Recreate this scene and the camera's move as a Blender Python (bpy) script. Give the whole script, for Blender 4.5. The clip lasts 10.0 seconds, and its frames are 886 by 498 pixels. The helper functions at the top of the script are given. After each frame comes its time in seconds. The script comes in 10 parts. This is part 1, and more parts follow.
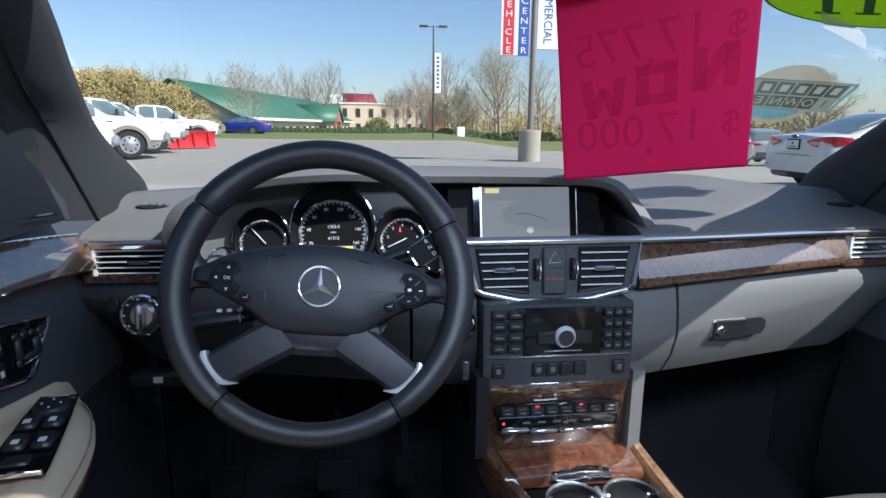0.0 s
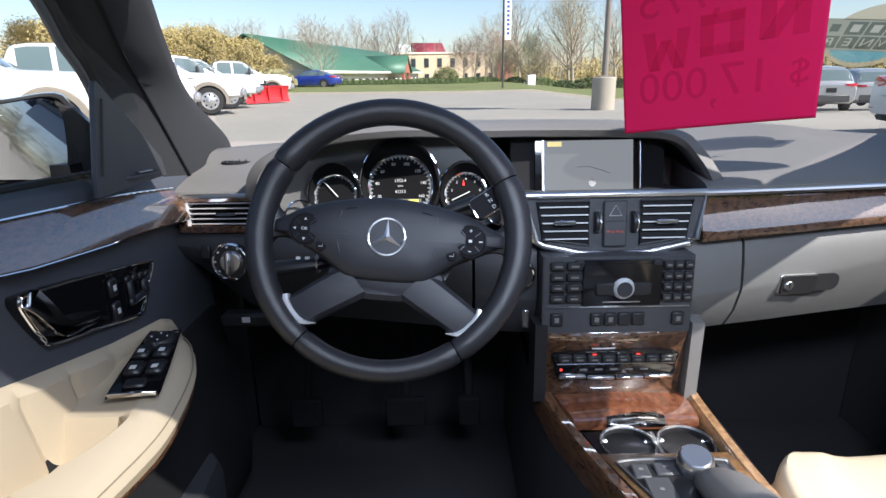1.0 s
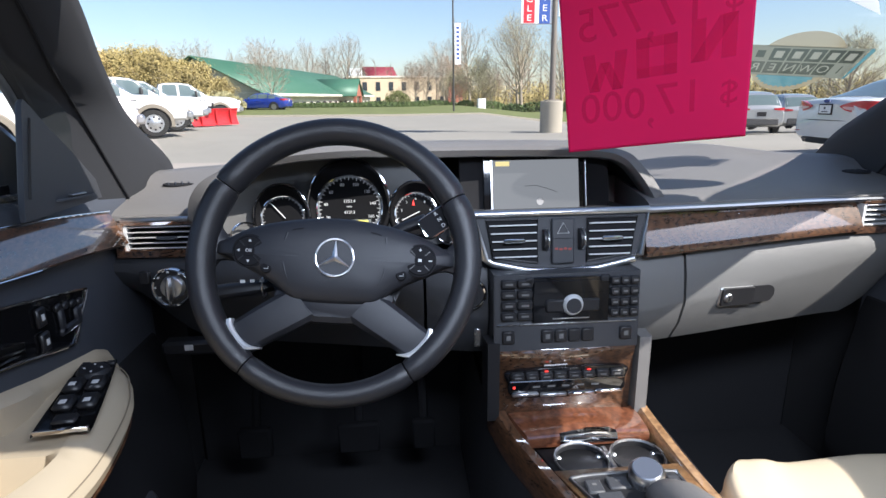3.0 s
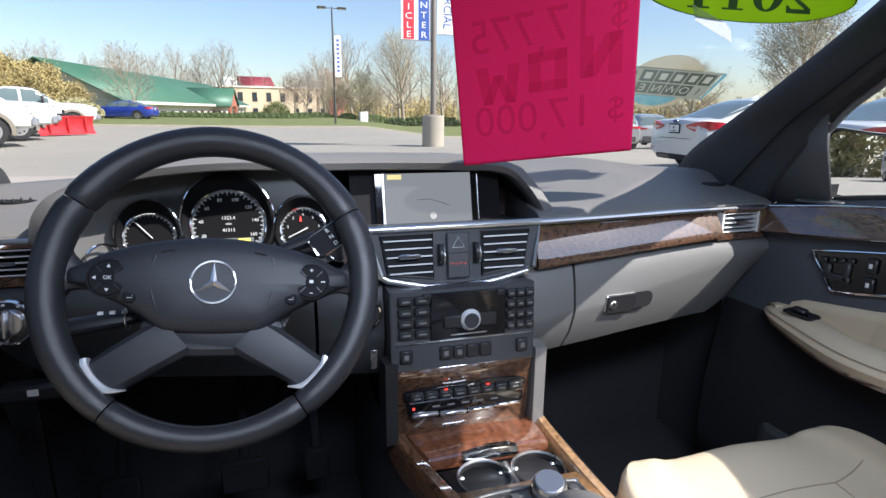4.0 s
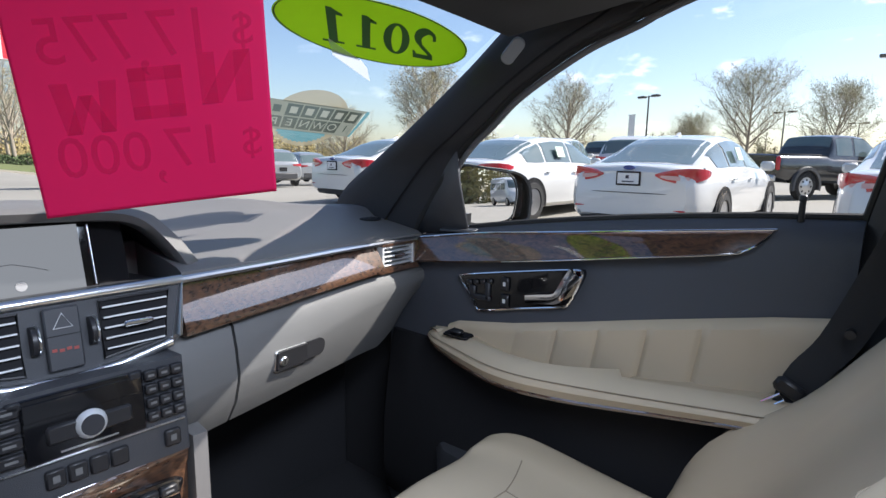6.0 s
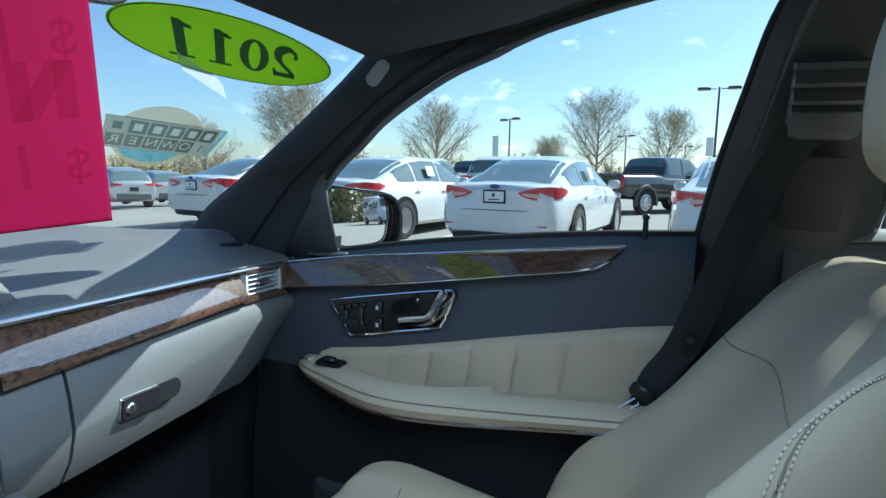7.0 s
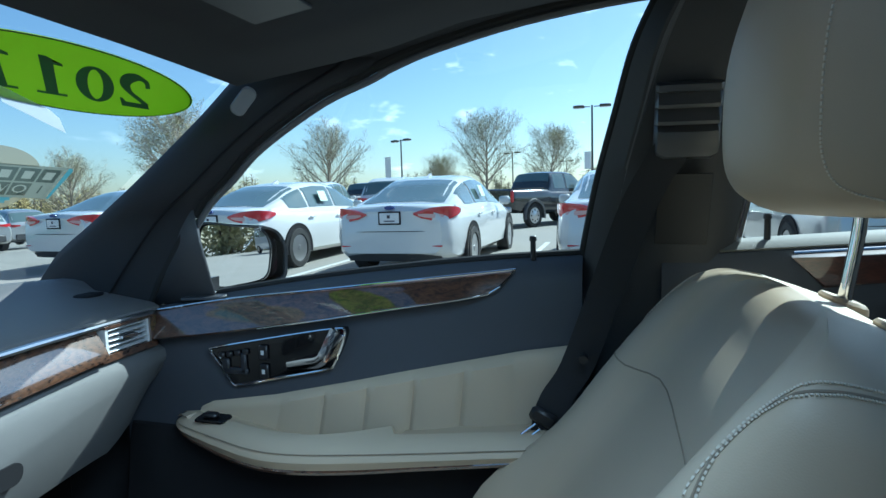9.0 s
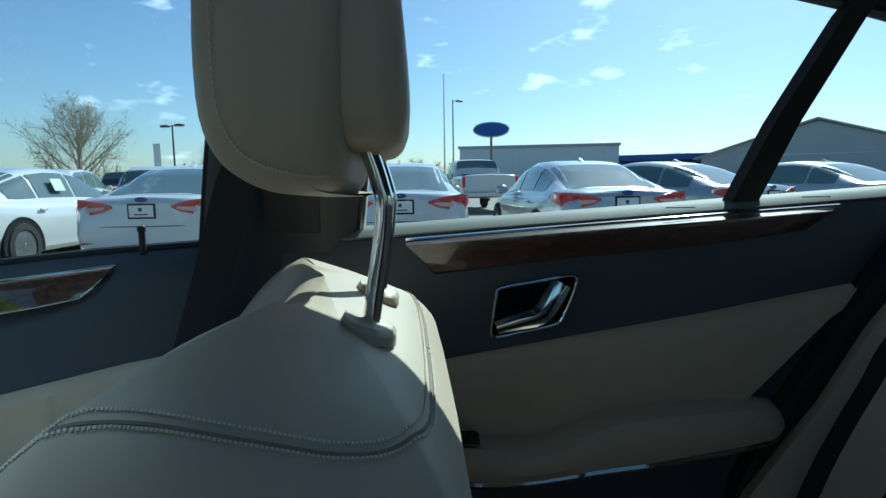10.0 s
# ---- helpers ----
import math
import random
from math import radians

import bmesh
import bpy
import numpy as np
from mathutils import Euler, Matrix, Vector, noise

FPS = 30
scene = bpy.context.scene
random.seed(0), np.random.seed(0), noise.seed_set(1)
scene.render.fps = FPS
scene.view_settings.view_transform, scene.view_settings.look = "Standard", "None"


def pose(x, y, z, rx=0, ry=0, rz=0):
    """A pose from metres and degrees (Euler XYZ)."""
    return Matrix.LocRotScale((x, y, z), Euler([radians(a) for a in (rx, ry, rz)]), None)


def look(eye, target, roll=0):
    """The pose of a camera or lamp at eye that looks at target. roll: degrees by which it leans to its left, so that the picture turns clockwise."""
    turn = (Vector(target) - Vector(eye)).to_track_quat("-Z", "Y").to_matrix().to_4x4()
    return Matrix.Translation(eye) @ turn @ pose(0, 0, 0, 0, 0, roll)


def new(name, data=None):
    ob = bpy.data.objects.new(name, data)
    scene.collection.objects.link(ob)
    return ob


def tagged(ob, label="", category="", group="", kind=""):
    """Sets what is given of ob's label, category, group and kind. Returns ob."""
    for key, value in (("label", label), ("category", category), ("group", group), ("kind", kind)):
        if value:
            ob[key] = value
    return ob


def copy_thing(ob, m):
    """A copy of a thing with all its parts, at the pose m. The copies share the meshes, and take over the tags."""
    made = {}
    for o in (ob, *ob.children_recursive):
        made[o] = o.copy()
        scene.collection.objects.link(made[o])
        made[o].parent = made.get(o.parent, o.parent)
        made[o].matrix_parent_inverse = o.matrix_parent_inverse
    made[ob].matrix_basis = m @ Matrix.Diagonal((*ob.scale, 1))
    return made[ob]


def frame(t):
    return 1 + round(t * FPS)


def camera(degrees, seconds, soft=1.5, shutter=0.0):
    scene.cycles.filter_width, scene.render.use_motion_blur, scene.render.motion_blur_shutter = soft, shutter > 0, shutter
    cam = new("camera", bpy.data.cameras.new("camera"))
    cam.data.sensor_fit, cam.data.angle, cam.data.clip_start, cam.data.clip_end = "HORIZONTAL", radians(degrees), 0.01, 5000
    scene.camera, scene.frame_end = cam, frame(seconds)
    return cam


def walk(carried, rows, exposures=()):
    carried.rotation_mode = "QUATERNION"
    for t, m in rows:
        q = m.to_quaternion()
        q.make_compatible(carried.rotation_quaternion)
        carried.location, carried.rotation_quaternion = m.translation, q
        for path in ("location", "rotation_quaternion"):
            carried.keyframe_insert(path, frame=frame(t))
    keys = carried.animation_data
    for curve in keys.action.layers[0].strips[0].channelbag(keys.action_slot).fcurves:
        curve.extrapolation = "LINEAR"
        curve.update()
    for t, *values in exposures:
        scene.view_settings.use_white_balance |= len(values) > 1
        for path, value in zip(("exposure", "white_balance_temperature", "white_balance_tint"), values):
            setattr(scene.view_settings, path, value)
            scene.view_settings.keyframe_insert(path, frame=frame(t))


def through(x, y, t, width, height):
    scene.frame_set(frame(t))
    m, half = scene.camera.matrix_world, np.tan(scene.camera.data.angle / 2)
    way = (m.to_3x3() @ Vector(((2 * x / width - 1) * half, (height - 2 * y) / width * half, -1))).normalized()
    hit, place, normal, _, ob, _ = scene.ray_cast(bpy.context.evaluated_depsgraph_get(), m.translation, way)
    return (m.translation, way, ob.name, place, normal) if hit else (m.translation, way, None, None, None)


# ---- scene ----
cam = camera(76.5, 10.0)
PATH = [
    (0, (-0.27, 0.029, 1.202), (-0.038, 1.969, 0.774), 0.4),
    (0.5, (-0.267, 0.005, 1.212), (-0.268, 1.925, 0.653), -1.7),
    (1, (-0.263, -0.008, 1.211), (-0.276, 1.903, 0.621), -1.1),
    (1.5, (-0.263, -0.008, 1.208), (-0.262, 1.907, 0.634), -1.1),
    (2, (-0.263, -0.01, 1.207), (-0.249, 1.91, 0.646), -1.1),
    (2.2, (-0.264, -0.007, 1.206), (-0.239, 1.917, 0.659), -1.1),
    (3.3, (-0.255, -0.003, 1.207), (0.002, 1.914, 0.697), -0.5),
    (3.5, (-0.261, 0.011, 1.206), (0.086, 1.916, 0.705), -0.2),
    (4, (-0.263, 0.032, 1.203), (0.286, 1.896, 0.728), 0.5),
    (4.5, (-0.255, 0.044, 1.2), (0.548, 1.82, 0.751), 1.1),
    (5, (-0.239, 0.062, 1.201), (0.82, 1.706, 0.779), 1.4),
    (5.5, (-0.218, 0.082, 1.2), (1.085, 1.552, 0.826), 1.5),
    (6, (-0.186, 0.113, 1.2), (1.311, 1.396, 0.866), 0.9),
    (6.2, (-0.181, 0.115, 1.201), (1.39, 1.312, 0.887), 0.8),
    (7.3, (-0.157, 0.121, 1.206), (1.633, 0.978, 0.962), 0.8),
    (7.5, (-0.149, 0.123, 1.205), (1.658, 0.949, 0.973), 0.5),
    (8, (-0.15, 0.125, 1.203), (1.683, 0.892, 0.97), -0.0),
    (8.5, (-0.16, 0.125, 1.205), (1.707, 0.81, 0.986), -0.4),
    (9, (-0.123, 0.119, 1.218), (1.777, 0.714, 1.026), -1.8),
    (9.5, (-0.043, 0.011, 1.222), (1.922, 0.303, 0.986), -2.1),
    (10, (-0.009, -0.103, 1.199), (1.974, -0.226, 0.969), -0.8),
]
EXPOSURES = [(0, 1.28, 5750, 14), (0.6, 1.63, 6200, 17), (6.2, 1.66, 6200, 17), (7.3, 1.45, 5000, -5), (9.4, 1.38, 5000, -5), (10, 0.92, 5000, -9)]
walk(cam, [(t, look(eye, target, roll)) for t, eye, target, roll in PATH], EXPOSURES)
from mathutils.bvhtree import BVHTree


# ---------- light ----------
world = bpy.data.worlds.new("sky")
scene.world = world
world.use_nodes = True
wn = world.node_tree.nodes
wl = world.node_tree.links
SUN_FROM = Vector((0.92, -0.62, 1.0)).normalized()
sky = wn.new("ShaderNodeTexSky")
sky.sky_type = 'NISHITA'
sky.sun_disc = False
sky.sun_elevation = math.asin(SUN_FROM.z)
sky.sun_rotation = math.atan2(SUN_FROM.x, SUN_FROM.y)
sky.dust_density = 0.8
sky.air_density = 1.0
sky.ozone_density = 1.4
# thin clouds low in the sky
tc = wn.new("ShaderNodeTexCoord")
mp = wn.new("ShaderNodeMapping")
mp.inputs["Scale"].default_value = (1.6, 1.6, 4.2)
cn = wn.new("ShaderNodeTexNoise")
cn.inputs["Scale"].default_value = 6.5
cn.inputs["Detail"].default_value = 7
cn.inputs["Roughness"].default_value = 0.55
cr = wn.new("ShaderNodeValToRGB")
cr.color_ramp.elements[0].position = 0.60
cr.color_ramp.elements[1].position = 0.71
mixc = wn.new("ShaderNodeMixRGB")
mixc.inputs[2].default_value = (12.0, 12.3, 12.8, 1)
cf = wn.new("ShaderNodeMath")
cf.operation = 'MULTIPLY'
cf.inputs[1].default_value = 0.75
bg = wn["Background"]
bg.inputs["Strength"].default_value = 0.060
wl.new(tc.outputs["Generated"], mp.inputs["Vector"])
wl.new(mp.outputs["Vector"], cn.inputs["Vector"])
wl.new(cn.outputs["Fac"], cr.inputs["Fac"])
dp = wn.new("ShaderNodeVectorMath")
dp.operation = 'DOT_PRODUCT'
dp.inputs[1].default_value = (0.83, -0.55, 0.0)
mk = wn.new("ShaderNodeMapRange")
mk.inputs["From Min"].default_value = -0.05
mk.inputs["From Max"].default_value = 0.75
mm = wn.new("ShaderNodeMath")
mm.operation = 'MULTIPLY'
wl.new(tc.outputs["Generated"], dp.inputs[0])
wl.new(dp.outputs["Value"], mk.inputs["Value"])
wl.new(cr.outputs["Color"], mm.inputs[0])
wl.new(mk.outputs[0], mm.inputs[1])
wl.new(mm.outputs[0], cf.inputs[0])
wl.new(cf.outputs[0], mixc.inputs[0])
wl.new(sky.outputs["Color"], mixc.inputs[1])
wl.new(mixc.outputs["Color"], bg.inputs["Color"])
sun_data = bpy.data.lights.new("sun", 'SUN')
sun_data.energy = 3.5
sun_data.angle = radians(0.53)
sun_data.color = (1.0, 0.93, 0.82)
sun = new("sun", sun_data)
sun.matrix_world = look(SUN_FROM * 50, (0, 0, 0))


# fill lamp added in the roof opening to boost sky light on the dash
roof_data = bpy.data.lights.new("roof_fill_light", 'AREA')
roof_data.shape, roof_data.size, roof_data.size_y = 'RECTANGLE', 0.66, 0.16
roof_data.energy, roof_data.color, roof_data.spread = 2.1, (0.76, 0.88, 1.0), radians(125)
new("roof_fill_light", roof_data).matrix_world = look((0, 0.09, 1.482), (0, 0.78, 0.88))


# ---------- materials ----------
def mat(name, col, rough=0.5, metal=0.0, grain=0.0, scale=300.0, bump=0.0, var=0.12, vscale=6.0, coat=0.0, emit=None, spec=0.5, alt=None, sheen=0.0):
    """A principled surface with a fine grain and a broad variation of its colour and gloss."""
    m = bpy.data.materials.new(name)
    m.use_nodes = True
    nt = m.node_tree
    p = nt.nodes["Principled BSDF"]
    p.inputs["Roughness"].default_value = rough
    p.inputs["Metallic"].default_value = metal
    p.inputs["Specular IOR Level"].default_value = spec
    p.inputs["Coat Weight"].default_value = coat
    p.inputs["Coat Roughness"].default_value = 0.04
    p.inputs["Sheen Weight"].default_value = sheen
    c = (*col, 1)
    p.inputs["Base Color"].default_value = c
    t = nt.nodes.new("ShaderNodeTexCoord")
    if var:
        n1 = nt.nodes.new("ShaderNodeTexNoise")
        n1.inputs["Scale"].default_value = vscale
        n1.inputs["Detail"].default_value = 6
        nt.links.new(t.outputs["Object"], n1.inputs["Vector"])
        mx = nt.nodes.new("ShaderNodeMixRGB")
        mx.inputs[1].default_value = (*[a * (1 - var) for a in col], 1)
        mx.inputs[2].default_value = (*(alt or [min(1, a * (1 + var)) for a in col]), 1)
        nt.links.new(n1.outputs["Fac"], mx.inputs[0])
        nt.links.new(mx.outputs[0], p.inputs["Base Color"])
        mr = nt.nodes.new("ShaderNodeMapRange")
        mr.inputs["To Min"].default_value = max(0.0, rough - 0.5 * var)
        mr.inputs["To Max"].default_value = min(1.0, rough + 0.5 * var)
        nt.links.new(n1.outputs["Fac"], mr.inputs["Value"])
        nt.links.new(mr.outputs[0], p.inputs["Roughness"])
    if bump:
        n2 = nt.nodes.new("ShaderNodeTexVoronoi" if grain else "ShaderNodeTexNoise")
        n2.inputs["Scale"].default_value = scale
        nt.links.new(t.outputs["Object"], n2.inputs["Vector"])
        b = nt.nodes.new("ShaderNodeBump")
        b.inputs["Strength"].default_value = bump
        b.inputs["Distance"].default_value = 0.0006 if scale > 50 else 0.01
        nt.links.new(n2.outputs[0], b.inputs["Height"])
        nt.links.new(b.outputs[0], p.inputs["Normal"])
    if emit:
        p.inputs["Emission Color"].default_value = (*emit[:3], 1)
        p.inputs["Emission Strength"].default_value = emit[3]
    return m


def wood_mat(name, a, b, ior=2.5):
    m = mat(name, a, 0.42, var=0, coat=1.0)
    nt = m.node_tree
    p = nt.nodes["Principled BSDF"]
    p.inputs["Coat IOR"].default_value = ior
    t = nt.nodes.new("ShaderNodeTexCoord")
    mp = nt.nodes.new("ShaderNodeMapping")
    mp.inputs["Scale"].default_value = (1, 1, 3)
    n = nt.nodes.new("ShaderNodeTexNoise")
    n.inputs["Scale"].default_value = 48
    n.inputs["Detail"].default_value = 9
    n.inputs["Distortion"].default_value = 2.2
    w = nt.nodes.new("ShaderNodeTexWave")
    w.inputs["Scale"].default_value = 17
    w.inputs["Distortion"].default_value = 14
    w.inputs["Detail"].default_value = 4
    r = nt.nodes.new("ShaderNodeValToRGB")
    r.color_ramp.elements[0].color = (*a, 1)
    r.color_ramp.elements[1].color = (*b, 1)
    r.color_ramp.elements[0].position = 0.3
    r.color_ramp.elements[1].position = 0.75
    mx = nt.nodes.new("ShaderNodeMath")
    mx.operation = 'MULTIPLY_ADD'
    mx.inputs[1].default_value = 0.16
    nt.links.new(t.outputs["Object"], mp.inputs[0])
    nt.links.new(mp.outputs[0], n.inputs["Vector"])
    nt.links.new(mp.outputs[0], w.inputs["Vector"])
    nt.links.new(w.outputs["Fac"], mx.inputs[0])
    ml = nt.nodes.new("ShaderNodeMath")
    ml.operation = 'MULTIPLY'
    ml.inputs[1].default_value = 0.88
    nt.links.new(n.outputs["Fac"], ml.inputs[0])
    nt.links.new(ml.outputs[0], mx.inputs[2])
    nt.links.new(mx.outputs[0], r.inputs[0])
    nt.links.new(r.outputs[0], p.inputs["Base Color"])
    return m


def glass_mat(name, tint, gloss=0.03):
    """Thin clear pane: it lets light through unbent and mirrors by Fresnel."""
    m = bpy.data.materials.new(name)
    m.use_nodes = True
    nt = m.node_tree
    nt.nodes.remove(nt.nodes["Principled BSDF"])
    tr = nt.nodes.new("ShaderNodeBsdfTransparent")
    tr.inputs[0].default_value = (*tint, 1)
    gl = nt.nodes.new("ShaderNodeBsdfGlossy")
    gl.inputs["Roughness"].default_value = 0.0
    fw = nt.nodes.new("ShaderNodeLayerWeight")
    fw.inputs[0].default_value = 0.5
    pw = nt.nodes.new("ShaderNodeMath")
    pw.operation = 'POWER'
    pw.inputs[1].default_value = 5.0
    fr = nt.nodes.new("ShaderNodeMath")
    fr.operation = 'MULTIPLY_ADD'
    fr.inputs[1].default_value = 0.6
    fr.inputs[2].default_value = gloss
    nt.links.new(fw.outputs["Facing"], pw.inputs[0])
    nt.links.new(pw.outputs[0], fr.inputs[0])
    mx = nt.nodes.new("ShaderNodeMixShader")
    nt.links.new(fr.outputs[0], mx.inputs[0])
    nt.links.new(tr.outputs[0], mx.inputs[1])
    nt.links.new(gl.outputs[0], mx.inputs[2])
    nt.links.new(mx.outputs[0], nt.nodes["Material Output"].inputs[0])
    return m


CREAM = mat("cream_leather", (0.51, 0.422, 0.305), 0.5, grain=1, scale=900, bump=0.10, var=0.06, vscale=9)
CREAM_D = mat("cream_stitch", (0.72, 0.66, 0.55), 0.7, var=0.05)
SEAM = mat("seam_shadow", (0.27, 0.22, 0.16), 0.8, var=0.05)
DASH_L = mat("grey_lower_dash", (0.125, 0.125, 0.124), 0.55, grain=1, scale=1100, bump=0.5, var=0.06)
DASH = mat("dash_soft_plastic", (0.150, 0.144, 0.140), 0.55, grain=1, scale=1100, bump=0.5, var=0.06)
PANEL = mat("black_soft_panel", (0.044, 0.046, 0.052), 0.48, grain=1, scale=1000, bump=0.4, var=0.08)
DOORP = mat("blue_black_door_panel", (0.058, 0.064, 0.078), 0.5, grain=1, scale=1000, bump=0.4, var=0.08)
WLEATHER = mat("black_wheel_leather", (0.021, 0.021, 0.024), 0.36, grain=1, scale=1200, bump=0.35, var=0.08)
HUB = mat("black_hub_plastic", (0.023, 0.024, 0.029), 0.45, grain=1, scale=1500, bump=0.3, var=0.06)
BLACK = mat("black_plastic", (0.016, 0.016, 0.018), 0.4, var=0.1)
MATTE = mat("black_matte", (0.018, 0.018, 0.020), 0.85, var=0.1, spec=0.15)
PIANO = mat("piano_black", (0.006, 0.006, 0.007), 0.06, var=0.0, coat=0.5)
CHROME = mat("chrome", (0.86, 0.86, 0.87), 0.09, 1.0, var=0.04)
BRIGHT = mat("bright_brushed_chrome", (0.80, 0.80, 0.82), 0.30, 1.0, var=0.03)
SATIN = mat("satin_silver", (0.66, 0.67, 0.69), 0.28, 1.0, var=0.05)
# dimmer copy of the burl walnut, for weaker reflections on the passenger door
WOOD_D = wood_mat("burl_walnut_dim", (0.022, 0.011, 0.007), (0.13, 0.060, 0.030), 2.0)
WOOD_R = wood_mat("dark_red_walnut", (0.022, 0.007, 0.005), (0.085, 0.026, 0.018), 1.6)
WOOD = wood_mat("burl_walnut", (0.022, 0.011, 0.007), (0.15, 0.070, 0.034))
HEAD = mat("charcoal_headliner", (0.024, 0.025, 0.029), 0.9, scale=1500, bump=0.5, var=0.08)
CARPET = mat("black_carpet", (0.030, 0.030, 0.034), 0.98, scale=900, bump=1.0, var=0.25)
RUBBER = mat("black_rubber", (0.012, 0.012, 0.012), 0.7, var=0.1)
BELT = mat("black_seat_belt_webbing", (0.018, 0.018, 0.02), 0.75, scale=1500, bump=0.8, var=0.08)
ICON = mat("white_icon_print", (0.6, 0.6, 0.6), 0.6, var=0.0)
ICON_R = mat("red_lit_mark", (0.5, 0.02, 0.02), 0.5, var=0.0, emit=(1, 0.06, 0.04, 0.5))
GLASS = glass_mat("clear_pane", (0.88, 0.92, 0.91))
ROOF_GLASS = glass_mat("tinted_roof_glass", (0.50, 0.53, 0.52))
# only half metallic: the pale base colour stands in for reflected sky
SILVER = mat("sky_bright_silver", (0.72, 0.73, 0.74), 0.36, 0.55, var=0.05)
MIRROR = mat("mirror_silver", (0.9, 0.9, 0.9), 0.01, 1.0, var=0.0)


def thin_mat(name, col, through, clear=0.0):
    """A thin sheet that light shines through; a part of it may be clear film."""
    m = mat(name, col, 0.7, scale=400, bump=0.1, var=0.05)
    nt = m.node_tree
    tr = nt.nodes.new("ShaderNodeBsdfTranslucent")
    tr.inputs[0].default_value = (*col, 1)
    mx = nt.nodes.new("ShaderNodeMixShader")
    mx.inputs[0].default_value = through
    nt.links.new(nt.nodes["Principled BSDF"].outputs[0], mx.inputs[1])
    nt.links.new(tr.outputs[0], mx.inputs[2])
    cl = nt.nodes.new("ShaderNodeBsdfTransparent")
    mc = nt.nodes.new("ShaderNodeMixShader")
    mc.inputs[0].default_value = clear
    nt.links.new(mx.outputs[0], mc.inputs[1])
    nt.links.new(cl.outputs[0], mc.inputs[2])
    nt.links.new(mc.outputs[0], nt.nodes["Material Output"].inputs[0])
    return m


PAPER = thin_mat("magenta_paper", (0.76, 0.009, 0.128), 0.56)
PAPER_INK = thin_mat("ink_through_paper", (0.64, 0.0085, 0.112), 0.56, 0.68)
LIME = thin_mat("lime_vinyl", (0.50, 0.72, 0.02), 0.5)
LIME_D = thin_mat("dark_green_vinyl", (0.06, 0.16, 0.05), 0.2)
TEAL = thin_mat("teal_vinyl", (0.09, 0.25, 0.28), 0.8, 0.12)
TEAL_D = thin_mat("dark_teal_vinyl", (0.040, 0.052, 0.042), 0.85, 0.12)
PALEV = thin_mat("pale_vinyl", (0.27, 0.28, 0.23), 0.85, 0.08)
WHITEP = thin_mat("white_tab_reflection", (0.86, 0.88, 0.88), 0.85)
GREYV = thin_mat("grey_green_vinyl", (0.21, 0.225, 0.18), 0.8, 0.05)
BODYV = thin_mat("tan_vinyl", (0.33, 0.29, 0.19), 0.8, 0.20)


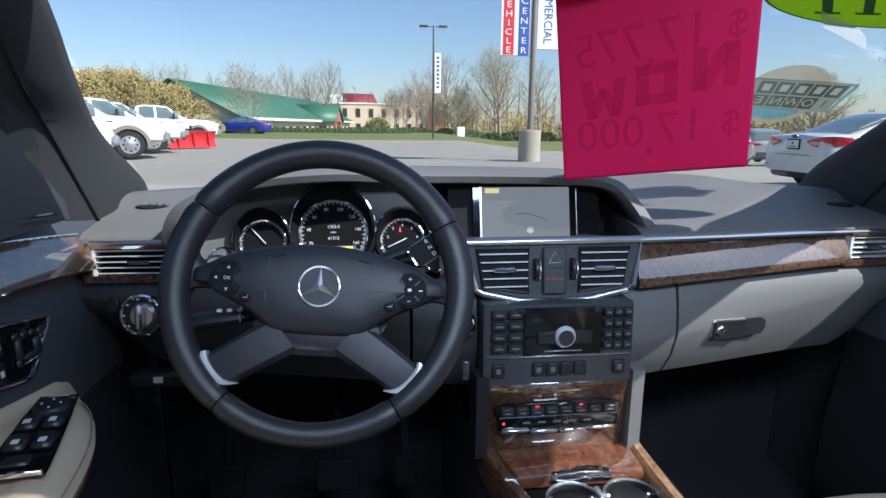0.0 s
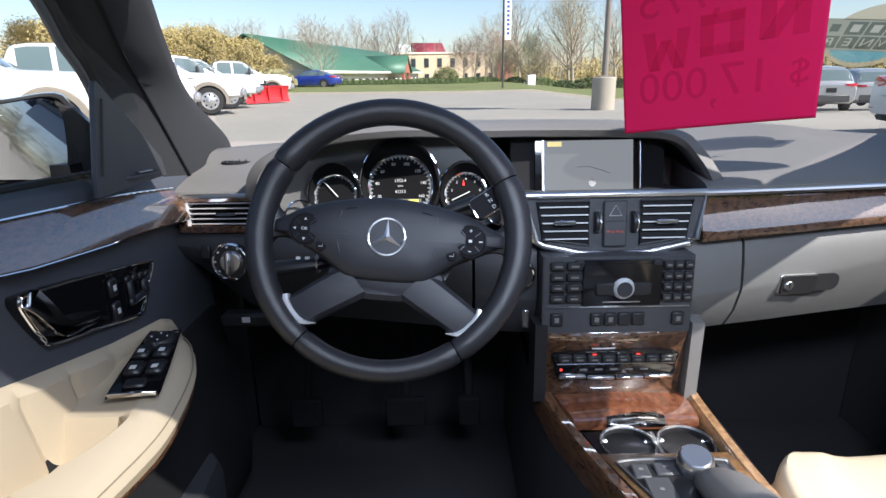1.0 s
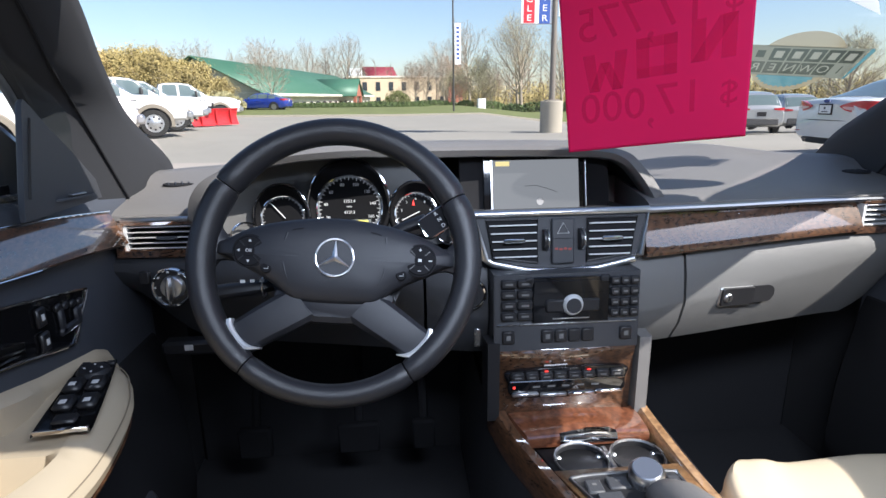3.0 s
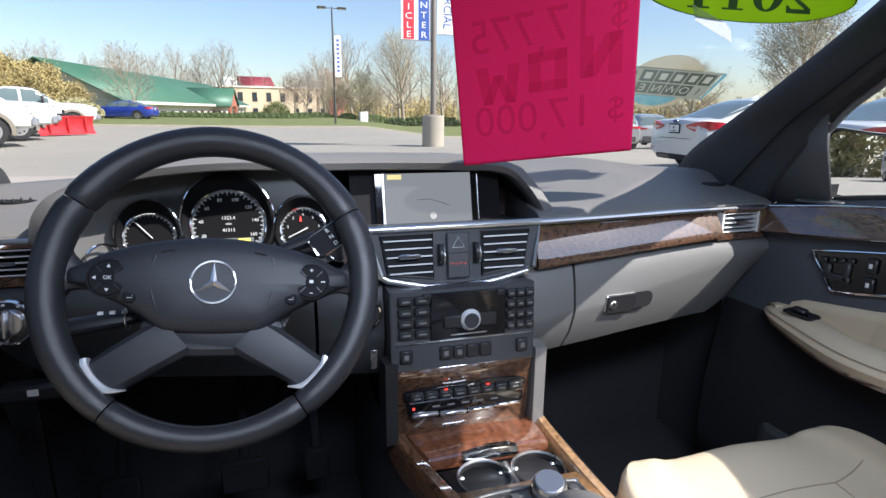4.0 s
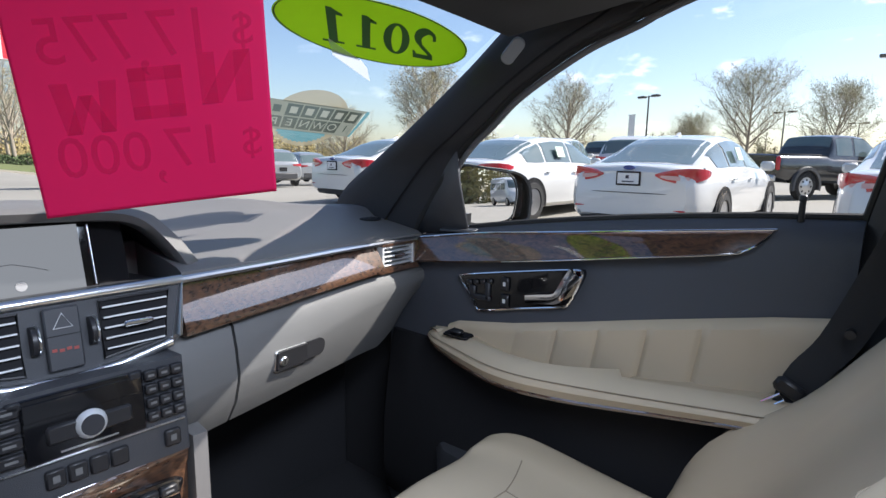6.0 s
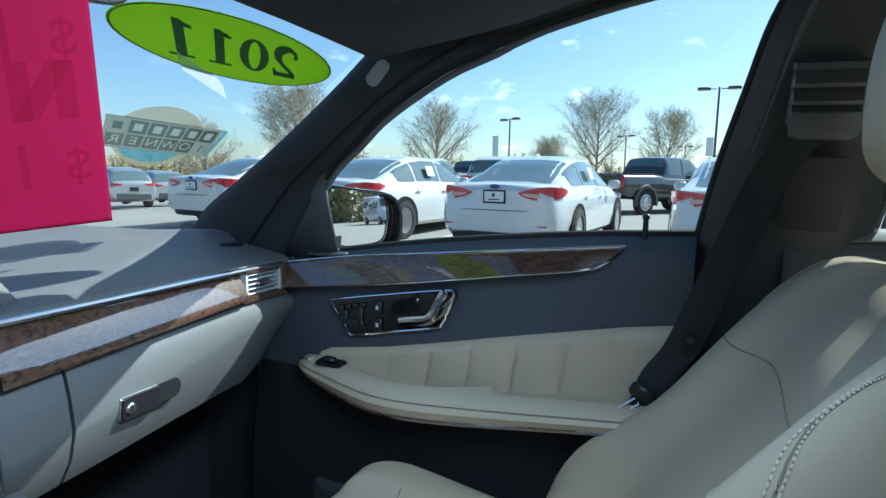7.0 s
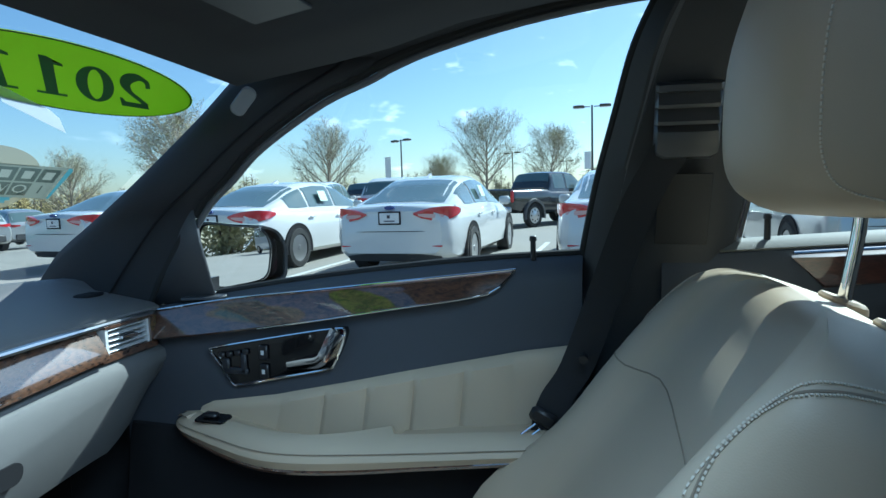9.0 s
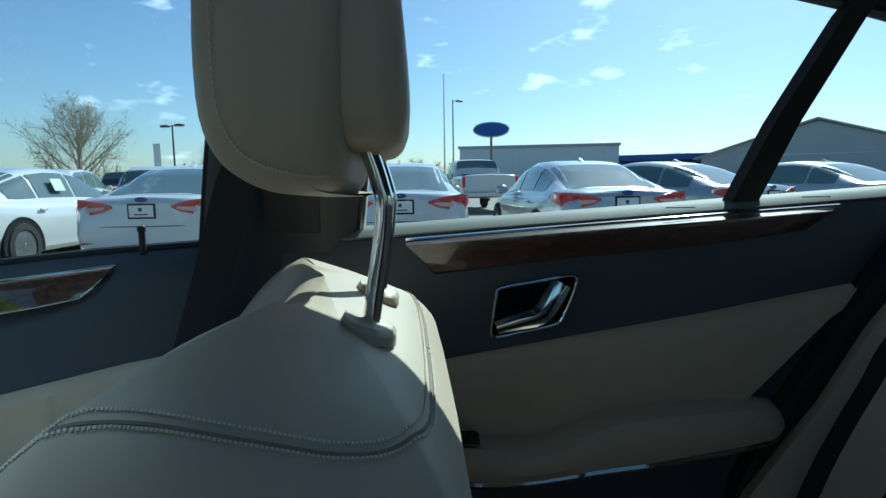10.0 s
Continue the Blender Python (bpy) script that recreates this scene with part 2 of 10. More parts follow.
# ---------- mesh tools ----------
class M:
    def __init__(self):
        self.v, self.f = [], []

    def add(self, vs, fs):
        k = len(self.v)
        self.v += [tuple(a) for a in vs]
        self.f += [tuple(i + k for i in f) for f in fs]
        return self

    def box(self, c, s, ch=0.003, m=None):
        """A box with chamfered edges; m: its own frame."""
        m = m or Matrix.Identity(4)
        c = Vector(c)
        h = [a / 2 for a in s]
        ch = min(ch, 0.45 * min(h) * 2)
        vs, idx = [], {}
        for sx in (-1, 1):
            for sy in (-1, 1):
                for sz in (-1, 1):
                    for ax in range(3):
                        p = [sx * (h[0] - ch), sy * (h[1] - ch), sz * (h[2] - ch)]
                        p[ax] = (sx, sy, sz)[ax] * h[ax]
                        idx[(sx, sy, sz, ax)] = len(vs)
                        vs.append(m @ (c + Vector(p)))
        fs = []
        for ax in range(3):
            o = [a for a in range(3) if a != ax]
            for s0 in (-1, 1):
                q = []
                for a, b in ((-1, -1), (1, -1), (1, 1), (-1, 1)):
                    k = [0, 0, 0]
                    k[ax], k[o[0]], k[o[1]] = s0, a, b
                    q.append(idx[(*k, ax)])
                fs.append(q)
            for a in (-1, 1):
                for b in (-1, 1):
                    k0, k1 = [0, 0, 0], [0, 0, 0]
                    k0[ax], k1[ax] = -1, 1
                    k0[o[0]] = k1[o[0]] = a
                    k0[o[1]] = k1[o[1]] = b
                    fs.append([idx[(*k0, o[0])], idx[(*k1, o[0])], idx[(*k1, o[1])], idx[(*k0, o[1])]])
        for sx in (-1, 1):
            for sy in (-1, 1):
                for sz in (-1, 1):
                    fs.append([idx[(sx, sy, sz, a)] for a in range(3)])
        return self.add(vs, fs)

    def loft(self, secs, ring=True, caps=True):
        n = len(secs[0])
        vs = [p for s in secs for p in s]
        fs = []
        for i in range(len(secs) - 1):
            for j in range(n if ring else n - 1):
                k = (j + 1) % n
                fs.append((i * n + j, i * n + k, (i + 1) * n + k, (i + 1) * n + j))
        if caps and ring:
            fs += [tuple(range(n)), tuple((len(secs) - 1) * n + j for j in range(n))]
        return self.add(vs, fs)

    def tube(self, pts, r, n=8, closed=False, flat=1.0, up=None):
        pts = [Vector(p) for p in pts]
        secs = []
        k = len(pts)
        for i, p in enumerate(pts):
            a = pts[(i - 1) % k] if closed or i else p
            b = pts[(i + 1) % k] if closed or i < k - 1 else p
            d = (b - a).normalized()
            u = Vector(up) if up else (Vector((0, 0, 1)) if abs(d.z) < 0.9 else Vector((1, 0, 0)))
            s = d.cross(u).normalized()
            u = s.cross(d)
            rr = r[i] if isinstance(r, (list, tuple)) else r
            secs.append([p + rr * (math.cos(2 * math.pi * j / n) * s + flat * math.sin(2 * math.pi * j / n) * u) for j in range(n)])
        if closed:
            secs.append(secs[0])
        return self.loft(secs, True, not closed)

    def cyl(self, p0, p1, r0, r1=None, n=24, ch=0.0):
        p0, p1 = Vector(p0), Vector(p1)
        r1 = r0 if r1 is None else r1
        d = (p1 - p0).normalized()
        s = d.orthogonal().normalized()
        u = d.cross(s)
        L = (p1 - p0).length
        st = [(0, r0), (L, r1)] if not ch else [(0, r0 - ch), (ch, r0), (L - ch, r1), (L, r1 - ch)]
        return self.loft([[p0 + d * h + r * (math.cos(2 * math.pi * j / n) * s + math.sin(2 * math.pi * j / n) * u) for j in range(n)] for h, r in st])

    def prism(self, pts, off, ch=0.0):
        """A flat outline pushed along off; ch: the rim's chamfer."""
        pts, off = [Vector(p) for p in pts], Vector(off)
        if not ch:
            return self.loft([pts, [p + off for p in pts]])
        c = sum(pts, Vector()) / len(pts)
        w = sum((p - c).length for p in pts) / len(pts)
        k = 1 - ch / w
        sm = [c + (p - c) * k for p in pts]
        d = off.normalized() * ch
        return self.loft([pts, [p + off - d for p in pts], [p + off for p in sm]])

    def grid(self, f, nu, nv):
        vs = [f(i / nu, j / nv) for i in range(nu + 1) for j in range(nv + 1)]
        w = nv + 1
        return self.add(vs, [(i * w + j, (i + 1) * w + j, (i + 1) * w + j + 1, i * w + j + 1) for i in range(nu) for j in range(nv)])


def part(name, m, material, parent=None, label="", angle=38, thick=0.0, at=None):
    """One mesh object, under parent if given."""
    me = bpy.data.meshes.new(name)
    me.from_pydata(m.v, [], m.f)
    b = bmesh.new()
    b.from_mesh(me)
    bmesh.ops.remove_doubles(b, verts=b.verts, dist=1e-6)
    bmesh.ops.recalc_face_normals(b, faces=b.faces)
    b.to_mesh(me)
    b.free()
    me.shade_smooth()
    me.set_sharp_from_angle(angle=radians(angle))
    me.materials.append(material)
    ob = new(name, me)
    if thick:
        s = ob.modifiers.new("thickness", 'SOLIDIFY')
        s.thickness, s.offset = thick, 0
    if at is not None:
        ob.matrix_world = at
    if parent is not None:
        ob.parent = parent
    if label:
        tagged(ob, label)
    return ob


def thing(name, label, category, group="", kind="", m=None):
    ob = new(name)
    ob.empty_display_size = 0.05
    if m is not None:
        ob.matrix_world = m
    return tagged(ob, label, category, group, kind)


def lettering(name, body, size, material, m, parent=None, depth=0.0005, wide=1.0):
    """Text in the built-in font as a mesh; m: its frame, x along the line, z out of the face."""
    cu = bpy.data.curves.new(name, 'FONT')
    cu.body, cu.size, cu.extrude = body, size, depth
    cu.align_x, cu.align_y = 'CENTER', 'CENTER'
    cu.resolution_u = 3
    tmp = bpy.data.objects.new(name, cu)
    me = bpy.data.meshes.new_from_object(tmp)
    bpy.data.objects.remove(tmp)
    me.transform(m @ Matrix.Diagonal((wide, 1, 1, 1)))
    me.materials.clear()
    me.materials.append(material)
    ob = new(name, me)
    if parent is not None:
        ob.parent = parent
    return ob


def smooth(pts, k=6, closed=False):
    """A rounded line through the points."""
    pts = [Vector(p) for p in pts]
    n = len(pts)
    out = []
    for i in range(n if closed else n - 1):
        p0 = pts[(i - 1) % n] if closed or i else pts[0] * 2 - pts[1]
        p1, p2 = pts[i], pts[(i + 1) % n]
        p3 = pts[(i + 2) % n] if closed or i < n - 2 else pts[-1] * 2 - pts[-2]
        for j in range(k):
            t = j / k
            out.append(0.5 * (2 * p1 + (p2 - p0) * t + (2 * p0 - 5 * p1 + 4 * p2 - p3) * t * t + (3 * p1 - p0 - 3 * p2 + p3) * t ** 3))
    if not closed:
        out.append(pts[-1])
    return out


def table(x, rows):
    """Reads a value off rows of (x, value), in straight lines."""
    return float(np.interp(x, [r[0] for r in rows], [r[1] for r in rows]))


def frame_at(o, x, n):
    """A frame at o with its x along x and its z along n."""
    n = Vector(n).normalized()
    x = (Vector(x) - n * Vector(x).dot(n)).normalized()
    y = n.cross(x)
    m = Matrix((x, y, n)).transposed().to_4x4()
    m.translation = o
    return m


def rounded(w, h, r, k=5):
    """A rounded rectangle round the origin, in x and y."""
    out = []
    for cx, cy, a0 in ((w / 2 - r, h / 2 - r, 0), (-w / 2 + r, h / 2 - r, 90), (-w / 2 + r, -h / 2 + r, 180), (w / 2 - r, -h / 2 + r, 270)):
        for j in range(k + 1):
            a = radians(a0 + 90 * j / k)
            out.append(Vector((cx + r * math.cos(a), cy + r * math.sin(a), 0)))
    return out


# ---------- the car's shell round the cabin ----------
def belt_z(y):
    return 1.138 - 0.06 * y


def lerp_line(pts, k=5):
    return smooth(pts, k)


GUIDE = mat("grey_black_guide_plastic", (0.080, 0.080, 0.082), 0.34, var=0.1)
PILLAR = mat("black_pillar_cover", (0.046, 0.048, 0.053), 0.5, grain=1, scale=1000, bump=0.3, var=0.08)
STRIP = mat("dark_grey_frame_edge", (0.115, 0.118, 0.125), 0.45, var=0.08)


def pillars(sx, side):
    A = [(0.785, 1.37, 1.02), (0.757, 1.275, 1.085), (0.721, 1.115, 1.161), (0.677, 0.965, 1.227), (0.650, 0.792, 1.327), (0.634, 0.70, 1.385), (0.616, 0.625, 1.427), (0.605, 0.56, 1.458)]
    B = [(0.748, 1.01, 1.0), (0.74, 0.97, 1.06), (0.722, 0.85, 1.205), (0.700, 0.765, 1.263), (0.68, 0.69, 1.312), (0.657, 0.56, 1.372), (0.64, 0.45, 1.405), (0.645, 0.40, 1.446)]
    if sx < 0:
        A = [(0.782, 1.37, 1.02), (0.757, 1.286, 1.085), (0.733, 1.07, 1.183), (0.686, 0.91, 1.257), (0.647, 0.795, 1.321), (0.620, 0.70, 1.378), (0.587, 0.614, 1.425), (0.58, 0.56, 1.458)]
        B = [(0.768, 0.97, 1.0), (0.760, 0.90, 1.06), (0.740, 0.80, 1.215), (0.715, 0.72, 1.265), (0.695, 0.663, 1.305), (0.660, 0.55, 1.365), (0.64, 0.45, 1.405), (0.645, 0.40, 1.446)]
    a = lerp_line(A)
    b = lerp_line(B)
    secs = []
    for p, q in zip(a, b):
        out = Vector((0.05, 0.03, 0.03))
        mid = (p + q) / 2 - Vector((0.018, 0.012, 0.012))
        rng = [p + out, p, p * 0.85 + q * 0.15 - Vector((0.010, 0.006, 0.006)), mid, p * 0.15 + q * 0.85 - Vector((0.010, 0.004, 0.006)), q, q + out]
        secs.append([Vector((sx * v.x, v.y, v.z)) for v in rng])
    t = thing("pillar_a_" + side, "charcoal cloth-covered windscreen pillar trim", "pillar", kind="structure")
    part("pillar_cover", M().loft(secs), HEAD, t, angle=70)
    # moulded joint along the cover
    m = M()
    m.tube([Vector((sx * (0.36 * p.x + 0.64 * q.x - 0.0165), 0.36 * p.y + 0.64 * q.y - 0.011, 0.36 * p.z + 0.64 * q.z - 0.011)) for p, q in zip(a, b)], 0.0022, 6)
    part("cover_joint", m, MATTE, t)
    m = M()
    q = Vector((sx * 0.570, 0.625, 1.359))
    fr = frame_at(q, Vector((sx * 0.43, 0.83, -0.34)), Vector((-sx * 0.76, -0.45, -0.38)))
    m.prism([fr @ p for p in rounded(0.045, 0.021, 0.0095)], (fr.to_3x3() @ Vector((0, 0, 0.007))), 0.002)
    part("airbag_badge", m, mat("grey_badge", (0.17, 0.175, 0.18), 0.4), t, "small grey rounded badge")
    # rubber seal along the window side
    m = M()
    m.tube([Vector((sx * (v.x + 0.006), v.y + 0.002, v.z + 0.002)) for v in b], 0.009, 8)
    part("window_seal", m, RUBBER, t)
    m = M()
    m.tube([Vector((sx * (v.x + 0.010), v.y - 0.007, v.z - 0.009)) for v in b], 0.006, 8)
    part("door_frame_strip", m, STRIP, t, "grey door frame edge")
    # roof rail
    r1 = lerp_line([(0.590, 0.610, 1.432), (0.535, 0.45, 1.438), (0.50, 0.25, 1.458), (0.50, 0.0, 1.469), (0.50, -0.4, 1.462), (0.49, -0.9, 1.40), (0.48, -1.3, 1.33)])
    r2 = lerp_line([(0.64, 0.45, 1.405), (0.637, 0.36, 1.431), (0.630, 0.2, 1.456), (0.628, 0.0, 1.464), (0.635, -0.4, 1.446), (0.65, -0.8, 1.37), (0.68, -1.2, 1.22)])
    secs = []
    for p, q in zip(r1, r2):
        o = Vector((0.02, 0, 0.04))
        rng = [p + Vector((0, 0, 0.03)), p, (p + q) / 2 - Vector((0, 0, 0.008)), q, q + o]
        secs.append([Vector((sx * v.x, v.y, v.z)) for v in rng])
    t2 = thing("roof_rail_" + side, "charcoal cloth roof rail above the side windows", "roof rail", kind="structure")
    part("rail_cover", M().loft(secs), HEAD, t2)
    m = M()
    m.tube([Vector((sx * (v.x + 0.004), v.y, v.z + 0.002)) for v in r2], 0.009, 8)
    part("window_seal", m, RUBBER, t2)
    m = M()
    m.tube([Vector((sx * (v.x + 0.010), v.y, v.z - 0.010)) for v in r2], 0.006, 8)
    part("door_frame_strip", m, STRIP, t2, "grey door frame edge")
    # B pillar
    Fr = lerp_line([(0.752, 0.172, 1.10), (0.72, 0.147, 1.22), (0.68, 0.119, 1.32), (0.645, 0.095, 1.40), (0.622, 0.06, 1.47)])
    Re = lerp_line([(0.748, -0.028, 1.10), (0.722, -0.042, 1.20), (0.688, -0.052, 1.30), (0.655, -0.062, 1.39), (0.62, -0.11, 1.47)])
    secs = []
    for p, q in zip(Fr, Re):
        rng = [p + Vector((0.03, 0, 0)), p, p * 0.85 + q * 0.15 + Vector((-0.022, 0, 0)), p * 0.15 + q * 0.85 + Vector((-0.022, 0, 0)), q, q + Vector((0.03, 0, 0))]
        secs.append([Vector((sx * v.x, v.y, v.z)) for v in rng])
    lo = [Vector((sx * (v[0] + 0.0), v[1], v[2])) for v in ((0.80, 0.20, 0.35), (0.76, 0.20, 0.35), (0.73, 0.17, 0.35), (0.73, 0.04, 0.35), (0.76, 0.02, 0.35), (0.80, 0.02, 0.35))]
    t3 = thing("pillar_b_" + side, "dark door pillar with seat belt guide", "pillar", kind="structure")
    part("pillar_cover", M().loft([lo] + secs), PILLAR, t3)
    # ribbed frame edge along the front of the cover
    for dy, dx, r, mt in ((0.010, -0.001, 0.0045, STRIP), (0.022, -0.012, 0.0030, RUBBER), (0.032, -0.019, 0.0040, STRIP)):
        m = M()
        m.tube([Vector((sx * (v.x + dx), v.y - dy, v.z)) for v in Fr], r, 6)
        part("frame_rib", m, mt, t3)
    m = M()
    fe = [Vector((sx * (v.x + 0.01), v.y + 0.002, v.z)) for v in Fr]
    m.tube(fe, 0.007, 8)
    part("window_seal", m, RUBBER, t3)
    m = M()
    fe = [Vector((sx * (v.x + 0.01), v.y - 0.006, v.z)) for v in Re]
    m.tube(fe, 0.006, 8)
    part("window_seal", m, CHROME if sx > 0 else RUBBER, t3)
    # guide slot of the belt
    m = M()
    c = Vector((sx * 0.640, 0.038, 1.296))
    fr = frame_at(c, (0, 1, 0.03), (-sx * 1, 0, -0.35))
    prof = ((0.062, -0.01), (0.060, 0.006), (0.050, 0.008), (0.047, 0.001), (0.030, 0.012), (0.024, 0.012), (0.021, 0.002), (0.004, 0.017), (-0.002, 0.017), (-0.005, 0.006), (-0.013, 0.020), (-0.036, 0.027), (-0.052, 0.026), (-0.060, 0.016), (-0.062, -0.01))
    m.loft([[fr @ Vector((0.86 * x, -sx * (0.004 + 0.74 * v) * (1 if v > 0 else hk), d * k)) for v, d in prof] for x, k, hk in ((-0.044, 0.3, 0.72), (-0.040, 0.92, 0.90), (-0.030, 1.0, 1.0), (0.030, 1.0, 1.0), (0.040, 0.92, 0.90), (0.044, 0.3, 0.72))])
    part("belt_guide", m, GUIDE, t3, "ribbed black plastic belt guide")
    m = M()
    m.box((-0.004, sx * 0.115, -0.004), (0.066, 0.10, 0.004), 0.001, fr)
    part("belt_slot_panel", m, mat("black_slot_panel", (0.024, 0.024, 0.024), 0.6), t3)


for sx, side in ((1, "right"), (-1, "left")):
    pillars(sx, side)

# ceiling with a glass roof opening, and the header over the windscreen
m = M()
def roof_pt(x, y):
    yy = min(y, 0.56 - 0.0)
    return Vector((x, y, 1.452 + 0.022 * min(1.0, max(0.0, (0.42 - y) / 0.2)) - 0.10 * max(0, y - 0.30) ** 1.0 * 1.1 - 0.045 * (x / 0.5) ** 2 * 0.35 - 0.12 * max(0, -0.6 - y)))
xs = [-0.57, -0.46, -0.38, -0.15, 0, 0.15, 0.38, 0.46, 0.57]
ys = [0.635, 0.54, 0.48, 0.40, 0.30, 0.19, -0.02, -0.26, -0.40, -0.75, -1.0, -1.3]
vs = [roof_pt(x, y) for y in ys for x in xs]
fs = []
for i in range(len(ys) - 1):
    for j in range(len(xs) - 1):
        if 5 <= i <= 7 and 2 <= j <= 5:
            continue
        fs.append((i * 9 + j, i * 9 + j + 1, (i + 1) * 9 + j + 1, (i + 1) * 9 + j))
m.add(vs, fs)
tagged(part("ceiling", m, HEAD, thick=0.03), "charcoal cloth headliner of the car", "ceiling", kind="structure")
m = M()
hp = smooth([(-0.61, 0.618, 1.427), (-0.3, 0.603, 1.434), (0, 0.597, 1.437), (0.3, 0.603, 1.434), (0.61, 0.618, 1.427)], 5)
m.loft([[p + Vector(o) for o in ((0, 0.035, 0.006), (0, 0.0, -0.012), (0, -0.04, -0.006), (0, -0.06, 0.012), (0, 0.03, 0.04))] for p in hp])
tagged(part("trim", m, HEAD), "charcoal header trim over the windscreen", "trim", kind="structure")


def visor(sx):
    t = thing("sun_visor", "folded dark grey sun visor under the roof header", "sun visor", "sun visors")
    m = M()
    fr = frame_at((sx * 0.33, 0.47, 1.408), (1, 0, 0), (0, 0.12, 1))
    m.prism([fr @ p for p in rounded(0.34, 0.15, 0.03)], fr.to_3x3() @ Vector((0, 0, 0.014)), 0.005)
    part("visor_board", m, HEAD, t)
    m = M()
    m.box((0, -0.02, -0.002), (0.15, 0.07, 0.004), 0.001, fr)
    part("mirror_cover", m, BLACK, t)
    m = M()
    m.cyl((sx * 0.50, 0.535, 1.408), (sx * 0.52, 0.545, 1.422), 0.008)
    part("hinge", m, BLACK, t)


visor(1), visor(-1)
# overhead console between the visors
t = thing("overhead_console", "grey overhead console with reading lamps", "console")
m = M()
m.box((0.0, 0.42, 1.432), (0.20, 0.20, 0.03), 0.01)
part("housing", m, mat("grey_console_plastic", (0.16, 0.16, 0.16), 0.5), t)
for s in (-1, 1):
    m = M()
    m.box((s * 0.06, 0.42, 1.415), (0.05, 0.09, 0.006), 0.002)
    part("reading_lamp", m, mat("frosted_lens", (0.40, 0.40, 0.39), 0.3), t)


def pane(name, rows, nu=8, label="clear window glass of the car", k=10, glass=None):
    """A pane between lines of points."""
    lines = [smooth(r, k) for r in rows]
    m = M().loft(lines, False, False)
    ob = part(name, m, glass or GLASS, None, "")
    return tagged(ob, label, "window", kind="structure")


pane("window_1", [[(-0.76, 1.30, 1.075), (-0.4, 1.40, 1.062), (0, 1.43, 1.060), (0.4, 1.40, 1.062), (0.76, 1.30, 1.075)],
                  [(-0.70, 0.92, 1.306), (-0.38, 0.95, 1.292), (0, 0.96, 1.287), (0.38, 0.95, 1.292), (0.70, 0.92, 1.306)],
                  [(-0.60, 0.585, 1.460), (-0.30, 0.575, 1.465), (0, 0.57, 1.467), (0.30, 0.575, 1.465), (0.60, 0.585, 1.460)]],
     label="clear raked windscreen glass of the car")
for sx, n in ((1, "window_2"), (-1, "window_3")):
    pane(n, [[(sx * 0.775, 1.0, 0.985), (sx * 0.775, 0.6, 1.045), (sx * 0.775, 0.08, 1.106)], [(sx * 0.72, 0.85, 1.23), (sx * 0.712, 0.5, 1.25), (sx * 0.715, 0.06, 1.25)],
             [(sx * 0.66, 0.56, 1.39), (sx * 0.648, 0.35, 1.445), (sx * 0.640, 0.03, 1.475)]], label="clear front side window glass, closed")
for sx, n in ((1, "window_4"), (-1, "window_5")):
    pane(n, [[(sx * 0.768, 0.04, 1.12), (sx * 0.768, -0.4, 1.14), (sx * 0.765, -0.95, 1.17)], [(sx * 0.705, -0.01, 1.28), (sx * 0.71, -0.4, 1.29), (sx * 0.715, -0.9, 1.28)],
             [(sx * 0.640, -0.04, 1.472), (sx * 0.650, -0.4, 1.455), (sx * 0.675, -0.8, 1.365)]], label="clear rear side window glass, closed")
m = M()
pane("window_6", [[(-0.44, 0.27, 1.500), (0, 0.28, 1.515), (0.44, 0.27, 1.500)], [(-0.44, -0.56, 1.500), (0, -0.57, 1.515), (0.44, -0.56, 1.500)]], label="tinted glass panel in the car roof", glass=ROOF_GLASS)

# floor, firewall and rear closure
m = M()
m.box((0, 0.1, 0.315), (1.56, 2.5, 0.03), 0.01)
tagged(part("floor", m, CARPET), "black carpeted car floor", "floor", kind="structure")
m = M()
m.box((0, 1.30, 0.66), (1.54, 0.05, 0.72), 0.01)
tagged(part("wall_front", m, CARPET), "black carpeted firewall under the dashboard", "wall", kind="structure")
for sx in (-1, 1):
    m = M()
    m.box((sx * 0.790, 1.18, 0.64), (0.03, 0.32, 0.66), 0.005)
    tagged(part("wall_right" if sx > 0 else "wall_left", m, CARPET), "black footwell side wall under the dashboard", "wall", kind="structure")
m = M()
m.box((0, -1.16, 0.72), (1.54, 0.05, 0.84), 0.01)
tagged(part("wall_rear", m, CARPET), "dark partition behind the rear seat", "wall", kind="structure")
m = M()
m.loft([[(-0.60, -1.10, 1.13), (0.60, -1.10, 1.13)], [(-0.56, -1.45, 1.15), (0.56, -1.45, 1.15)]], False, False)
tagged(part("rear_shelf", m, PANEL, thick=0.02), "dark parcel shelf under the rear window", "shelf", kind="structure")


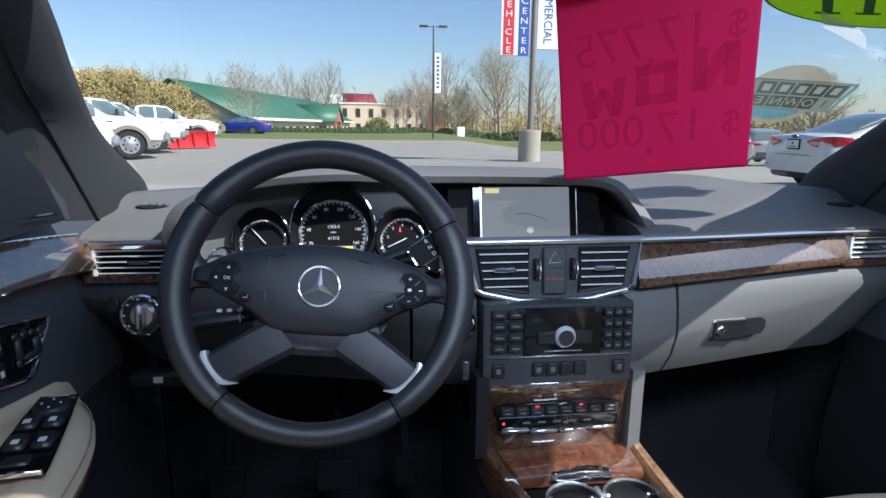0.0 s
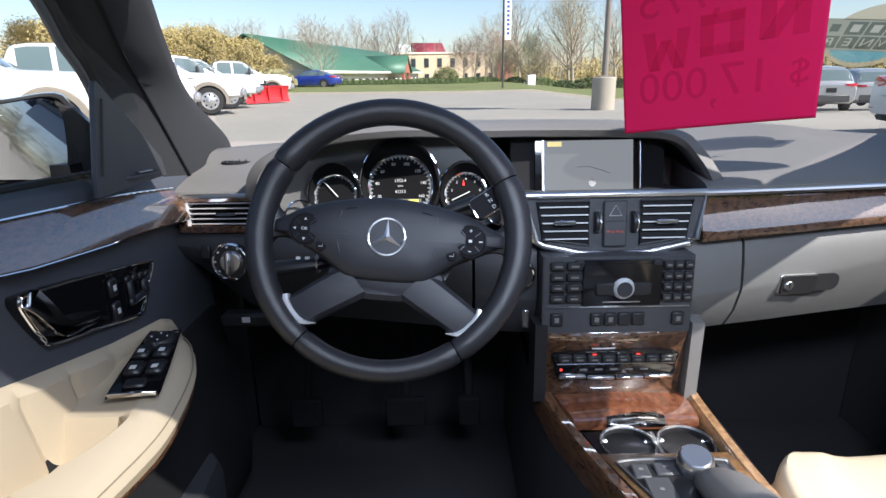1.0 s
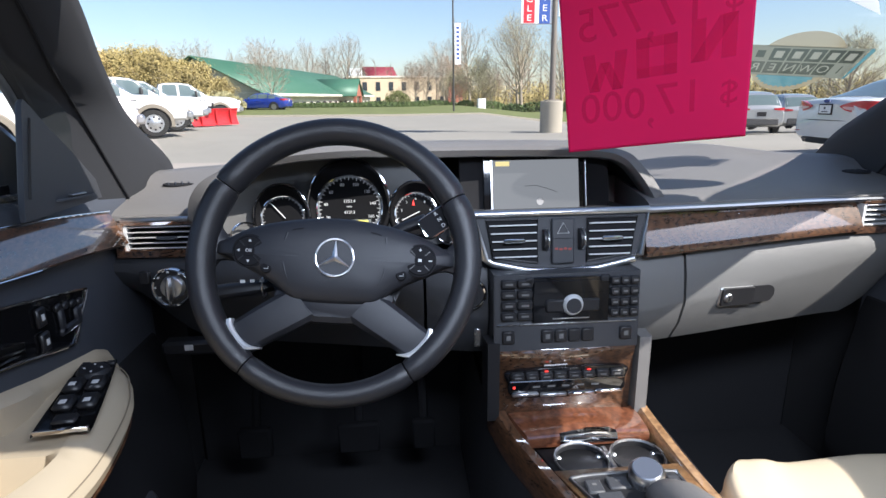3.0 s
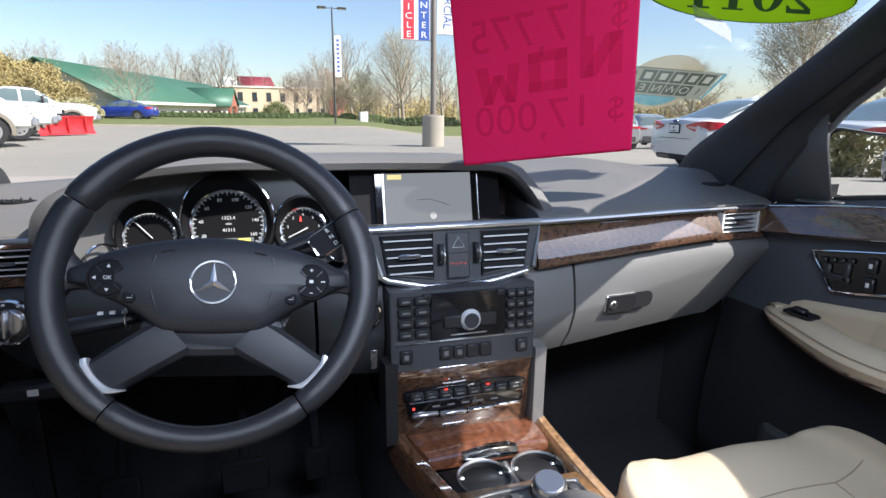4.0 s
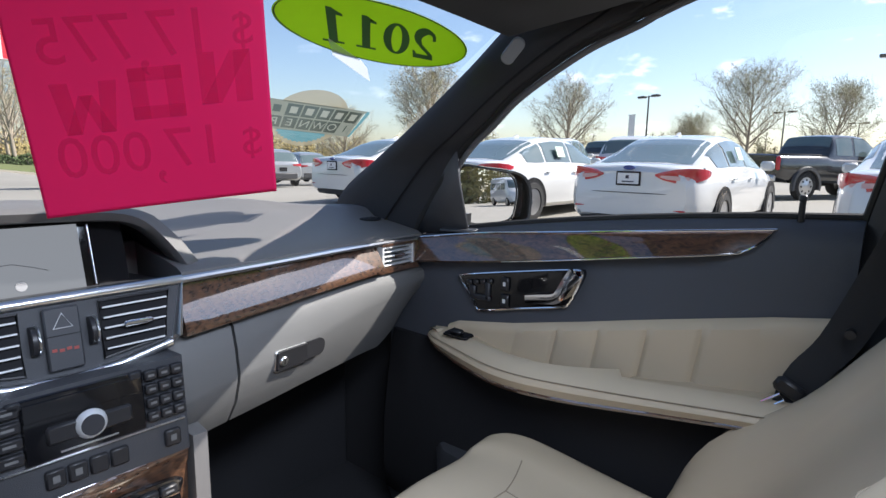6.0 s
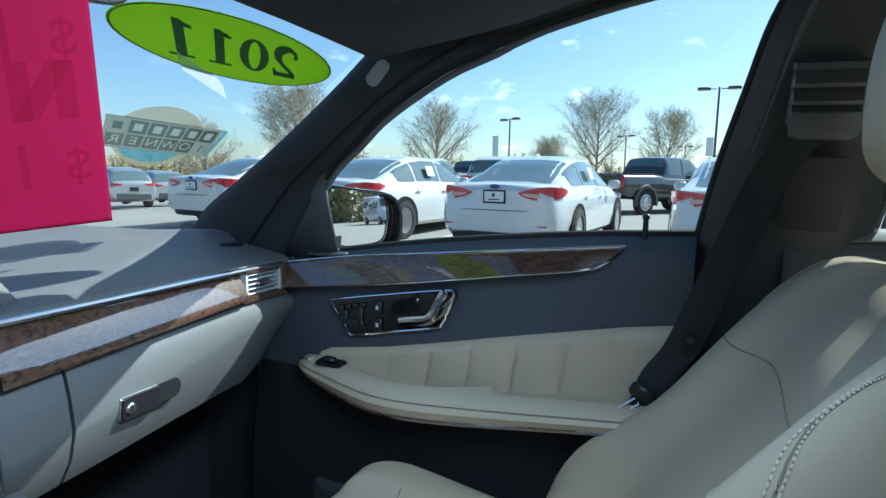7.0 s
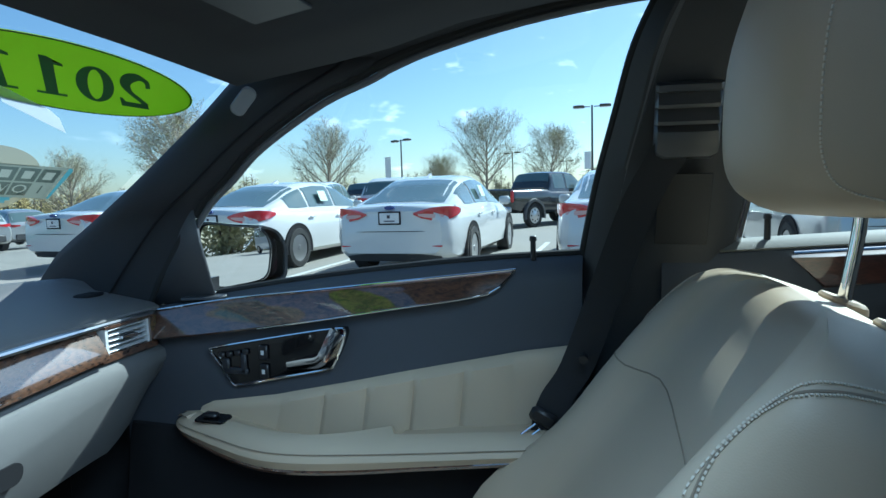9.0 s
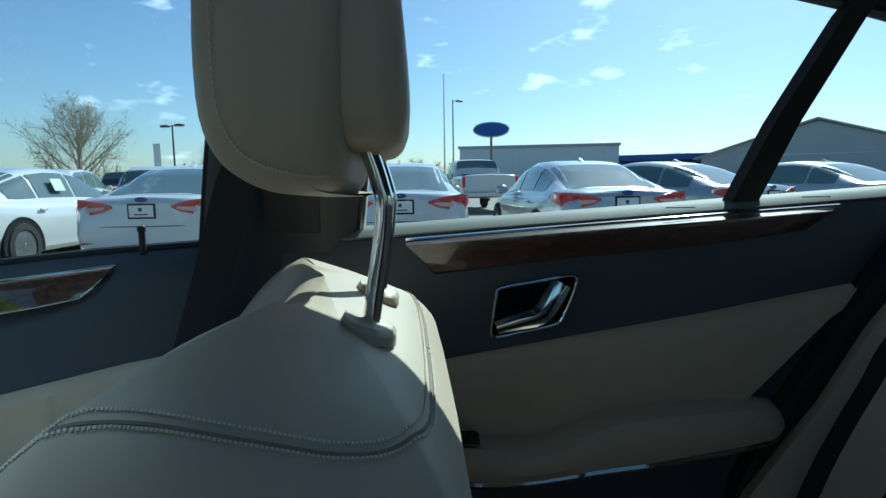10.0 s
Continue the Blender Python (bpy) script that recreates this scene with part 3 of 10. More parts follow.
# ---------- doors ----------
def front_door(sx):
    S = lambda x, y, z: Vector((sx * x - (0.02 if sx < 0 else 0.0), y, z - (0.012 if sx < 0 else 0.0)))
    belt = (lambda y: belt_z(y) - 0.009 - 0.02 * max(0.0, y - 0.3) - 0.085 * max(0.0, y - 0.3) ** 2) if sx > 0 else belt_z
    lit = "driver" if sx < 0 else "passenger"
    t = thing("front_door", "black front car door with cream insert and walnut strip, closed", "car door", "car doors")
    ys = [1.04, 0.97, 0.9, 0.8, 0.7, 0.6, 0.5, 0.4, 0.3, 0.22, 0.17]
    secs = []
    for y in ys:
        b = belt(y)
        prof = [(0.80, b - 0.02), (0.775, b), (0.752, b + 0.002), (0.732, b - 0.012), (0.722, b - 0.04), (0.722, 1.0 - 0.1 * (y - 0.5)), (0.716, 0.93), (0.712, 0.86), (0.712, 0.78), (0.705, 0.70), (0.69, 0.55), (0.695, 0.40), (0.72, 0.33), (0.80, 0.33)]
        secs.append([S(*((x, y, z))) for x, z in prof])
    part("door_panel", M().loft(secs), DOORP, t)
    # window seal along the sill
    m = M()
    m.tube([S(0.758, y, belt(y) + 0.004) for y in ys[1:]], 0.007, 8)
    part("sill_seal", m, RUBBER, t)
    # sail triangle by the mirror with its tweeter cover
    m = M()
    if sx > 0:
        m.loft([[S(0.76, 1.06, 0.998), S(0.748, 0.955, 1.026), S(0.742, 0.84, 1.038)], [S(0.745, 1.0, 1.12), S(0.735, 0.935, 1.13), S(0.735, 0.86, 1.145)], [S(0.725, 0.89, 1.205), S(0.722, 0.88, 1.205), S(0.722, 0.855, 1.205)]], False, False)
        part("mirror_sail", m, PANEL, t, thick=0.008)
    else:
        m.prism([Vector((-0.715, y, z)) for y, z in ((0.712, 1.066), (0.716, 1.09), (0.748, 1.208), (0.753, 1.213), (0.762, 1.206), (0.795, 1.176), (0.84, 1.139), (0.889, 1.095), (0.898, 1.066))], (-0.009, 0, 0), 0.003)
        part("mirror_sail", m, PANEL, t, "black triangular cover by the mirror")
        m = M()
        m.tube([Vector((-0.7145, 0.727, 1.092)), Vector((-0.7145, 0.757, 1.190))], 0.0016, 6)
        part("sail_groove", m, RUBBER, t)
    m = M()
    fr = frame_at(S(0.740 - (0.036 if sx < 0 else 0.0), 0.862 - (0.035 if sx < 0 else 0.0), 1.0895 - (0.05 if sx > 0 else 0.0)), S(0, 1, -0.06) - S(0, 0, 0), S(-0.12, 0.06, 0.99) - S(0, 0, 0))
    m.prism([fr @ p for p in rounded(0.10, 0.030, 0.014)], fr.to_3x3() @ Vector((0, 0, 0.004)), 0.002)
    sp = part("speaker_cover", m, PANEL, t, "flat dark grey tweeter cover")
    m = M()
    m.box((0.0, -0.012, 0.007), (0.036, 0.006, 0.002), 0.0005, fr)
    part("speaker_badge", m, SATIN, sp, "small silver badge bar")
    # walnut strip and its chrome edge
    top = smooth([(0.722, 0.955, 1.016), (0.722, 0.8, 1.040), (0.722, 0.63, 1.059), (0.724, 0.45, 1.079), (0.727, 0.268, 1.099)], 6)
    bot = smooth([(0.716, 0.945, 0.966), (0.716, 0.8, 0.984), (0.718, 0.63, 1.010), (0.722, 0.45, 1.040), (0.725, 0.312, 1.062)], 6)
    if sx < 0:
        top = [p + Vector((0, 0, 0.013 + 0.014 * max(0.0, (p.y - 0.45) / 0.505))) for p in top]
        bot = [q + Vector((0, 0, 0.009 + 0.014 * max(0.0, min(1.0, (q.y - 0.567) / 0.25)))) for q in bot]
    secs = []
    for i, (p, q) in enumerate(zip(top, bot)):
        k = min(1, 0.45 + (len(top) - 1 - i) / 3)
        rng = [p, p + Vector((-0.003 * k - 0.001, 0, -0.0005)), p * 0.93 + q * 0.07 + Vector((-0.0055 * k - 0.001, 0, 0)), p * 0.5 + q * 0.5 + Vector((-0.0160 * k - 0.002, 0, 0)), q * 0.93 + p * 0.07 + Vector((-0.0250 * k - 0.002, 0, 0.0)), q + Vector((-0.0235 * k, 0, 0.0005)), q]
        secs.append([S(v.x, v.y, v.z) for v in rng])
    part("wood_strip", M().loft(secs), WOOD if sx < 0 else WOOD_D, t, "glossy burl walnut strip")
    m = M()
    m.tube([S(p.x - 0.005, p.y, p.z + 0.002) for p in top], 0.0018, 8)
    part("chrome_line", m, CHROME, t)
    m = M()
    m.tube([S(top[-1].x - 0.005, top[-1].y, top[-1].z + 0.002), S(0.708, 0.290, top[-1].z - 0.022)] + [S(q.x - 0.0245 * min(1.0, 0.45 + j / 3), q.y, q.z + 0.0005) for j, q in enumerate(bot[::-1][:16])], 0.0014, 6)
    part("chrome_line", m, CHROME, t)
    # handle bezel, pull lever, lock and memory switches
    cn = [(0.831, 0.956), (0.553, 1.005), (0.576, 0.933), (0.783, 0.885)]
    ring = smooth([Vector((0.706, *c)) for c in ((0.815, 0.9555), (0.70, 0.978), (0.575, 1.000), (0.555, 0.997), (0.560, 0.975), (0.577, 0.940), (0.592, 0.929), (0.68, 0.909), (0.765, 0.889), (0.785, 0.892), (0.805, 0.92), (0.828, 0.948))], 4, True)
    rs = [S(p.x, p.y, p.z) for p in ring]
    m = M()
    m.tube(rs, 0.0024, 8, True)
    part("handle_bezel", m, CHROME, t, "thin chrome frame")
    m = M()
    m.prism([p + S(0.016, 0, 0) - S(0, 0, 0) for p in rs], S(-0.015, 0, 0) - S(0, 0, 0))
    hz = part("handle_recess", m, PIANO, t, "gloss black recess")
    m = M()
    secs = []
    line = smooth([(0.664, 0.932, 0), (0.63, 0.939, 0), (0.600, 0.945, 0), (0.588, 0.957, 0), (0.577, 0.977, 0), (0.565, 0.997, 0)], 4)
    for i, p in enumerate(line):
        f = i / (len(line) - 1)
        d = (line[min(i + 1, len(line) - 1)] - line[max(i - 1, 0)]).normalized()
        o = Vector((-d.y, d.x, 0)) * (0.0075 + 0.005 * f)
        q, r, e = p + o, p - o, 0.010 + 0.006 * math.sin(math.pi * f)
        secs.append([S(0.708, q.x, q.y), S(0.707 - e, q.x, q.y), S(0.7055 - e, p.x, p.y), S(0.707 - e, r.x, r.y), S(0.708, r.x, r.y)])
    part("door_handle", M().loft(secs), CHROME, t, "polished chrome pull lever")
    for k in range(2):
        m = M()
        m.box(S(0.704, 0.715, 0.952 - 0.034 * k), (0.006, 0.018, 0.026), 0.002)
        bt = part("lock_button", m, BLACK, t)
        m = M()
        m.box(S(0.7005, 0.715, 0.952 - 0.034 * k), (0.001, 0.006, 0.008), 0.0002)
        part("lock_icon", m, ICON, bt)
    for k in range(4):
        m = M()
        m.box(S(0.704, 0.752 + 0.017 * k, 0.951 - 0.003 * k), (0.006, 0.012, 0.010), 0.002)
        part("memory_button", m, BLACK, t)
    for c, s in (((0.775, 0.915), (0.012, 0.052, 0.012)), ((0.757, 0.930), (0.012, 0.012, 0.038)), ((0.795, 0.925), (0.012, 0.016, 0.024))):
        m = M()
        m.box(S(0.7045, *c), (0.007, s[1], s[2]), 0.003)
        part("seat_switch", m, HUB, t)
    # cream insert
    ins_t = [(0.86, 0.838), (0.834, 0.850), (0.7, 0.872), (0.55, 0.905), (0.4, 0.940), (0.26, 0.972), (0.185, 0.985)]
    secs = []
    pleats = (0.598, 0.517, 0.434, 0.349)
    ny = 168
    for i in range(ny + 1):
        y = 0.86 + (0.185 - 0.86) * i / ny
        zt = table(-y, [(-a, b) for a, b in ins_t])
        zb = 0.795
        row = [S(0.716, y, zt + 0.004), S(0.708, y, zt)]
        for k in range(9):
            f = k / 8
            z = (zt - 0.010) * (1 - f) + zb * f
            d = min(abs(y - a) for a in pleats)
            g = max(0.0, 1 - d / 0.008) ** 1.5
            puff = 0.0055 * math.sin(math.pi * min(1, d / 0.085)) ** 0.8 if y < 0.68 else 0.0
            row.append(S(0.7025 + 0.0050 * g * min(1, 4 * (1 - f) + 0.2, 8 * f + 0.1) - puff, y + 0.019 * f, z))
        row.append(S(0.716, y + 0.019, zb - 0.01))
        secs.append(row)
    part("leather_insert", M().loft(secs), CREAM, t, "cream leather insert with upright pleats")
    # black pocket along the door's foot, run higher so its colour gives shade
    secs = []
    for y in (1.035, 1.02, 0.95, 0.85, 0.7, 0.55, 0.4, 0.28, 0.19, 0.175):
        e = 0.0 if 0.18 < y < 1.03 else 0.012
        zt = 0.800 + 0.09 * max(0.0, 0.7 - y)
        secs.append([S(x + e, y, z) for x, z in ((0.722, zt), (0.704, zt - 0.004), (0.692, zt - 0.05), (0.678, 0.66), (0.670, 0.60), (0.666, 0.48), (0.676, 0.41), (0.70, 0.385), (0.722, 0.385))])
    part("door_pocket", M().loft(secs), MATTE, t, "black door pocket, run up the door as painted shade")
    # armrest
    if sx > 0:
        arm = [(0.905, 0.692, 0.018, 0.822, 0.806), (0.89, 0.676, 0.03, 0.829, 0.800), (0.86, 0.658, 0.04, 0.833, 0.795), (0.80, 0.638, 0.05, 0.836, 0.789), (0.758, 0.624, 0.06, 0.838, 0.787), (0.70, 0.607, 0.06, 0.839, 0.786), (0.645, 0.598, 0.06, 0.840, 0.787), (0.58, 0.600, 0.06, 0.842, 0.790), (0.50, 0.608, 0.06, 0.847, 0.797), (0.40, 0.613, 0.06, 0.856, 0.812), (0.30, 0.615, 0.06, 0.868, 0.828), (0.22, 0.625, 0.06, 0.874, 0.838), (0.19, 0.65, 0.04, 0.872, 0.846)]
        outer = [(0.19, 0.868), (0.24, 0.866), (0.36, 0.850), (0.476, 0.829), (0.585, 0.806), (0.62, 0.800), (0.66, 0.802), (0.743, 0.818), (0.814, 0.835), (0.905, 0.824)]
    else:
        arm = [(0.822, 0.686, 0.018, 0.838, 0.815), (0.808, 0.664, 0.03, 0.843, 0.806), (0.775, 0.637, 0.04, 0.846, 0.799), (0.74, 0.619, 0.05, 0.847, 0.795), (0.70, 0.603, 0.06, 0.848, 0.792), (0.64, 0.589, 0.06, 0.848, 0.790), (0.55, 0.576, 0.06, 0.850, 0.794), (0.455, 0.578, 0.06, 0.856, 0.805), (0.35, 0.586, 0.06, 0.864, 0.818), (0.25, 0.602, 0.06, 0.872, 0.830), (0.19, 0.64, 0.04, 0.870, 0.842)]
        outer = [(0.19, 0.868), (0.3, 0.862), (0.45, 0.848), (0.55, 0.843), (0.70, 0.847), (0.822, 0.842)]
    prof = smooth([Vector((xi, zt, zb)) for y, xi, w, zt, zb in arm], 6)
    yv = smooth([Vector((y, 0, 0)) for y, xi, w, zt, zb in arm], 6)
    secs = []
    cup0 = 0.612 if sx > 0 else 0.560
    for q, v in zip(prof, yv):
        y, xi, zt, zb = v.x, q.x, q.y, q.z
        h = zt - zb
        # the recess for the hand behind the switch
        u = (cup0 - y) / 0.155
        deep = 0.0 if u < 0 or u > 1 else 0.050 * min(1.0, u * 40) * (1 - u * u) ** 0.5
        lip = min(0.702, (xi + 0.045 if xi < 0.66 else xi + 0.02) + 0.040 * max(0, min(1, u)) ** 2 * (1 if deep else 0))
        zo = min(zt, table(y, outer))
        deep *= 0.55 if sx > 0 else 1.0
        rng = [(0.712, zo + 0.002 - deep), (lip + 0.010, zo * 0.45 + zt * 0.55 - 0.001 - deep), (lip, zt - 0.0005 - 0.15 * deep), (lip - 0.006, zt + 0.001), (xi + 0.018, zt - 0.004), (xi + 0.004, zt - 0.35 * h), (xi, zt - 0.55 * h), (xi + 0.008, zb + 0.12 * h), (xi + 0.03, zb), (0.712, zb)]
        secs.append([S(x, y, z) for x, z in rng])
    part("armrest", M().loft(secs), CREAM, t, "cream leather armrest with a pull recess")
    m = M()
    m.tube([S(q.x + 0.0025, v.x, q.y - 0.30 * (q.y - q.z)) for q, v in list(zip(prof, yv))[6:-4]], 0.0009, 5)
    part("armrest_seam", m, SEAM, t)
    m = M()
    m.tube(smooth([S(xi + 0.012, y, zb + 0.006) for y, xi, w, zt, zb in arm], 4), 0.0065, 8)
    part("armrest_edge", m, WOOD, t, "thin walnut edge under the armrest")
    # switches
    if sx > 0:
        fr = frame_at(S(0.668, 0.800, 0.8375), (0, 1, 0), (-0.1, 0, 1))
        m = M()
        m.prism([fr @ p for p in rounded(0.062, 0.03, 0.006)], fr.to_3x3() @ Vector((0, 0, 0.004)), 0.002)
        sw = part("window_switch", m, PIANO, t, "small gloss black window switch")
        m = M()
        m.box((0.004, 0, 0.008), (0.028, 0.016, 0.008), 0.003, fr)
        part("switch_paddle", m, BLACK, sw)
    else:
        fr = frame_at(S(0.649, 0.674, 0.8600), (-0.205, 1, 0), (0.05, -0.02, 1)) @ Matrix.Diagonal((0.86, 0.86, 1, 1))
        m = M()
        o = [Vector(p) for p in ((0.100, 0.026, 0), (0.100, -0.026, 0), (-0.098, -0.040, 0), (-0.098, 0.030, 0))]
        m.prism([fr @ p for p in smooth([o[0] + Vector((0, -0.008, 0)), o[0] + Vector((-0.01, 0, 0)), o[3] + Vector((0.01, 0, 0)), o[3] + Vector((0, -0.01, 0)), o[2] + Vector((0, 0.01, 0)), o[2] + Vector((0.01, 0, 0)), o[1] + Vector((-0.01, 0, 0)), o[1] + Vector((0, 0.008, 0))], 3, True)], fr.to_3x3() @ Vector((0, 0, 0.004)), 0.002)
        sw = part("switch_panel", m, PIANO, t, "gloss black window and mirror switch panel")
        m = M()
        m.box((-0.099, -0.004, 0.003), (0.005, 0.066, 0.006), 0.001, fr)
        part("panel_edge", m, CHROME, sw)
        m = M()
        m.cyl(fr @ Vector((0.066, 0, 0.002)), fr @ Vector((0.066, 0, 0.009)), 0.021, 0.019, 28, 0.002)
        part("mirror_dial", m, BLACK, sw)
        for a in range(4):
            m = M()
            m.box((0.066 + 0.012 * math.cos(a * 1.5708), 0.012 * math.sin(a * 1.5708), 0.0095), (0.003, 0.003, 0.001), 0.0003, fr)
            part("dial_mark", m, ICON, sw)
        for a in range(2):
            m = M()
            m.box((0.090, -0.02 + 0.036 * a, 0.005), (0.010, 0.012, 0.004), 0.001, fr)
            part("mirror_button", m, BLACK, sw)
        for i in range(2):
            for j in range(2):
                m = M()
                m.box((0.016 - 0.052 * i, -0.018 + 0.030 * j - 0.003 * i, 0.008), (0.036, 0.025, 0.010), 0.004, fr)
                pd = part("window_rocker", m, BLACK, sw)
                m = M()
                m.box((0.010 - 0.052 * i, -0.018 + 0.030 * j - 0.003 * i, 0.0132), (0.010, 0.009, 0.0008), 0.0002, fr)
                part("window_icon", m, ICON, pd)
        m = M()
        m.box((-0.078, -0.004, 0.007), (0.022, 0.03, 0.006), 0.003, fr)
        part("child_lock_button", m, BLACK, sw)
        m = M()
        m.box(S(0.690, 0.63, 0.665), (0.012, 0.040, 0.062), 0.004)
        tr = part("trunk_release", m, PIANO, t)
        m = M()
        m.box(S(0.682, 0.63, 0.69), (0.006, 0.034, 0.008), 0.002)
        part("release_lip", m, CHROME, tr)
    # map pocket
    secs = []
    for y, d in ((0.86, 0.0), (0.82, 0.03), (0.6, 0.05), (0.3, 0.05), (0.22, 0.03)):
        secs.append([S(0.70, y, 0.60), S(0.68 - d, y, 0.585), S(0.672 - d, y, 0.57), S(0.675 - d, y, 0.42), S(0.70, y, 0.40)])
    part("map_pocket", M().loft(secs), PANEL, t)
    m = M()
    m.cyl(S(0.748, 0.245, belt(0.245) - 0.002), S(0.748, 0.245, belt(0.245) + 0.034), 0.0045, 0.0042, 14, 0.001)
    m.cyl(S(0.748, 0.245, belt(0.245) + 0.028), S(0.748, 0.245, belt(0.245) + 0.036), 0.0058, 0.0052, 14, 0.001)
    part("lock_pin", m, BLACK, t)
    # outer skin
    secs = []
    for y in (1.06, 0.8, 0.5, 0.16):
        secs.append([S(x, y, z) for x, z in ((0.80, belt(y) - 0.02), (0.845, belt(y) - 0.08), (0.885, 0.85), (0.895, 0.7), (0.88, 0.5), (0.85, 0.32), (0.80, 0.32))])
    part("outer_skin", M().loft(secs), PAINT, t, "dark metallic paint")


def rear_door(sx):
    S = lambda x, y, z: Vector((sx * x, y, z))
    t = thing("rear_door", "black rear car door with cream insert and walnut strip, closed", "car door", "car doors")
    ys = [0.06, 0.0, -0.1, -0.2, -0.3, -0.4, -0.5, -0.6, -0.72, -0.85, -1.0]
    secs = []
    for y in ys:
        b = belt_z(y) - 0.004
        prof = [(0.80, b - 0.02), (0.775, b), (0.752, b + 0.002), (0.728, b - 0.010), (0.718, b - 0.035), (0.718, 1.05), (0.712, 0.99), (0.712, 0.86), (0.712, 0.78), (0.70, 0.70), (0.69, 0.55), (0.70, 0.40), (0.80, 0.36)]
        secs.append([S(x, y, z) for x, z in prof])
    part("door_panel", M().loft(secs), DOORP, t)
    m = M()
    secs = []
    for y in ys:
        b = belt_z(y) - 0.004
        secs.append([S(0.775, y, b + 0.002), S(0.762, y, b + 0.007), S(0.738, y, b + 0.002), S(0.728, y, b - 0.006), S(0.735, y, b - 0.012), S(0.775, y, b - 0.006)])
    part("sill_cap", M().loft(secs), mat("pale_sill_vinyl", (0.19, 0.19, 0.165), 0.7, grain=1, scale=900, bump=0.3, var=0.05), t, "pale grey padded sill cap")
    for y in (-0.47, -0.66):
        m = M()
        m.box(S(0.7275, y, belt_z(y) - 0.004 + 0.001), (0.003, 0.040, 0.0016), 0.0005)
        part("sill_print", m, STRIP, t)
    top = smooth([(0.718, -0.10, 1.124), (0.718, -0.3, 1.137), (0.718, -0.5, 1.149), (0.720, -0.68, 1.159)], 6)
    bot = smooth([(0.714, -0.137, 1.082), (0.714, -0.3, 1.098), (0.714, -0.5, 1.113), (0.718, -0.64, 1.130)], 6)
    secs = []
    for i, (p, q) in enumerate(zip(top, bot)):
        k = min(1, i / 2 + 0.2, (len(top) - 1 - i) / 2 + 0.2)
        rng = [p, p + Vector((-0.016 * k, 0, -0.003)), (p + q) / 2 + Vector((-0.0155 * k, 0, 0)), q + Vector((-0.010 * k, 0, 0.003)), q]
        secs.append([Vector((sx * v.x, v.y, v.z)) for v in rng])
    part("wood_strip", M().loft(secs), WOOD_R, t, "dark reddish walnut strip")
    m = M()
    m.tube([Vector((sx * (p.x - 0.010), p.y, p.z + 0.004)) for p in top], 0.0026, 8)
    part("chrome_line", m, CHROME, t)
    ring = smooth([S(0.706, *c) for c in ((-0.222, 1.063), (-0.27, 1.071), (-0.312, 1.078), (-0.322, 1.073), (-0.318, 1.055), (-0.304, 1.022), (-0.292, 1.012), (-0.25, 1.004), (-0.217, 0.998), (-0.209, 1.003), (-0.211, 1.02), (-0.216, 1.052))], 4, True)
    m = M()
    m.tube(ring, 0.0022, 8, True)
    part("handle_bezel", m, CHROME, t, "thin chrome frame")
    m = M()
    m.prism([Vector((sx * 0.722, p.y, p.z)) for p in ring], S(-0.015, 0, 0) - S(0, 0, 0))
    part("handle_recess", m, PIANO, t, "gloss black recess")
    secs = []
    line = smooth([(-0.216, 1.010, 0), (-0.246, 1.017, 0), (-0.270, 1.023, 0), (-0.282, 1.034, 0), (-0.293, 1.051, 0), (-0.303, 1.068, 0)], 4)
    for i, p in enumerate(line):
        f = i / (len(line) - 1)
        d = (line[min(i + 1, len(line) - 1)] - line[max(i - 1, 0)]).normalized()
        o = Vector((-d.y, d.x, 0)) * (0.006 + 0.0045 * f)
        q, r, e = p + o, p - o, 0.010 + 0.006 * math.sin(math.pi * f)
        secs.append([S(0.708, q.x, q.y), S(0.707 - e, q.x, q.y), S(0.7055 - e, p.x, p.y), S(0.707 - e, r.x, r.y), S(0.708, r.x, r.y)])
    part("door_handle", M().loft(secs), CHROME, t, "polished chrome pull lever")
    secs = []
    for y, zt in ((-0.06, 0.955), (-0.15, 0.967), (-0.308, 0.991), (-0.501, 1.017), (-0.72, 1.054)):
        low = max(0.84, 0.84 + (-0.58 - y) * 1.55)
        rng = [(0.716, zt + 0.004), (0.708, zt), (0.702, zt - 0.012), (0.705, max(0.90, low + 0.004)), (0.702, low + 0.002), (0.716, low)]
        secs.append([S(x, y, z) for x, z in rng])
    part("leather_insert", M().loft(secs), CREAM, t, "cream leather insert")
    arm = [(-0.06, 0.685, 0.872, 0.825), (-0.10, 0.670, 0.871, 0.818), (-0.16, 0.662, 0.869, 0.812), (-0.20, 0.660, 0.863, 0.808), (-0.25, 0.658, 0.858, 0.810), (-0.30, 0.656, 0.868, 0.816), (-0.35, 0.656, 0.888, 0.822), (-0.42, 0.657, 0.897, 0.828), (-0.5, 0.660, 0.900, 0.838), (-0.57, 0.666, 0.899, 0.846), (-0.596, 0.676, 0.894, 0.850), (-0.606, 0.69, 0.886, 0.858), (-0.610, 0.705, 0.876, 0.866)]
    secs = []
    for y, xi, zt, zb in arm:
        h = zt - zb
        rng = [(0.712, zt + 0.003), (xi + 0.028, zt + 0.001), (xi + 0.012, zt - 0.004), (xi + 0.002, zt - 0.35 * h), (xi, zt - 0.6 * h), (xi + 0.008, zb + 0.12 * h), (xi + 0.03, zb), (0.712, zb)]
        secs.append([S(x, y, z) for x, z in rng])
    secs = [list(s) for s in zip(*[smooth([s[i] for s in secs], 4) for i in range(8)])]
    part("armrest", M().loft(secs), CREAM, t, "cream leather armrest")
    # dark edge of the door along its slanting shut line
    secs = []
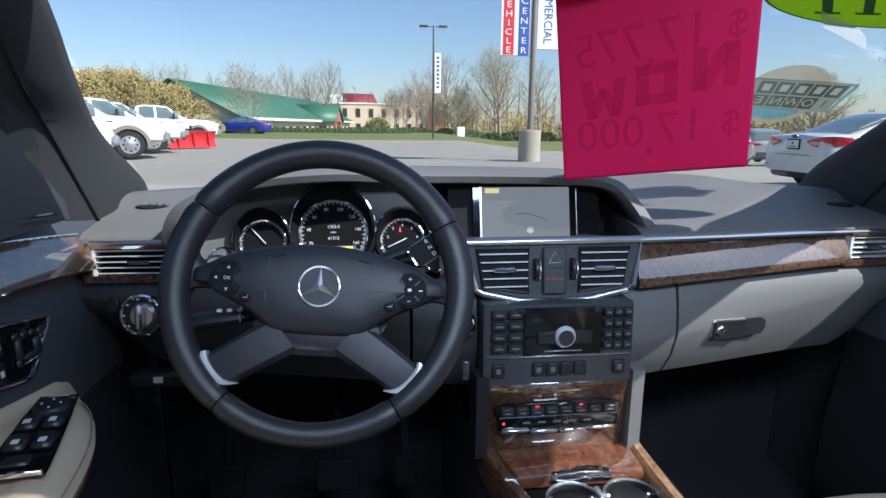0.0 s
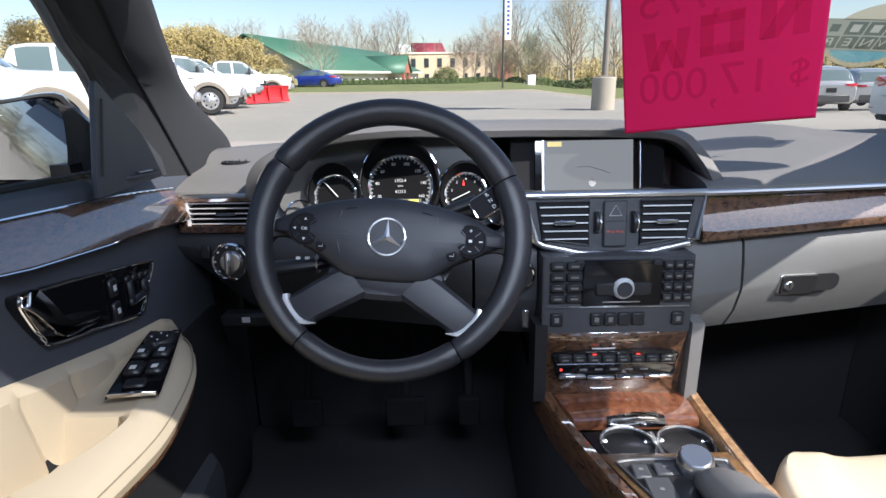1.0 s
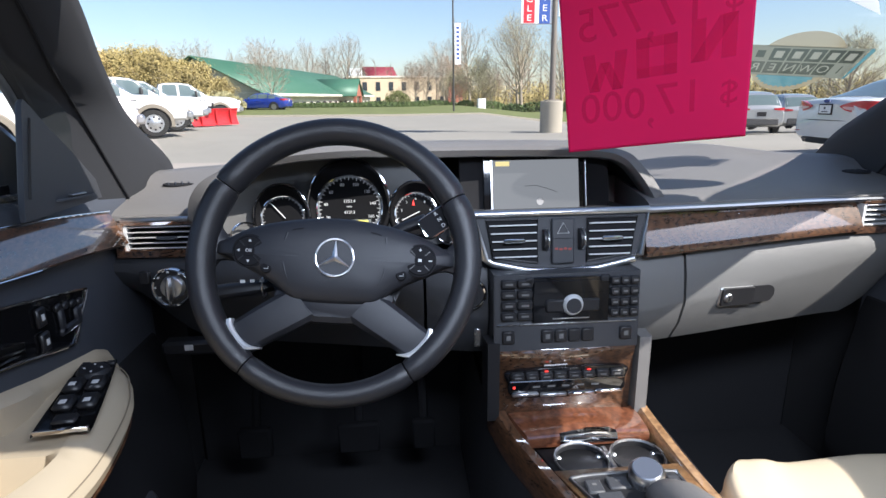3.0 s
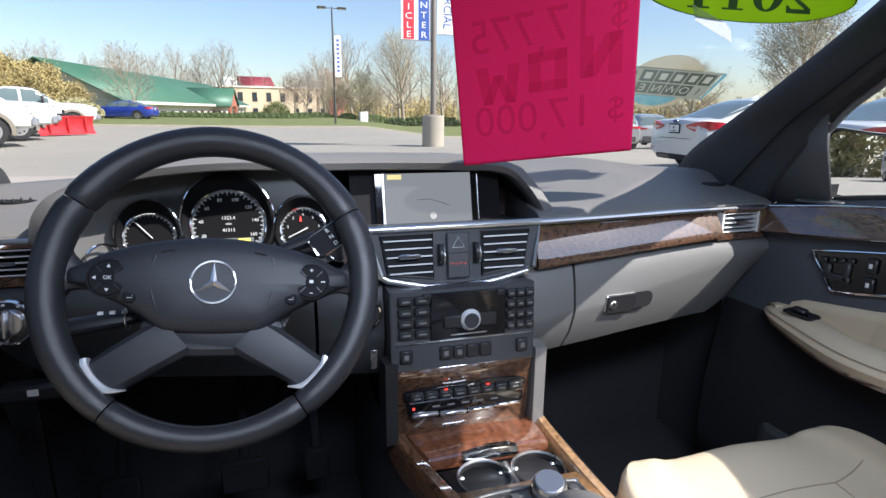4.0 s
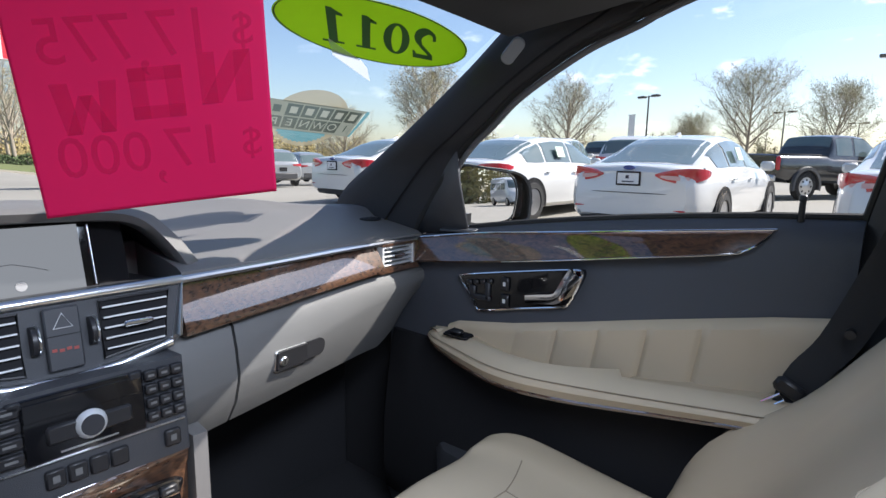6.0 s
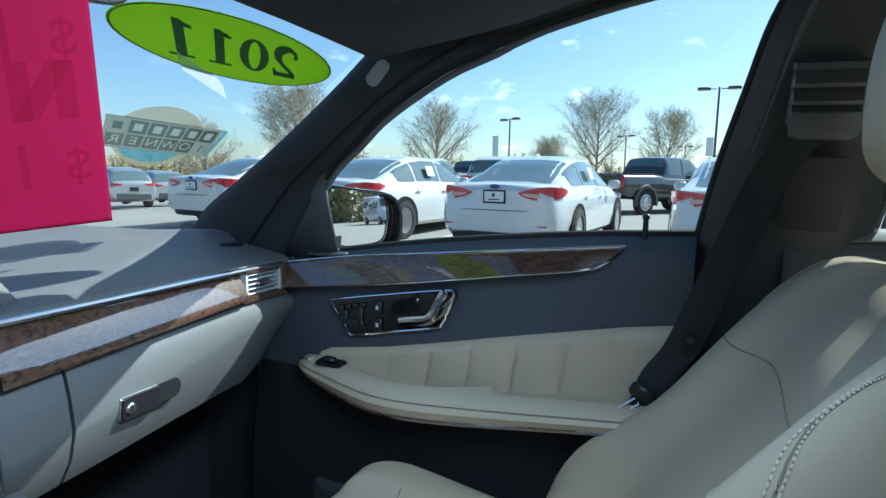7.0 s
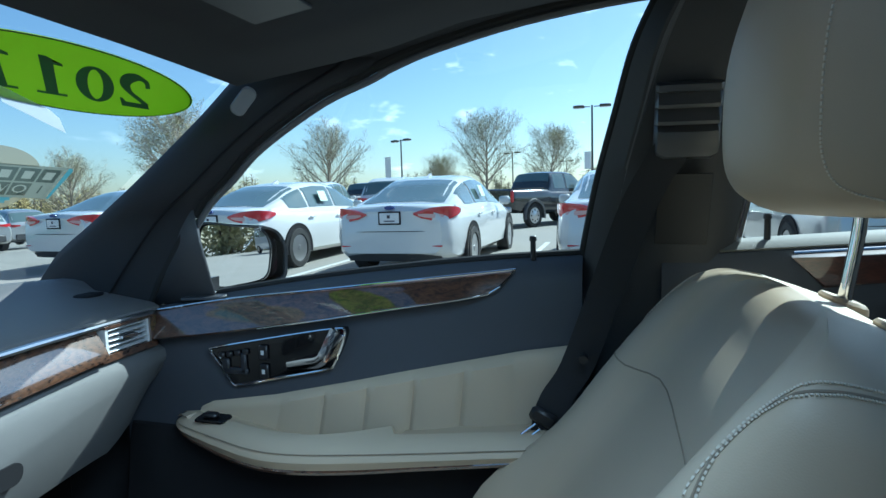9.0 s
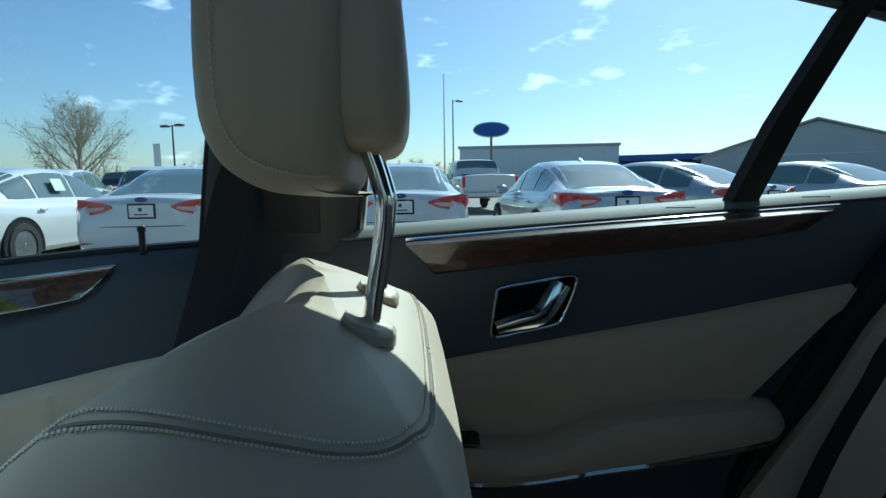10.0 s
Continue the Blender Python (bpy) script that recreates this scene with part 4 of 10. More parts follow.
    for y, z in ((-0.775, 1.14), (-0.711, 1.056), (-0.657, 0.975), (-0.601, 0.893), (-0.547, 0.790), (-0.52, 0.70), (-0.50, 0.50)):
        secs.append([S(0.716, y + 0.002, z), S(0.690, y - 0.002, z), S(0.684, y - 0.012, z), S(0.684, y - 0.040, z - 0.02), S(0.700, y - 0.060, z - 0.03), S(0.73, y - 0.060, z - 0.03)])
    part("door_edge", M().loft(secs), RUBBER, t, "black door edge and seal")
    m = M()
    m.tube(smooth([S(xi + 0.012, y, zb + 0.004) for y, xi, zt, zb in arm[:-2]], 4), 0.006, 8)
    part("armrest_edge", m, WOOD, t, "thin walnut edge under the armrest")
    fr = frame_at(S(0.683, -0.165, 0.8690), (0, 1, 0), (-0.35 * sx, 0, 1))
    m = M()
    m.prism([fr @ p for p in rounded(0.05, 0.026, 0.005)], fr.to_3x3() @ Vector((0, 0, 0.004)), 0.002)
    sw = part("window_switch", m, PIANO, t, "small gloss black window switch")
    m = M()
    m.box((0.004, 0, 0.007), (0.024, 0.014, 0.007), 0.003, fr)
    part("switch_paddle", m, BLACK, sw)
    m = M()
    m.cyl(S(0.750, -0.078, belt_z(-0.078) - 0.004), S(0.750, -0.078, belt_z(-0.078) + 0.034), 0.0045, 0.0042, 14, 0.001)
    m.cyl(S(0.750, -0.078, belt_z(-0.078) + 0.028), S(0.750, -0.078, belt_z(-0.078) + 0.036), 0.0058, 0.0052, 14, 0.001)
    part("lock_pin", m, BLACK, t)
    # bar between the window and its fixed rear quarter
    m = M()
    secs = []
    for x, y, z, w in ((0.755, -0.565, 1.165, 0.050), (0.71, -0.59, 1.27, 0.046), (0.655, -0.63, 1.39, 0.040), (0.63, -0.65, 1.43, 0.040)):
        secs.append([S(x, y + w / 2, z), S(x - 0.016, y + w / 2 - 0.006, z), S(x - 0.016, y - w / 2 + 0.006, z), S(x, y - w / 2, z), S(x + 0.02, y, z)])
    part("quarter_bar", M().loft(secs), RUBBER, t, "black upright bar of the quarter window")
    # rear frame slope
    m = M()
    secs = []
    for x, y, z, w in ((0.66, -0.80, 1.40, 0.10), (0.69, -0.93, 1.30, 0.11), (0.73, -1.02, 1.17, 0.12)):
        secs.append([S(x, y + w / 2, z), S(x - 0.03, y + w / 2 - 0.01, z - 0.01), S(x - 0.03, y - w, z), S(x + 0.03, y - w, z)])
    part("rear_frame", M().loft(secs), PANEL, t)
    secs = []
    for y in (0.15, -0.2, -0.6, -1.0):
        secs.append([S(x, y, z) for x, z in ((0.80, belt_z(y) - 0.02), (0.845, belt_z(y) - 0.08), (0.885, 0.85), (0.895, 0.7), (0.88, 0.5), (0.85, 0.32), (0.80, 0.32))])
    part("outer_skin", M().loft(secs), PAINT, t, "dark metallic paint")


PAINT = mat("dark_metallic_paint", (0.05, 0.047, 0.045), 0.3, 0.5, coat=1.0, var=0.05)
for sx in (1, -1):
    front_door(sx)
    rear_door(sx)


def side_mirror(sx):
    S = lambda x, y, z: Vector((sx * (x + (0.075 if sx < 0 else 0.0)), y, z - (0.017 if sx > 0 else 0.0)))
    t = thing("side_mirror", "dark grey door mirror with silvered glass, folded out", "side mirror", "side mirrors")
    rim = smooth([S(*p) for p in ((0.805, 0.918, 1.185), (0.86, 0.876, 1.182), (0.915, 0.836, 1.172), (0.936, 0.820, 1.145), (0.934, 0.815, 1.10), (0.918, 0.818, 1.068), (0.86, 0.858, 1.062), (0.812, 0.905, 1.068), (0.800, 0.921, 1.12))], 5, True)
    c = sum(rim, Vector()) / len(rim)
    n = S(-0.55, -0.83, 0.0) - S(0, 0, 0)
    n.normalize()
    big = [c + (p - c) * 1.10 for p in rim]
    m = M()
    m.loft([[p + n * 0.002 for p in big], [c + (p - c) * 1.12 - n * 0.012 for p in rim], [c + (p - c) * 1.10 - n * 0.05 for p in rim], [c + (p - c) * 0.9 - n * 0.085 for p in rim], [c + (p - c) * 0.5 - n * 0.105 for p in rim], [c + (p - c) * 0.02 - n * 0.110 for p in rim]], True, False)
    part("housing", m, PAINT, t, "dark metallic painted housing")
    m = M()
    m.loft([[p + n * 0.003 for p in big], [c + (p - c) * 1.03 + n * 0.003 for p in rim], [c + (p - c) * 1.01 - n * 0.002 for p in rim]], True, False)
    part("rim", m, BLACK, t)
    m = M()
    gn = (S(-0.394, -0.919, 0.040) if sx > 0 else S(-0.370, -0.929, -0.03)) - S(0, 0, 0)
    gn.normalize()
    m.prism([p - gn * (p - c).dot(gn) - n * 0.010 for p in rim], -n * 0.002)
    gl = part("mirror_glass", m, MIRROR, t, "silvered mirror glass")
    m = M()
    m.loft([[S(0.79, 0.94, 1.085), S(0.79, 0.89, 1.085), S(0.79, 0.89, 1.05), S(0.79, 0.94, 1.05)], [S(0.84, 0.93, 1.085), S(0.84, 0.895, 1.085), S(0.84, 0.895, 1.06), S(0.84, 0.93, 1.06)]])
    part("mirror_foot", m, BLACK, t)
    if sx < 0:
        secs = []
        for x, y, zt in ((0.806, 0.914, 1.188), (0.786, 0.926, 1.180), (0.770, 0.936, 1.155), (0.764, 0.948, 1.120)):
            secs.append([S(x, y, 1.062), S(x, y, zt - 0.01), S(x + 0.006, y + 0.006, zt), S(x + 0.05, y + 0.04, zt), S(x + 0.05, y + 0.04, 1.062)])
        part("mirror_arm", M().loft(secs), PAINT, t, "dark painted mirror arm")
    if sx > 0:
        m = M()
        m.box((0, 0, 0.004), (0.014, 0.006, 0.0006), 0.0001, frame_at(S(0.818, 0.902, 1.076), S(0.6, -0.4, 0) - S(0, 0, 0), n))
        part("mirror_print", m, ICON, t)


side_mirror(1), side_mirror(-1)


# ---------- dashboard ----------
def trim_y(x):
    return table(abs(x), [(0.0, 0.852), (0.14, 0.862), (0.3, 0.885), (0.45, 0.912), (0.58, 0.938), (0.70, 0.955), (0.76, 0.965)])


def trim_z(x):
    return table(abs(x), [(0.0, 1.036), (0.14, 1.033), (0.45, 1.029), (0.70, 1.022), (0.76, 1.02)])


def trim_h(x):
    return table(abs(x), [(0.0, 0.085), (0.14, 0.083), (0.35, 0.072), (0.55, 0.064), (0.70, 0.064), (0.76, 0.064)])


def rear_y(x):
    return 1.375 - 0.17 * (abs(x) / 0.74) ** 2


dash = thing("dashboard", "anthracite soft-touch dashboard with walnut and chrome trim", "dashboard")


def dash_pad(x0, x1, n, cut):
    secs = []
    for i in range(n + 1):
        x = x0 + (x1 - x0) * i / n
        yt, zt, yr = trim_y(x), trim_z(x), rear_y(x)
        zr = min(1.093, zt + 0.050 + 0.22 * max(0.0, yr - 0.35 - yt)) if abs(x) > 0.45 else 1.093
        zr += (1.093 - zr) * max(0.0, min(1.0, (0.62 - abs(x)) / 0.17))
        prof = [(yr + 0.06, zr - 0.033), (yr, zr + 0.001), (yr - 0.03, zr), (min(yt + 0.30, yr - 0.055), zt + 0.046), (yt + 0.16, zt + 0.028), (yt + 0.06, zt + 0.014), (yt + 0.02, zt + 0.008), (yt + 0.006, zt + 0.002), (yt + 0.003, zt - 0.006), (yt + 0.02, zt - 0.03), (yt + 0.1, zt - 0.04)]
        if cut:
            prof = prof[:5] + [(yt + 0.155, zt + 0.02), (yt + 0.154, zt), (yt + 0.154, zt - 0.01), (yt + 0.154, zt - 0.02), (yt + 0.154, zt - 0.03), (yt + 0.16, zt - 0.04)]
        secs.append([Vector((x, y, z)) for y, z in prof])
    return part("dash_top", M().loft(secs), DASH, dash, "anthracite soft-touch top pad")


dash_pad(-0.755, -0.575, 8, False)
dash_pad(-0.575, 0.150, 14, True)
dash_pad(0.150, 0.735, 18, False)


def dash_lower(x0, x1, name, n=16, material=None):
    secs = []
    for i in range(n + 1):
        x = x0 + (x1 - x0) * i / n
        yt, zt, h = trim_y(x), trim_z(x), trim_h(x)
        zb = zt - h
        ed = table(abs(x), [(0.0, 0.0), (0.60, 0.0), (0.65, 0.05), (0.70, 0.13), (0.735, 0.17)])
        cd = table(abs(x), [(0.10, 0.088), (0.30, 0.078), (0.66, 0.034), (0.735, 0.024)])
        lw = 0.168 - ed * 0.6 - cd
        prof = [(yt + 0.10, zb - 0.0), (yt + 0.006, zb), (yt - 0.005, zb - 0.010), (yt - 0.013, zb - 0.5 * cd), (yt - 0.0185, zb - cd), (yt - 0.0165, zb - cd - 0.12 * lw), (yt - 0.004, zb - cd - 0.55 * lw), (yt + 0.022, zb - cd - lw), (yt + 0.09, zb - 0.18 + ed * 0.7), (1.25, zb - 0.15)]
        secs.append([Vector((x, y, z)) for y, z in prof])
    return part(name, M().loft(secs), material or DASH_L, dash)


dash_lower(0.222, 0.735, "glovebox_door", 18)
dash_lower(0.118, 0.217, "dash_cheek", 5)
# driver's side takes the darker panel colour in place of shade
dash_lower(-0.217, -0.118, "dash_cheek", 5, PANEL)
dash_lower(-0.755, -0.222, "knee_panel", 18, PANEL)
# glovebox latch; a flat black plate paints the shade of its finger recess
fr = frame_at((0.3195, 0.8745, 0.868), (1, 0.16, -0.03), (0.16, -1, -0.10))
m = M()
m.prism([fr @ (Vector((0.023, 0.001, 0)) + p) for p in rounded(0.114, 0.031, 0.014)], fr.to_3x3() @ Vector((0, 0, 0.003)))
part("latch_shade", m, MATTE, dash, "flat black plate for the shaded finger recess")
m = M()
m.prism([fr @ p for p in rounded(0.069, 0.036, 0.005)], fr.to_3x3() @ Vector((0, 0, 0.005)), 0.001)
part("latch_frame", m, SATIN, dash, "silver latch frame")
m = M()
m.prism([fr @ (Vector((0.001, 0.001, 0.001)) + p) for p in rounded(0.0665, 0.0335, 0.0045)], fr.to_3x3() @ Vector((0, 0, 0.007)), 0.002)
lt = part("glovebox_latch", m, BLACK, dash, "dark latch with a key lock")
m = M()
m.cyl(fr @ Vector((-0.019, 0, 0.006)), fr @ Vector((-0.019, 0, 0.0105)), 0.009, 0.008, 24, 0.001)
part("key_lock", m, SATIN, lt)
m = M()
m.box((-0.019, 0, 0.0106), (0.002, 0.010, 0.0006), 0.0002, fr)
part("key_slot", m, BLACK, lt)


def dash_wood(x0, x1, name, n=20):
    secs = []
    for i in range(n + 1):
        x = x0 + (x1 - x0) * i / n
        yt, zt, h = trim_y(x), trim_z(x), trim_h(x)
        z0, z1 = zt - 0.010, zt - h + 0.002
        h_ = z0 - z1
        rng = [(yt + 0.03, z0), (yt + 0.012, z0), (yt + 0.009, z0 - 0.03 * h_), (yt + 0.0005, z0 - 0.22 * h_), (yt - 0.0085, z0 - 0.46 * h_), (yt - 0.0160, z0 - 0.70 * h_), (yt - 0.0212, z0 - 0.91 * h_), (yt - 0.0205, z1 + 0.001), (yt - 0.010, z1), (yt + 0.03, z1)]
        secs.append([Vector((x, y, z)) for y, z in rng])
    return part(name, M().loft(secs), WOOD, dash, "glossy burl walnut strip")


dash_wood(0.140, 0.575, "wood_strip")
dash_wood(-0.175, -0.150, "wood_strip", 3)
for x0, x1 in ((0.135, 0.70), (-0.72, -0.572)):
    m = M()
    m.tube([Vector((x0 + (x1 - x0) * i / 20, trim_y(x0 + (x1 - x0) * i / 20) - 0.004, trim_z(x0 + (x1 - x0) * i / 20) - 0.005)) for i in range(21)], 0.0048, 8)
    part("chrome_line", m, SATIN, dash)


# hardly metallic silver, its paleness standing in for sunlight on the vents
SILVERW = mat("sunlit_vent_silver", (0.70, 0.71, 0.72), 0.42, 0.15, var=0.04)


def side_vent(sx, a, b):
    S = lambda x, dy, dz: Vector((sx * x, trim_y(x) + dy, trim_z(x) + dz))
    v = part("vent_frame", M().loft([[S(x, 0.02, -0.008), S(x, -0.008, -0.008), S(x, -0.008, -0.013), S(x, 0.02, -0.013)] for x in (a - 0.008, (a + b) / 2, b + 0.022)]).loft(
        [[S(x, 0.02, -0.056), S(x, -0.010, -0.056), S(x, -0.010, -0.068), S(x, 0.02, -0.068)] for x in (a - 0.02, (a + b) / 2, b + 0.022)]).loft(
        [[S(b + 0.006, 0.02, z), S(b + 0.006, -0.010, z), S(b + 0.022, -0.010, z), S(b + 0.022, 0.02, z)] for z in (-0.010, -0.06)]), WOOD, dash, "walnut vent surround")
    m = M()
    m.loft([[S(a, 0.045, -0.012), S(b, 0.045, -0.012)], [S(a, 0.045, -0.058), S(b, 0.045, -0.058)]], False, False)
    part("vent_cavity", m, MATTE, dash)
    for x in (a - 0.004, b + 0.004):
        m = M()
        m.loft([[S(x - 0.003, 0.03, z), S(x - 0.003, -0.006, z), S(x + 0.003, -0.006, z), S(x + 0.003, 0.03, z)] for z in (-0.012, -0.057)])
        part("vent_side", m, SILVERW, dash, "silver vent side plate")
    for k in range(5):
        z = -0.0165 - 0.0092 * k
        m = M()
        m.loft([[S(x, 0.022, z + 0.003), S(x, -0.004, z + 0.0008), S(x, -0.004, z - 0.0012), S(x, 0.022, z + 0.001)] for x in (a, (a + b) / 2, b)])
        # right slats coloured silver to look sunlit, left ones black
        part("vent_slat", m, SILVERW if sx > 0 else BLACK, dash, "thin silver-edged slat")
        m = M()
        m.tube([S(x, -0.0048, z) for x in (a, (a + b) / 2, b)], 0.0013, 6)
        part("slat_edge", m, SILVER, dash, "silver slat edge")
    m = M()
    c = (a + b) / 2
    m.loft([[S(x, 0.002, -0.031), S(x, -0.010, -0.032), S(x, -0.010, -0.038), S(x, 0.002, -0.039)] for x in (c - 0.018, c + 0.018)])
    part("vent_thumb", m, CHROME, dash)


side_vent(1, 0.590, 0.682)
side_vent(-1, 0.575, 0.712)


def slot_vent(x, y, z):
    m = M()
    n = Vector((0, -0.09, 1)).normalized()
    fr = frame_at((x, y, z), (1, 0, 0), n)
    o = [fr @ Vector((0.030 * math.cos(a / 24 * 2 * math.pi), 0.017 * math.sin(a / 24 * 2 * math.pi), 0.0)) for a in range(24)]
    m.prism(o, n * 0.0025)
    v = part("demist_vent", m, MATTE, dash, "oval demister slot")
    for k in range(4):
        m = M()
        m.box((-0.018 + 0.012 * k, 0, 0.003), (0.003, 0.026 - 0.005 * abs(k - 1.5), 0.002), 0.0006, fr @ Matrix.Rotation(0.4, 4, 'Z'))
        part("demist_slat", m, BLACK, v)


slot_vent(0.690, 1.088, 1.0465), slot_vent(-0.681, 1.12, 1.0515)

# hood over the dials and the screen
lip = smooth([(-0.575, 0.895, 1.020), (-0.565, 0.893, 1.060), (-0.535, 0.893, 1.090), (-0.46, 0.895, 1.117), (-0.34, 0.90, 1.128), (-0.22, 0.915, 1.124), (-0.08, 0.925, 1.122), (0.06, 0.925, 1.118), (0.118, 0.920, 1.108), (0.150, 0.905, 1.075), (0.170, 0.888, 1.038)], 5)
secs = []
for p in lip:
    c = Vector((-0.2, 0, 0))
    b1 = p + Vector((0.05 * (p.x + 0.2), 0.012, 0.004 if p.z > 1.1 else 0.002))
    b2 = Vector((p.x * 1.06 + 0.012, 1.10, min(p.z + 0.003, 1.126)))
    b3 = Vector((p.x * 1.08 + 0.016, 1.25, min(p.z, 1.085 + (p.z - 1.02) * 0.22)))
    b4 = Vector((p.x * 1.1 + 0.02, 1.33, min(p.z, 1.07)))
    secs.append([p + Vector((0, 0.03, -0.012)) * 1.0, p + Vector((0, 0.004, -0.008)), p, b1, b2, b3, b4])
part("hood", M().loft(secs, False, False), DASH, dash, "soft-touch hood over dials and screen", thick=0.004)
m = M()
m.loft([[p + Vector((0, 0.03, -0.012)) for p in lip], [Vector((p.x * 0.97, 1.03, 1.0 + (p.z - 1.0) * 0.93)) for p in lip]], False, False)
part("hood_lining", m, MATTE, dash)
m = M()
m.loft([[Vector((p.x * 0.97, 1.03, 1.0 + (p.z - 1.0) * 0.93)) for p in lip], [Vector((p.x * 0.97, 1.03, 0.95)) for p in lip]], False, False)
part("hood_back", m, MATTE, dash)
# shelf under the screen
m = M()
m.loft([[Vector((x, trim_y(0) + 0.004, trim_z(0) - 0.006)), Vector((x, trim_y(0) + 0.02, trim_z(0) - 0.010)), Vector((x, 1.03, trim_z(0) - 0.022)), Vector((x, 1.03, trim_z(0) - 0.05)), Vector((x, trim_y(0) + 0.004, trim_z(0) - 0.05))] for x in (-0.150, 0.137)])
part("screen_shelf", m, PANEL, dash)

# instrument cluster
clu = thing("instrument_cluster", "three round dials with chrome rims behind the wheel", "instrument cluster")
GF = frame_at((-0.341, 0.955, 1.034), (1, 0, 0), (0, -0.93, 0.30))
DIAL = mat("black_dial_face", (0.006, 0.006, 0.007), 0.75, var=0.05, spec=0.12)
DRING = mat("pale_scale_ring", (0.13, 0.135, 0.14), 0.6, var=0.03)
m = M()
face = smooth([Vector(p) for p in ((-0.215, -0.055, 0), (-0.205, 0.02, 0), (-0.15, 0.062, 0), (-0.07, 0.085, 0), (0, 0.09, 0), (0.07, 0.085, 0), (0.15, 0.062, 0), (0.205, 0.02, 0), (0.215, -0.055, 0), (0, -0.09, 0))], 4, True)
m.prism([GF @ (p - Vector((0, 0, 0.012))) for p in face], GF.to_3x3() @ Vector((0, 0, 0.010)))
part("cluster_plate", m, DASH_L, clu, "anthracite plate round the dials")


def dial(cx, cy, r, big):
    T = GF @ Matrix.Translation((cx, cy, 0))
    m = M()
    m.cyl(T @ Vector((0, 0, 0.0)), T @ Vector((0, 0, 0.003)), r, r, 48)
    d = part("dial", m, DIAL, clu, "black dial face")
    # sloping hood ring
    m = M()
    st = [(r * 1.30, 0.0, 0), (r * 1.24, 0.02, 1), (r * 1.16, 0.022, 1), (r * 1.02, 0.001, 0)]
    secs = []
    for rr, h, up in st:
        secs.append([T @ Vector((rr * math.cos(a * math.pi / 24), rr * math.sin(a * math.pi / 24) * (1 + 0.16 * (math.sin(a * math.pi / 24) > 0) * up), 0.003 + h * (0.35 + 0.65 * max(0, math.sin(a * math.pi / 24))))) for a in range(48)])
    m.loft(secs, True, False)
    part("dial_tube", m, DIAL, d)
    m = M()
    m.tube([p for i, p in enumerate(secs[1]) if i <= 24], 0.0018, 6)
    part("hood_edge", m, CHROME, d)
    m = M()
    m.tube([T @ Vector((r * 0.99 * math.cos(a * math.pi / 24), r * 0.99 * math.sin(a * math.pi / 24), 0.004)) for a in range(48)], 0.0016 if not big else 0.002, 6, True)
    part("dial_rim", m, CHROME, d)
    m = M()
    arc = [radians(215 - 250 * k / 48) for k in range(49)]
    m.loft([[T @ Vector((r * f * math.cos(a), r * f * math.sin(a), 0.0034)) for a in arc] for f in (0.975, 0.90)], False, False)
    part("scale_ring", m, DRING, d)
    m = M()
    n = 33 if big else 25
    for k in range(n):
        a = radians(215 - 250 * k / (n - 1))
        rr = r * (0.90 if k % 2 else 0.885)
        m.box((rr * math.cos(a), rr * math.sin(a), 0.0035), (0.0, 0.0, 0.0) if False else (r * (0.07 if k % 2 else 0.10), r * 0.016, 0.0008), 0.0001, T @ Matrix.Translation((0, 0, 0)) @ Matrix.Translation((rr * math.cos(a), rr * math.sin(a), 0)) @ Matrix.Rotation(a, 4, 'Z') @ Matrix.Translation((-rr * math.cos(a), -rr * math.sin(a), 0)))
    part("scale_marks", m, mat("white_scale", (0.55, 0.55, 0.55), 0.6, var=0.0), d)
    return d, T


NEEDLE = mat("white_needle", (0.7, 0.7, 0.7), 0.5, var=0.0)
d, T = dial(-0.112, -0.020, 0.037, False)
m = M()
m.box((-0.012, 0.010, 0.006), (0.034, 0.0016, 0.001), 0.0003, T @ Matrix.Rotation(radians(-48), 4, 'Z') @ Matrix.Translation((0, -0.008, 0)))
part("needle", m, NEEDLE, d)
d, T = dial(0.113, -0.020, 0.037, False)
m = M()
m.box((-0.010, 0, 0.006), (0.034, 0.0016, 0.001), 0.0003, T @ Matrix.Rotation(radians(25), 4, 'Z'))
part("needle", m, NEEDLE, d)
m = M()
m.prism([T @ Vector(p) for p in ((-0.006, 0.014, 0.004), (-0.002, 0.014, 0.004), (-0.004, 0.024, 0.004))], T.to_3x3() @ Vector((0, 0, 0.001)))
part("warning_lamp", m, ICON_R, d)
for k in range(7):
    a = radians(205 - 230 * k / 6)
    lettering("dial_number", str(k + 1), 0.0062, ICON, T @ Matrix.Translation((0.025 * math.cos(a), 0.025 * math.sin(a), 0.004)), d)
d, T = dial(0.0, -0.006, 0.056, True)
for k in range(8):
    a = radians(205 - 230 * k / 7)
    lettering("dial_number", str(20 * (k + 1)), 0.0072, ICON, T @ Matrix.Translation((0.040 * math.cos(a), 0.040 * math.sin(a), 0.004)), d)
lettering("trip_reading", "1353.4", 0.0075, ICON, T @ Matrix.Translation((0, 0.010, 0.004)), d)
lettering("trip_unit", "miles", 0.0045, ICON, T @ Matrix.Translation((0, 0.001, 0.004)), d)
lettering("odometer_reading", "41313", 0.0075, ICON, T @ Matrix.Translation((0, -0.009, 0.004)), d)
m = M()
m.box((0, -0.026, 0.004), (0.072, 0.009, 0.001), 0.0003, T)
part("status_line", m, mat("dim_display", (0.10, 0.11, 0.10), 0.3, var=0.0), d)
m = M()
m.box((0.022, -0.026, 0.0048), (0.018, 0.006, 0.0008), 0.0002, T)
part("status_mark", m, mat("amber_mark", (0.5, 0.42, 0.05), 0.5, var=0.0, emit=(0.7, 0.6, 0.1, 0.4)), d)
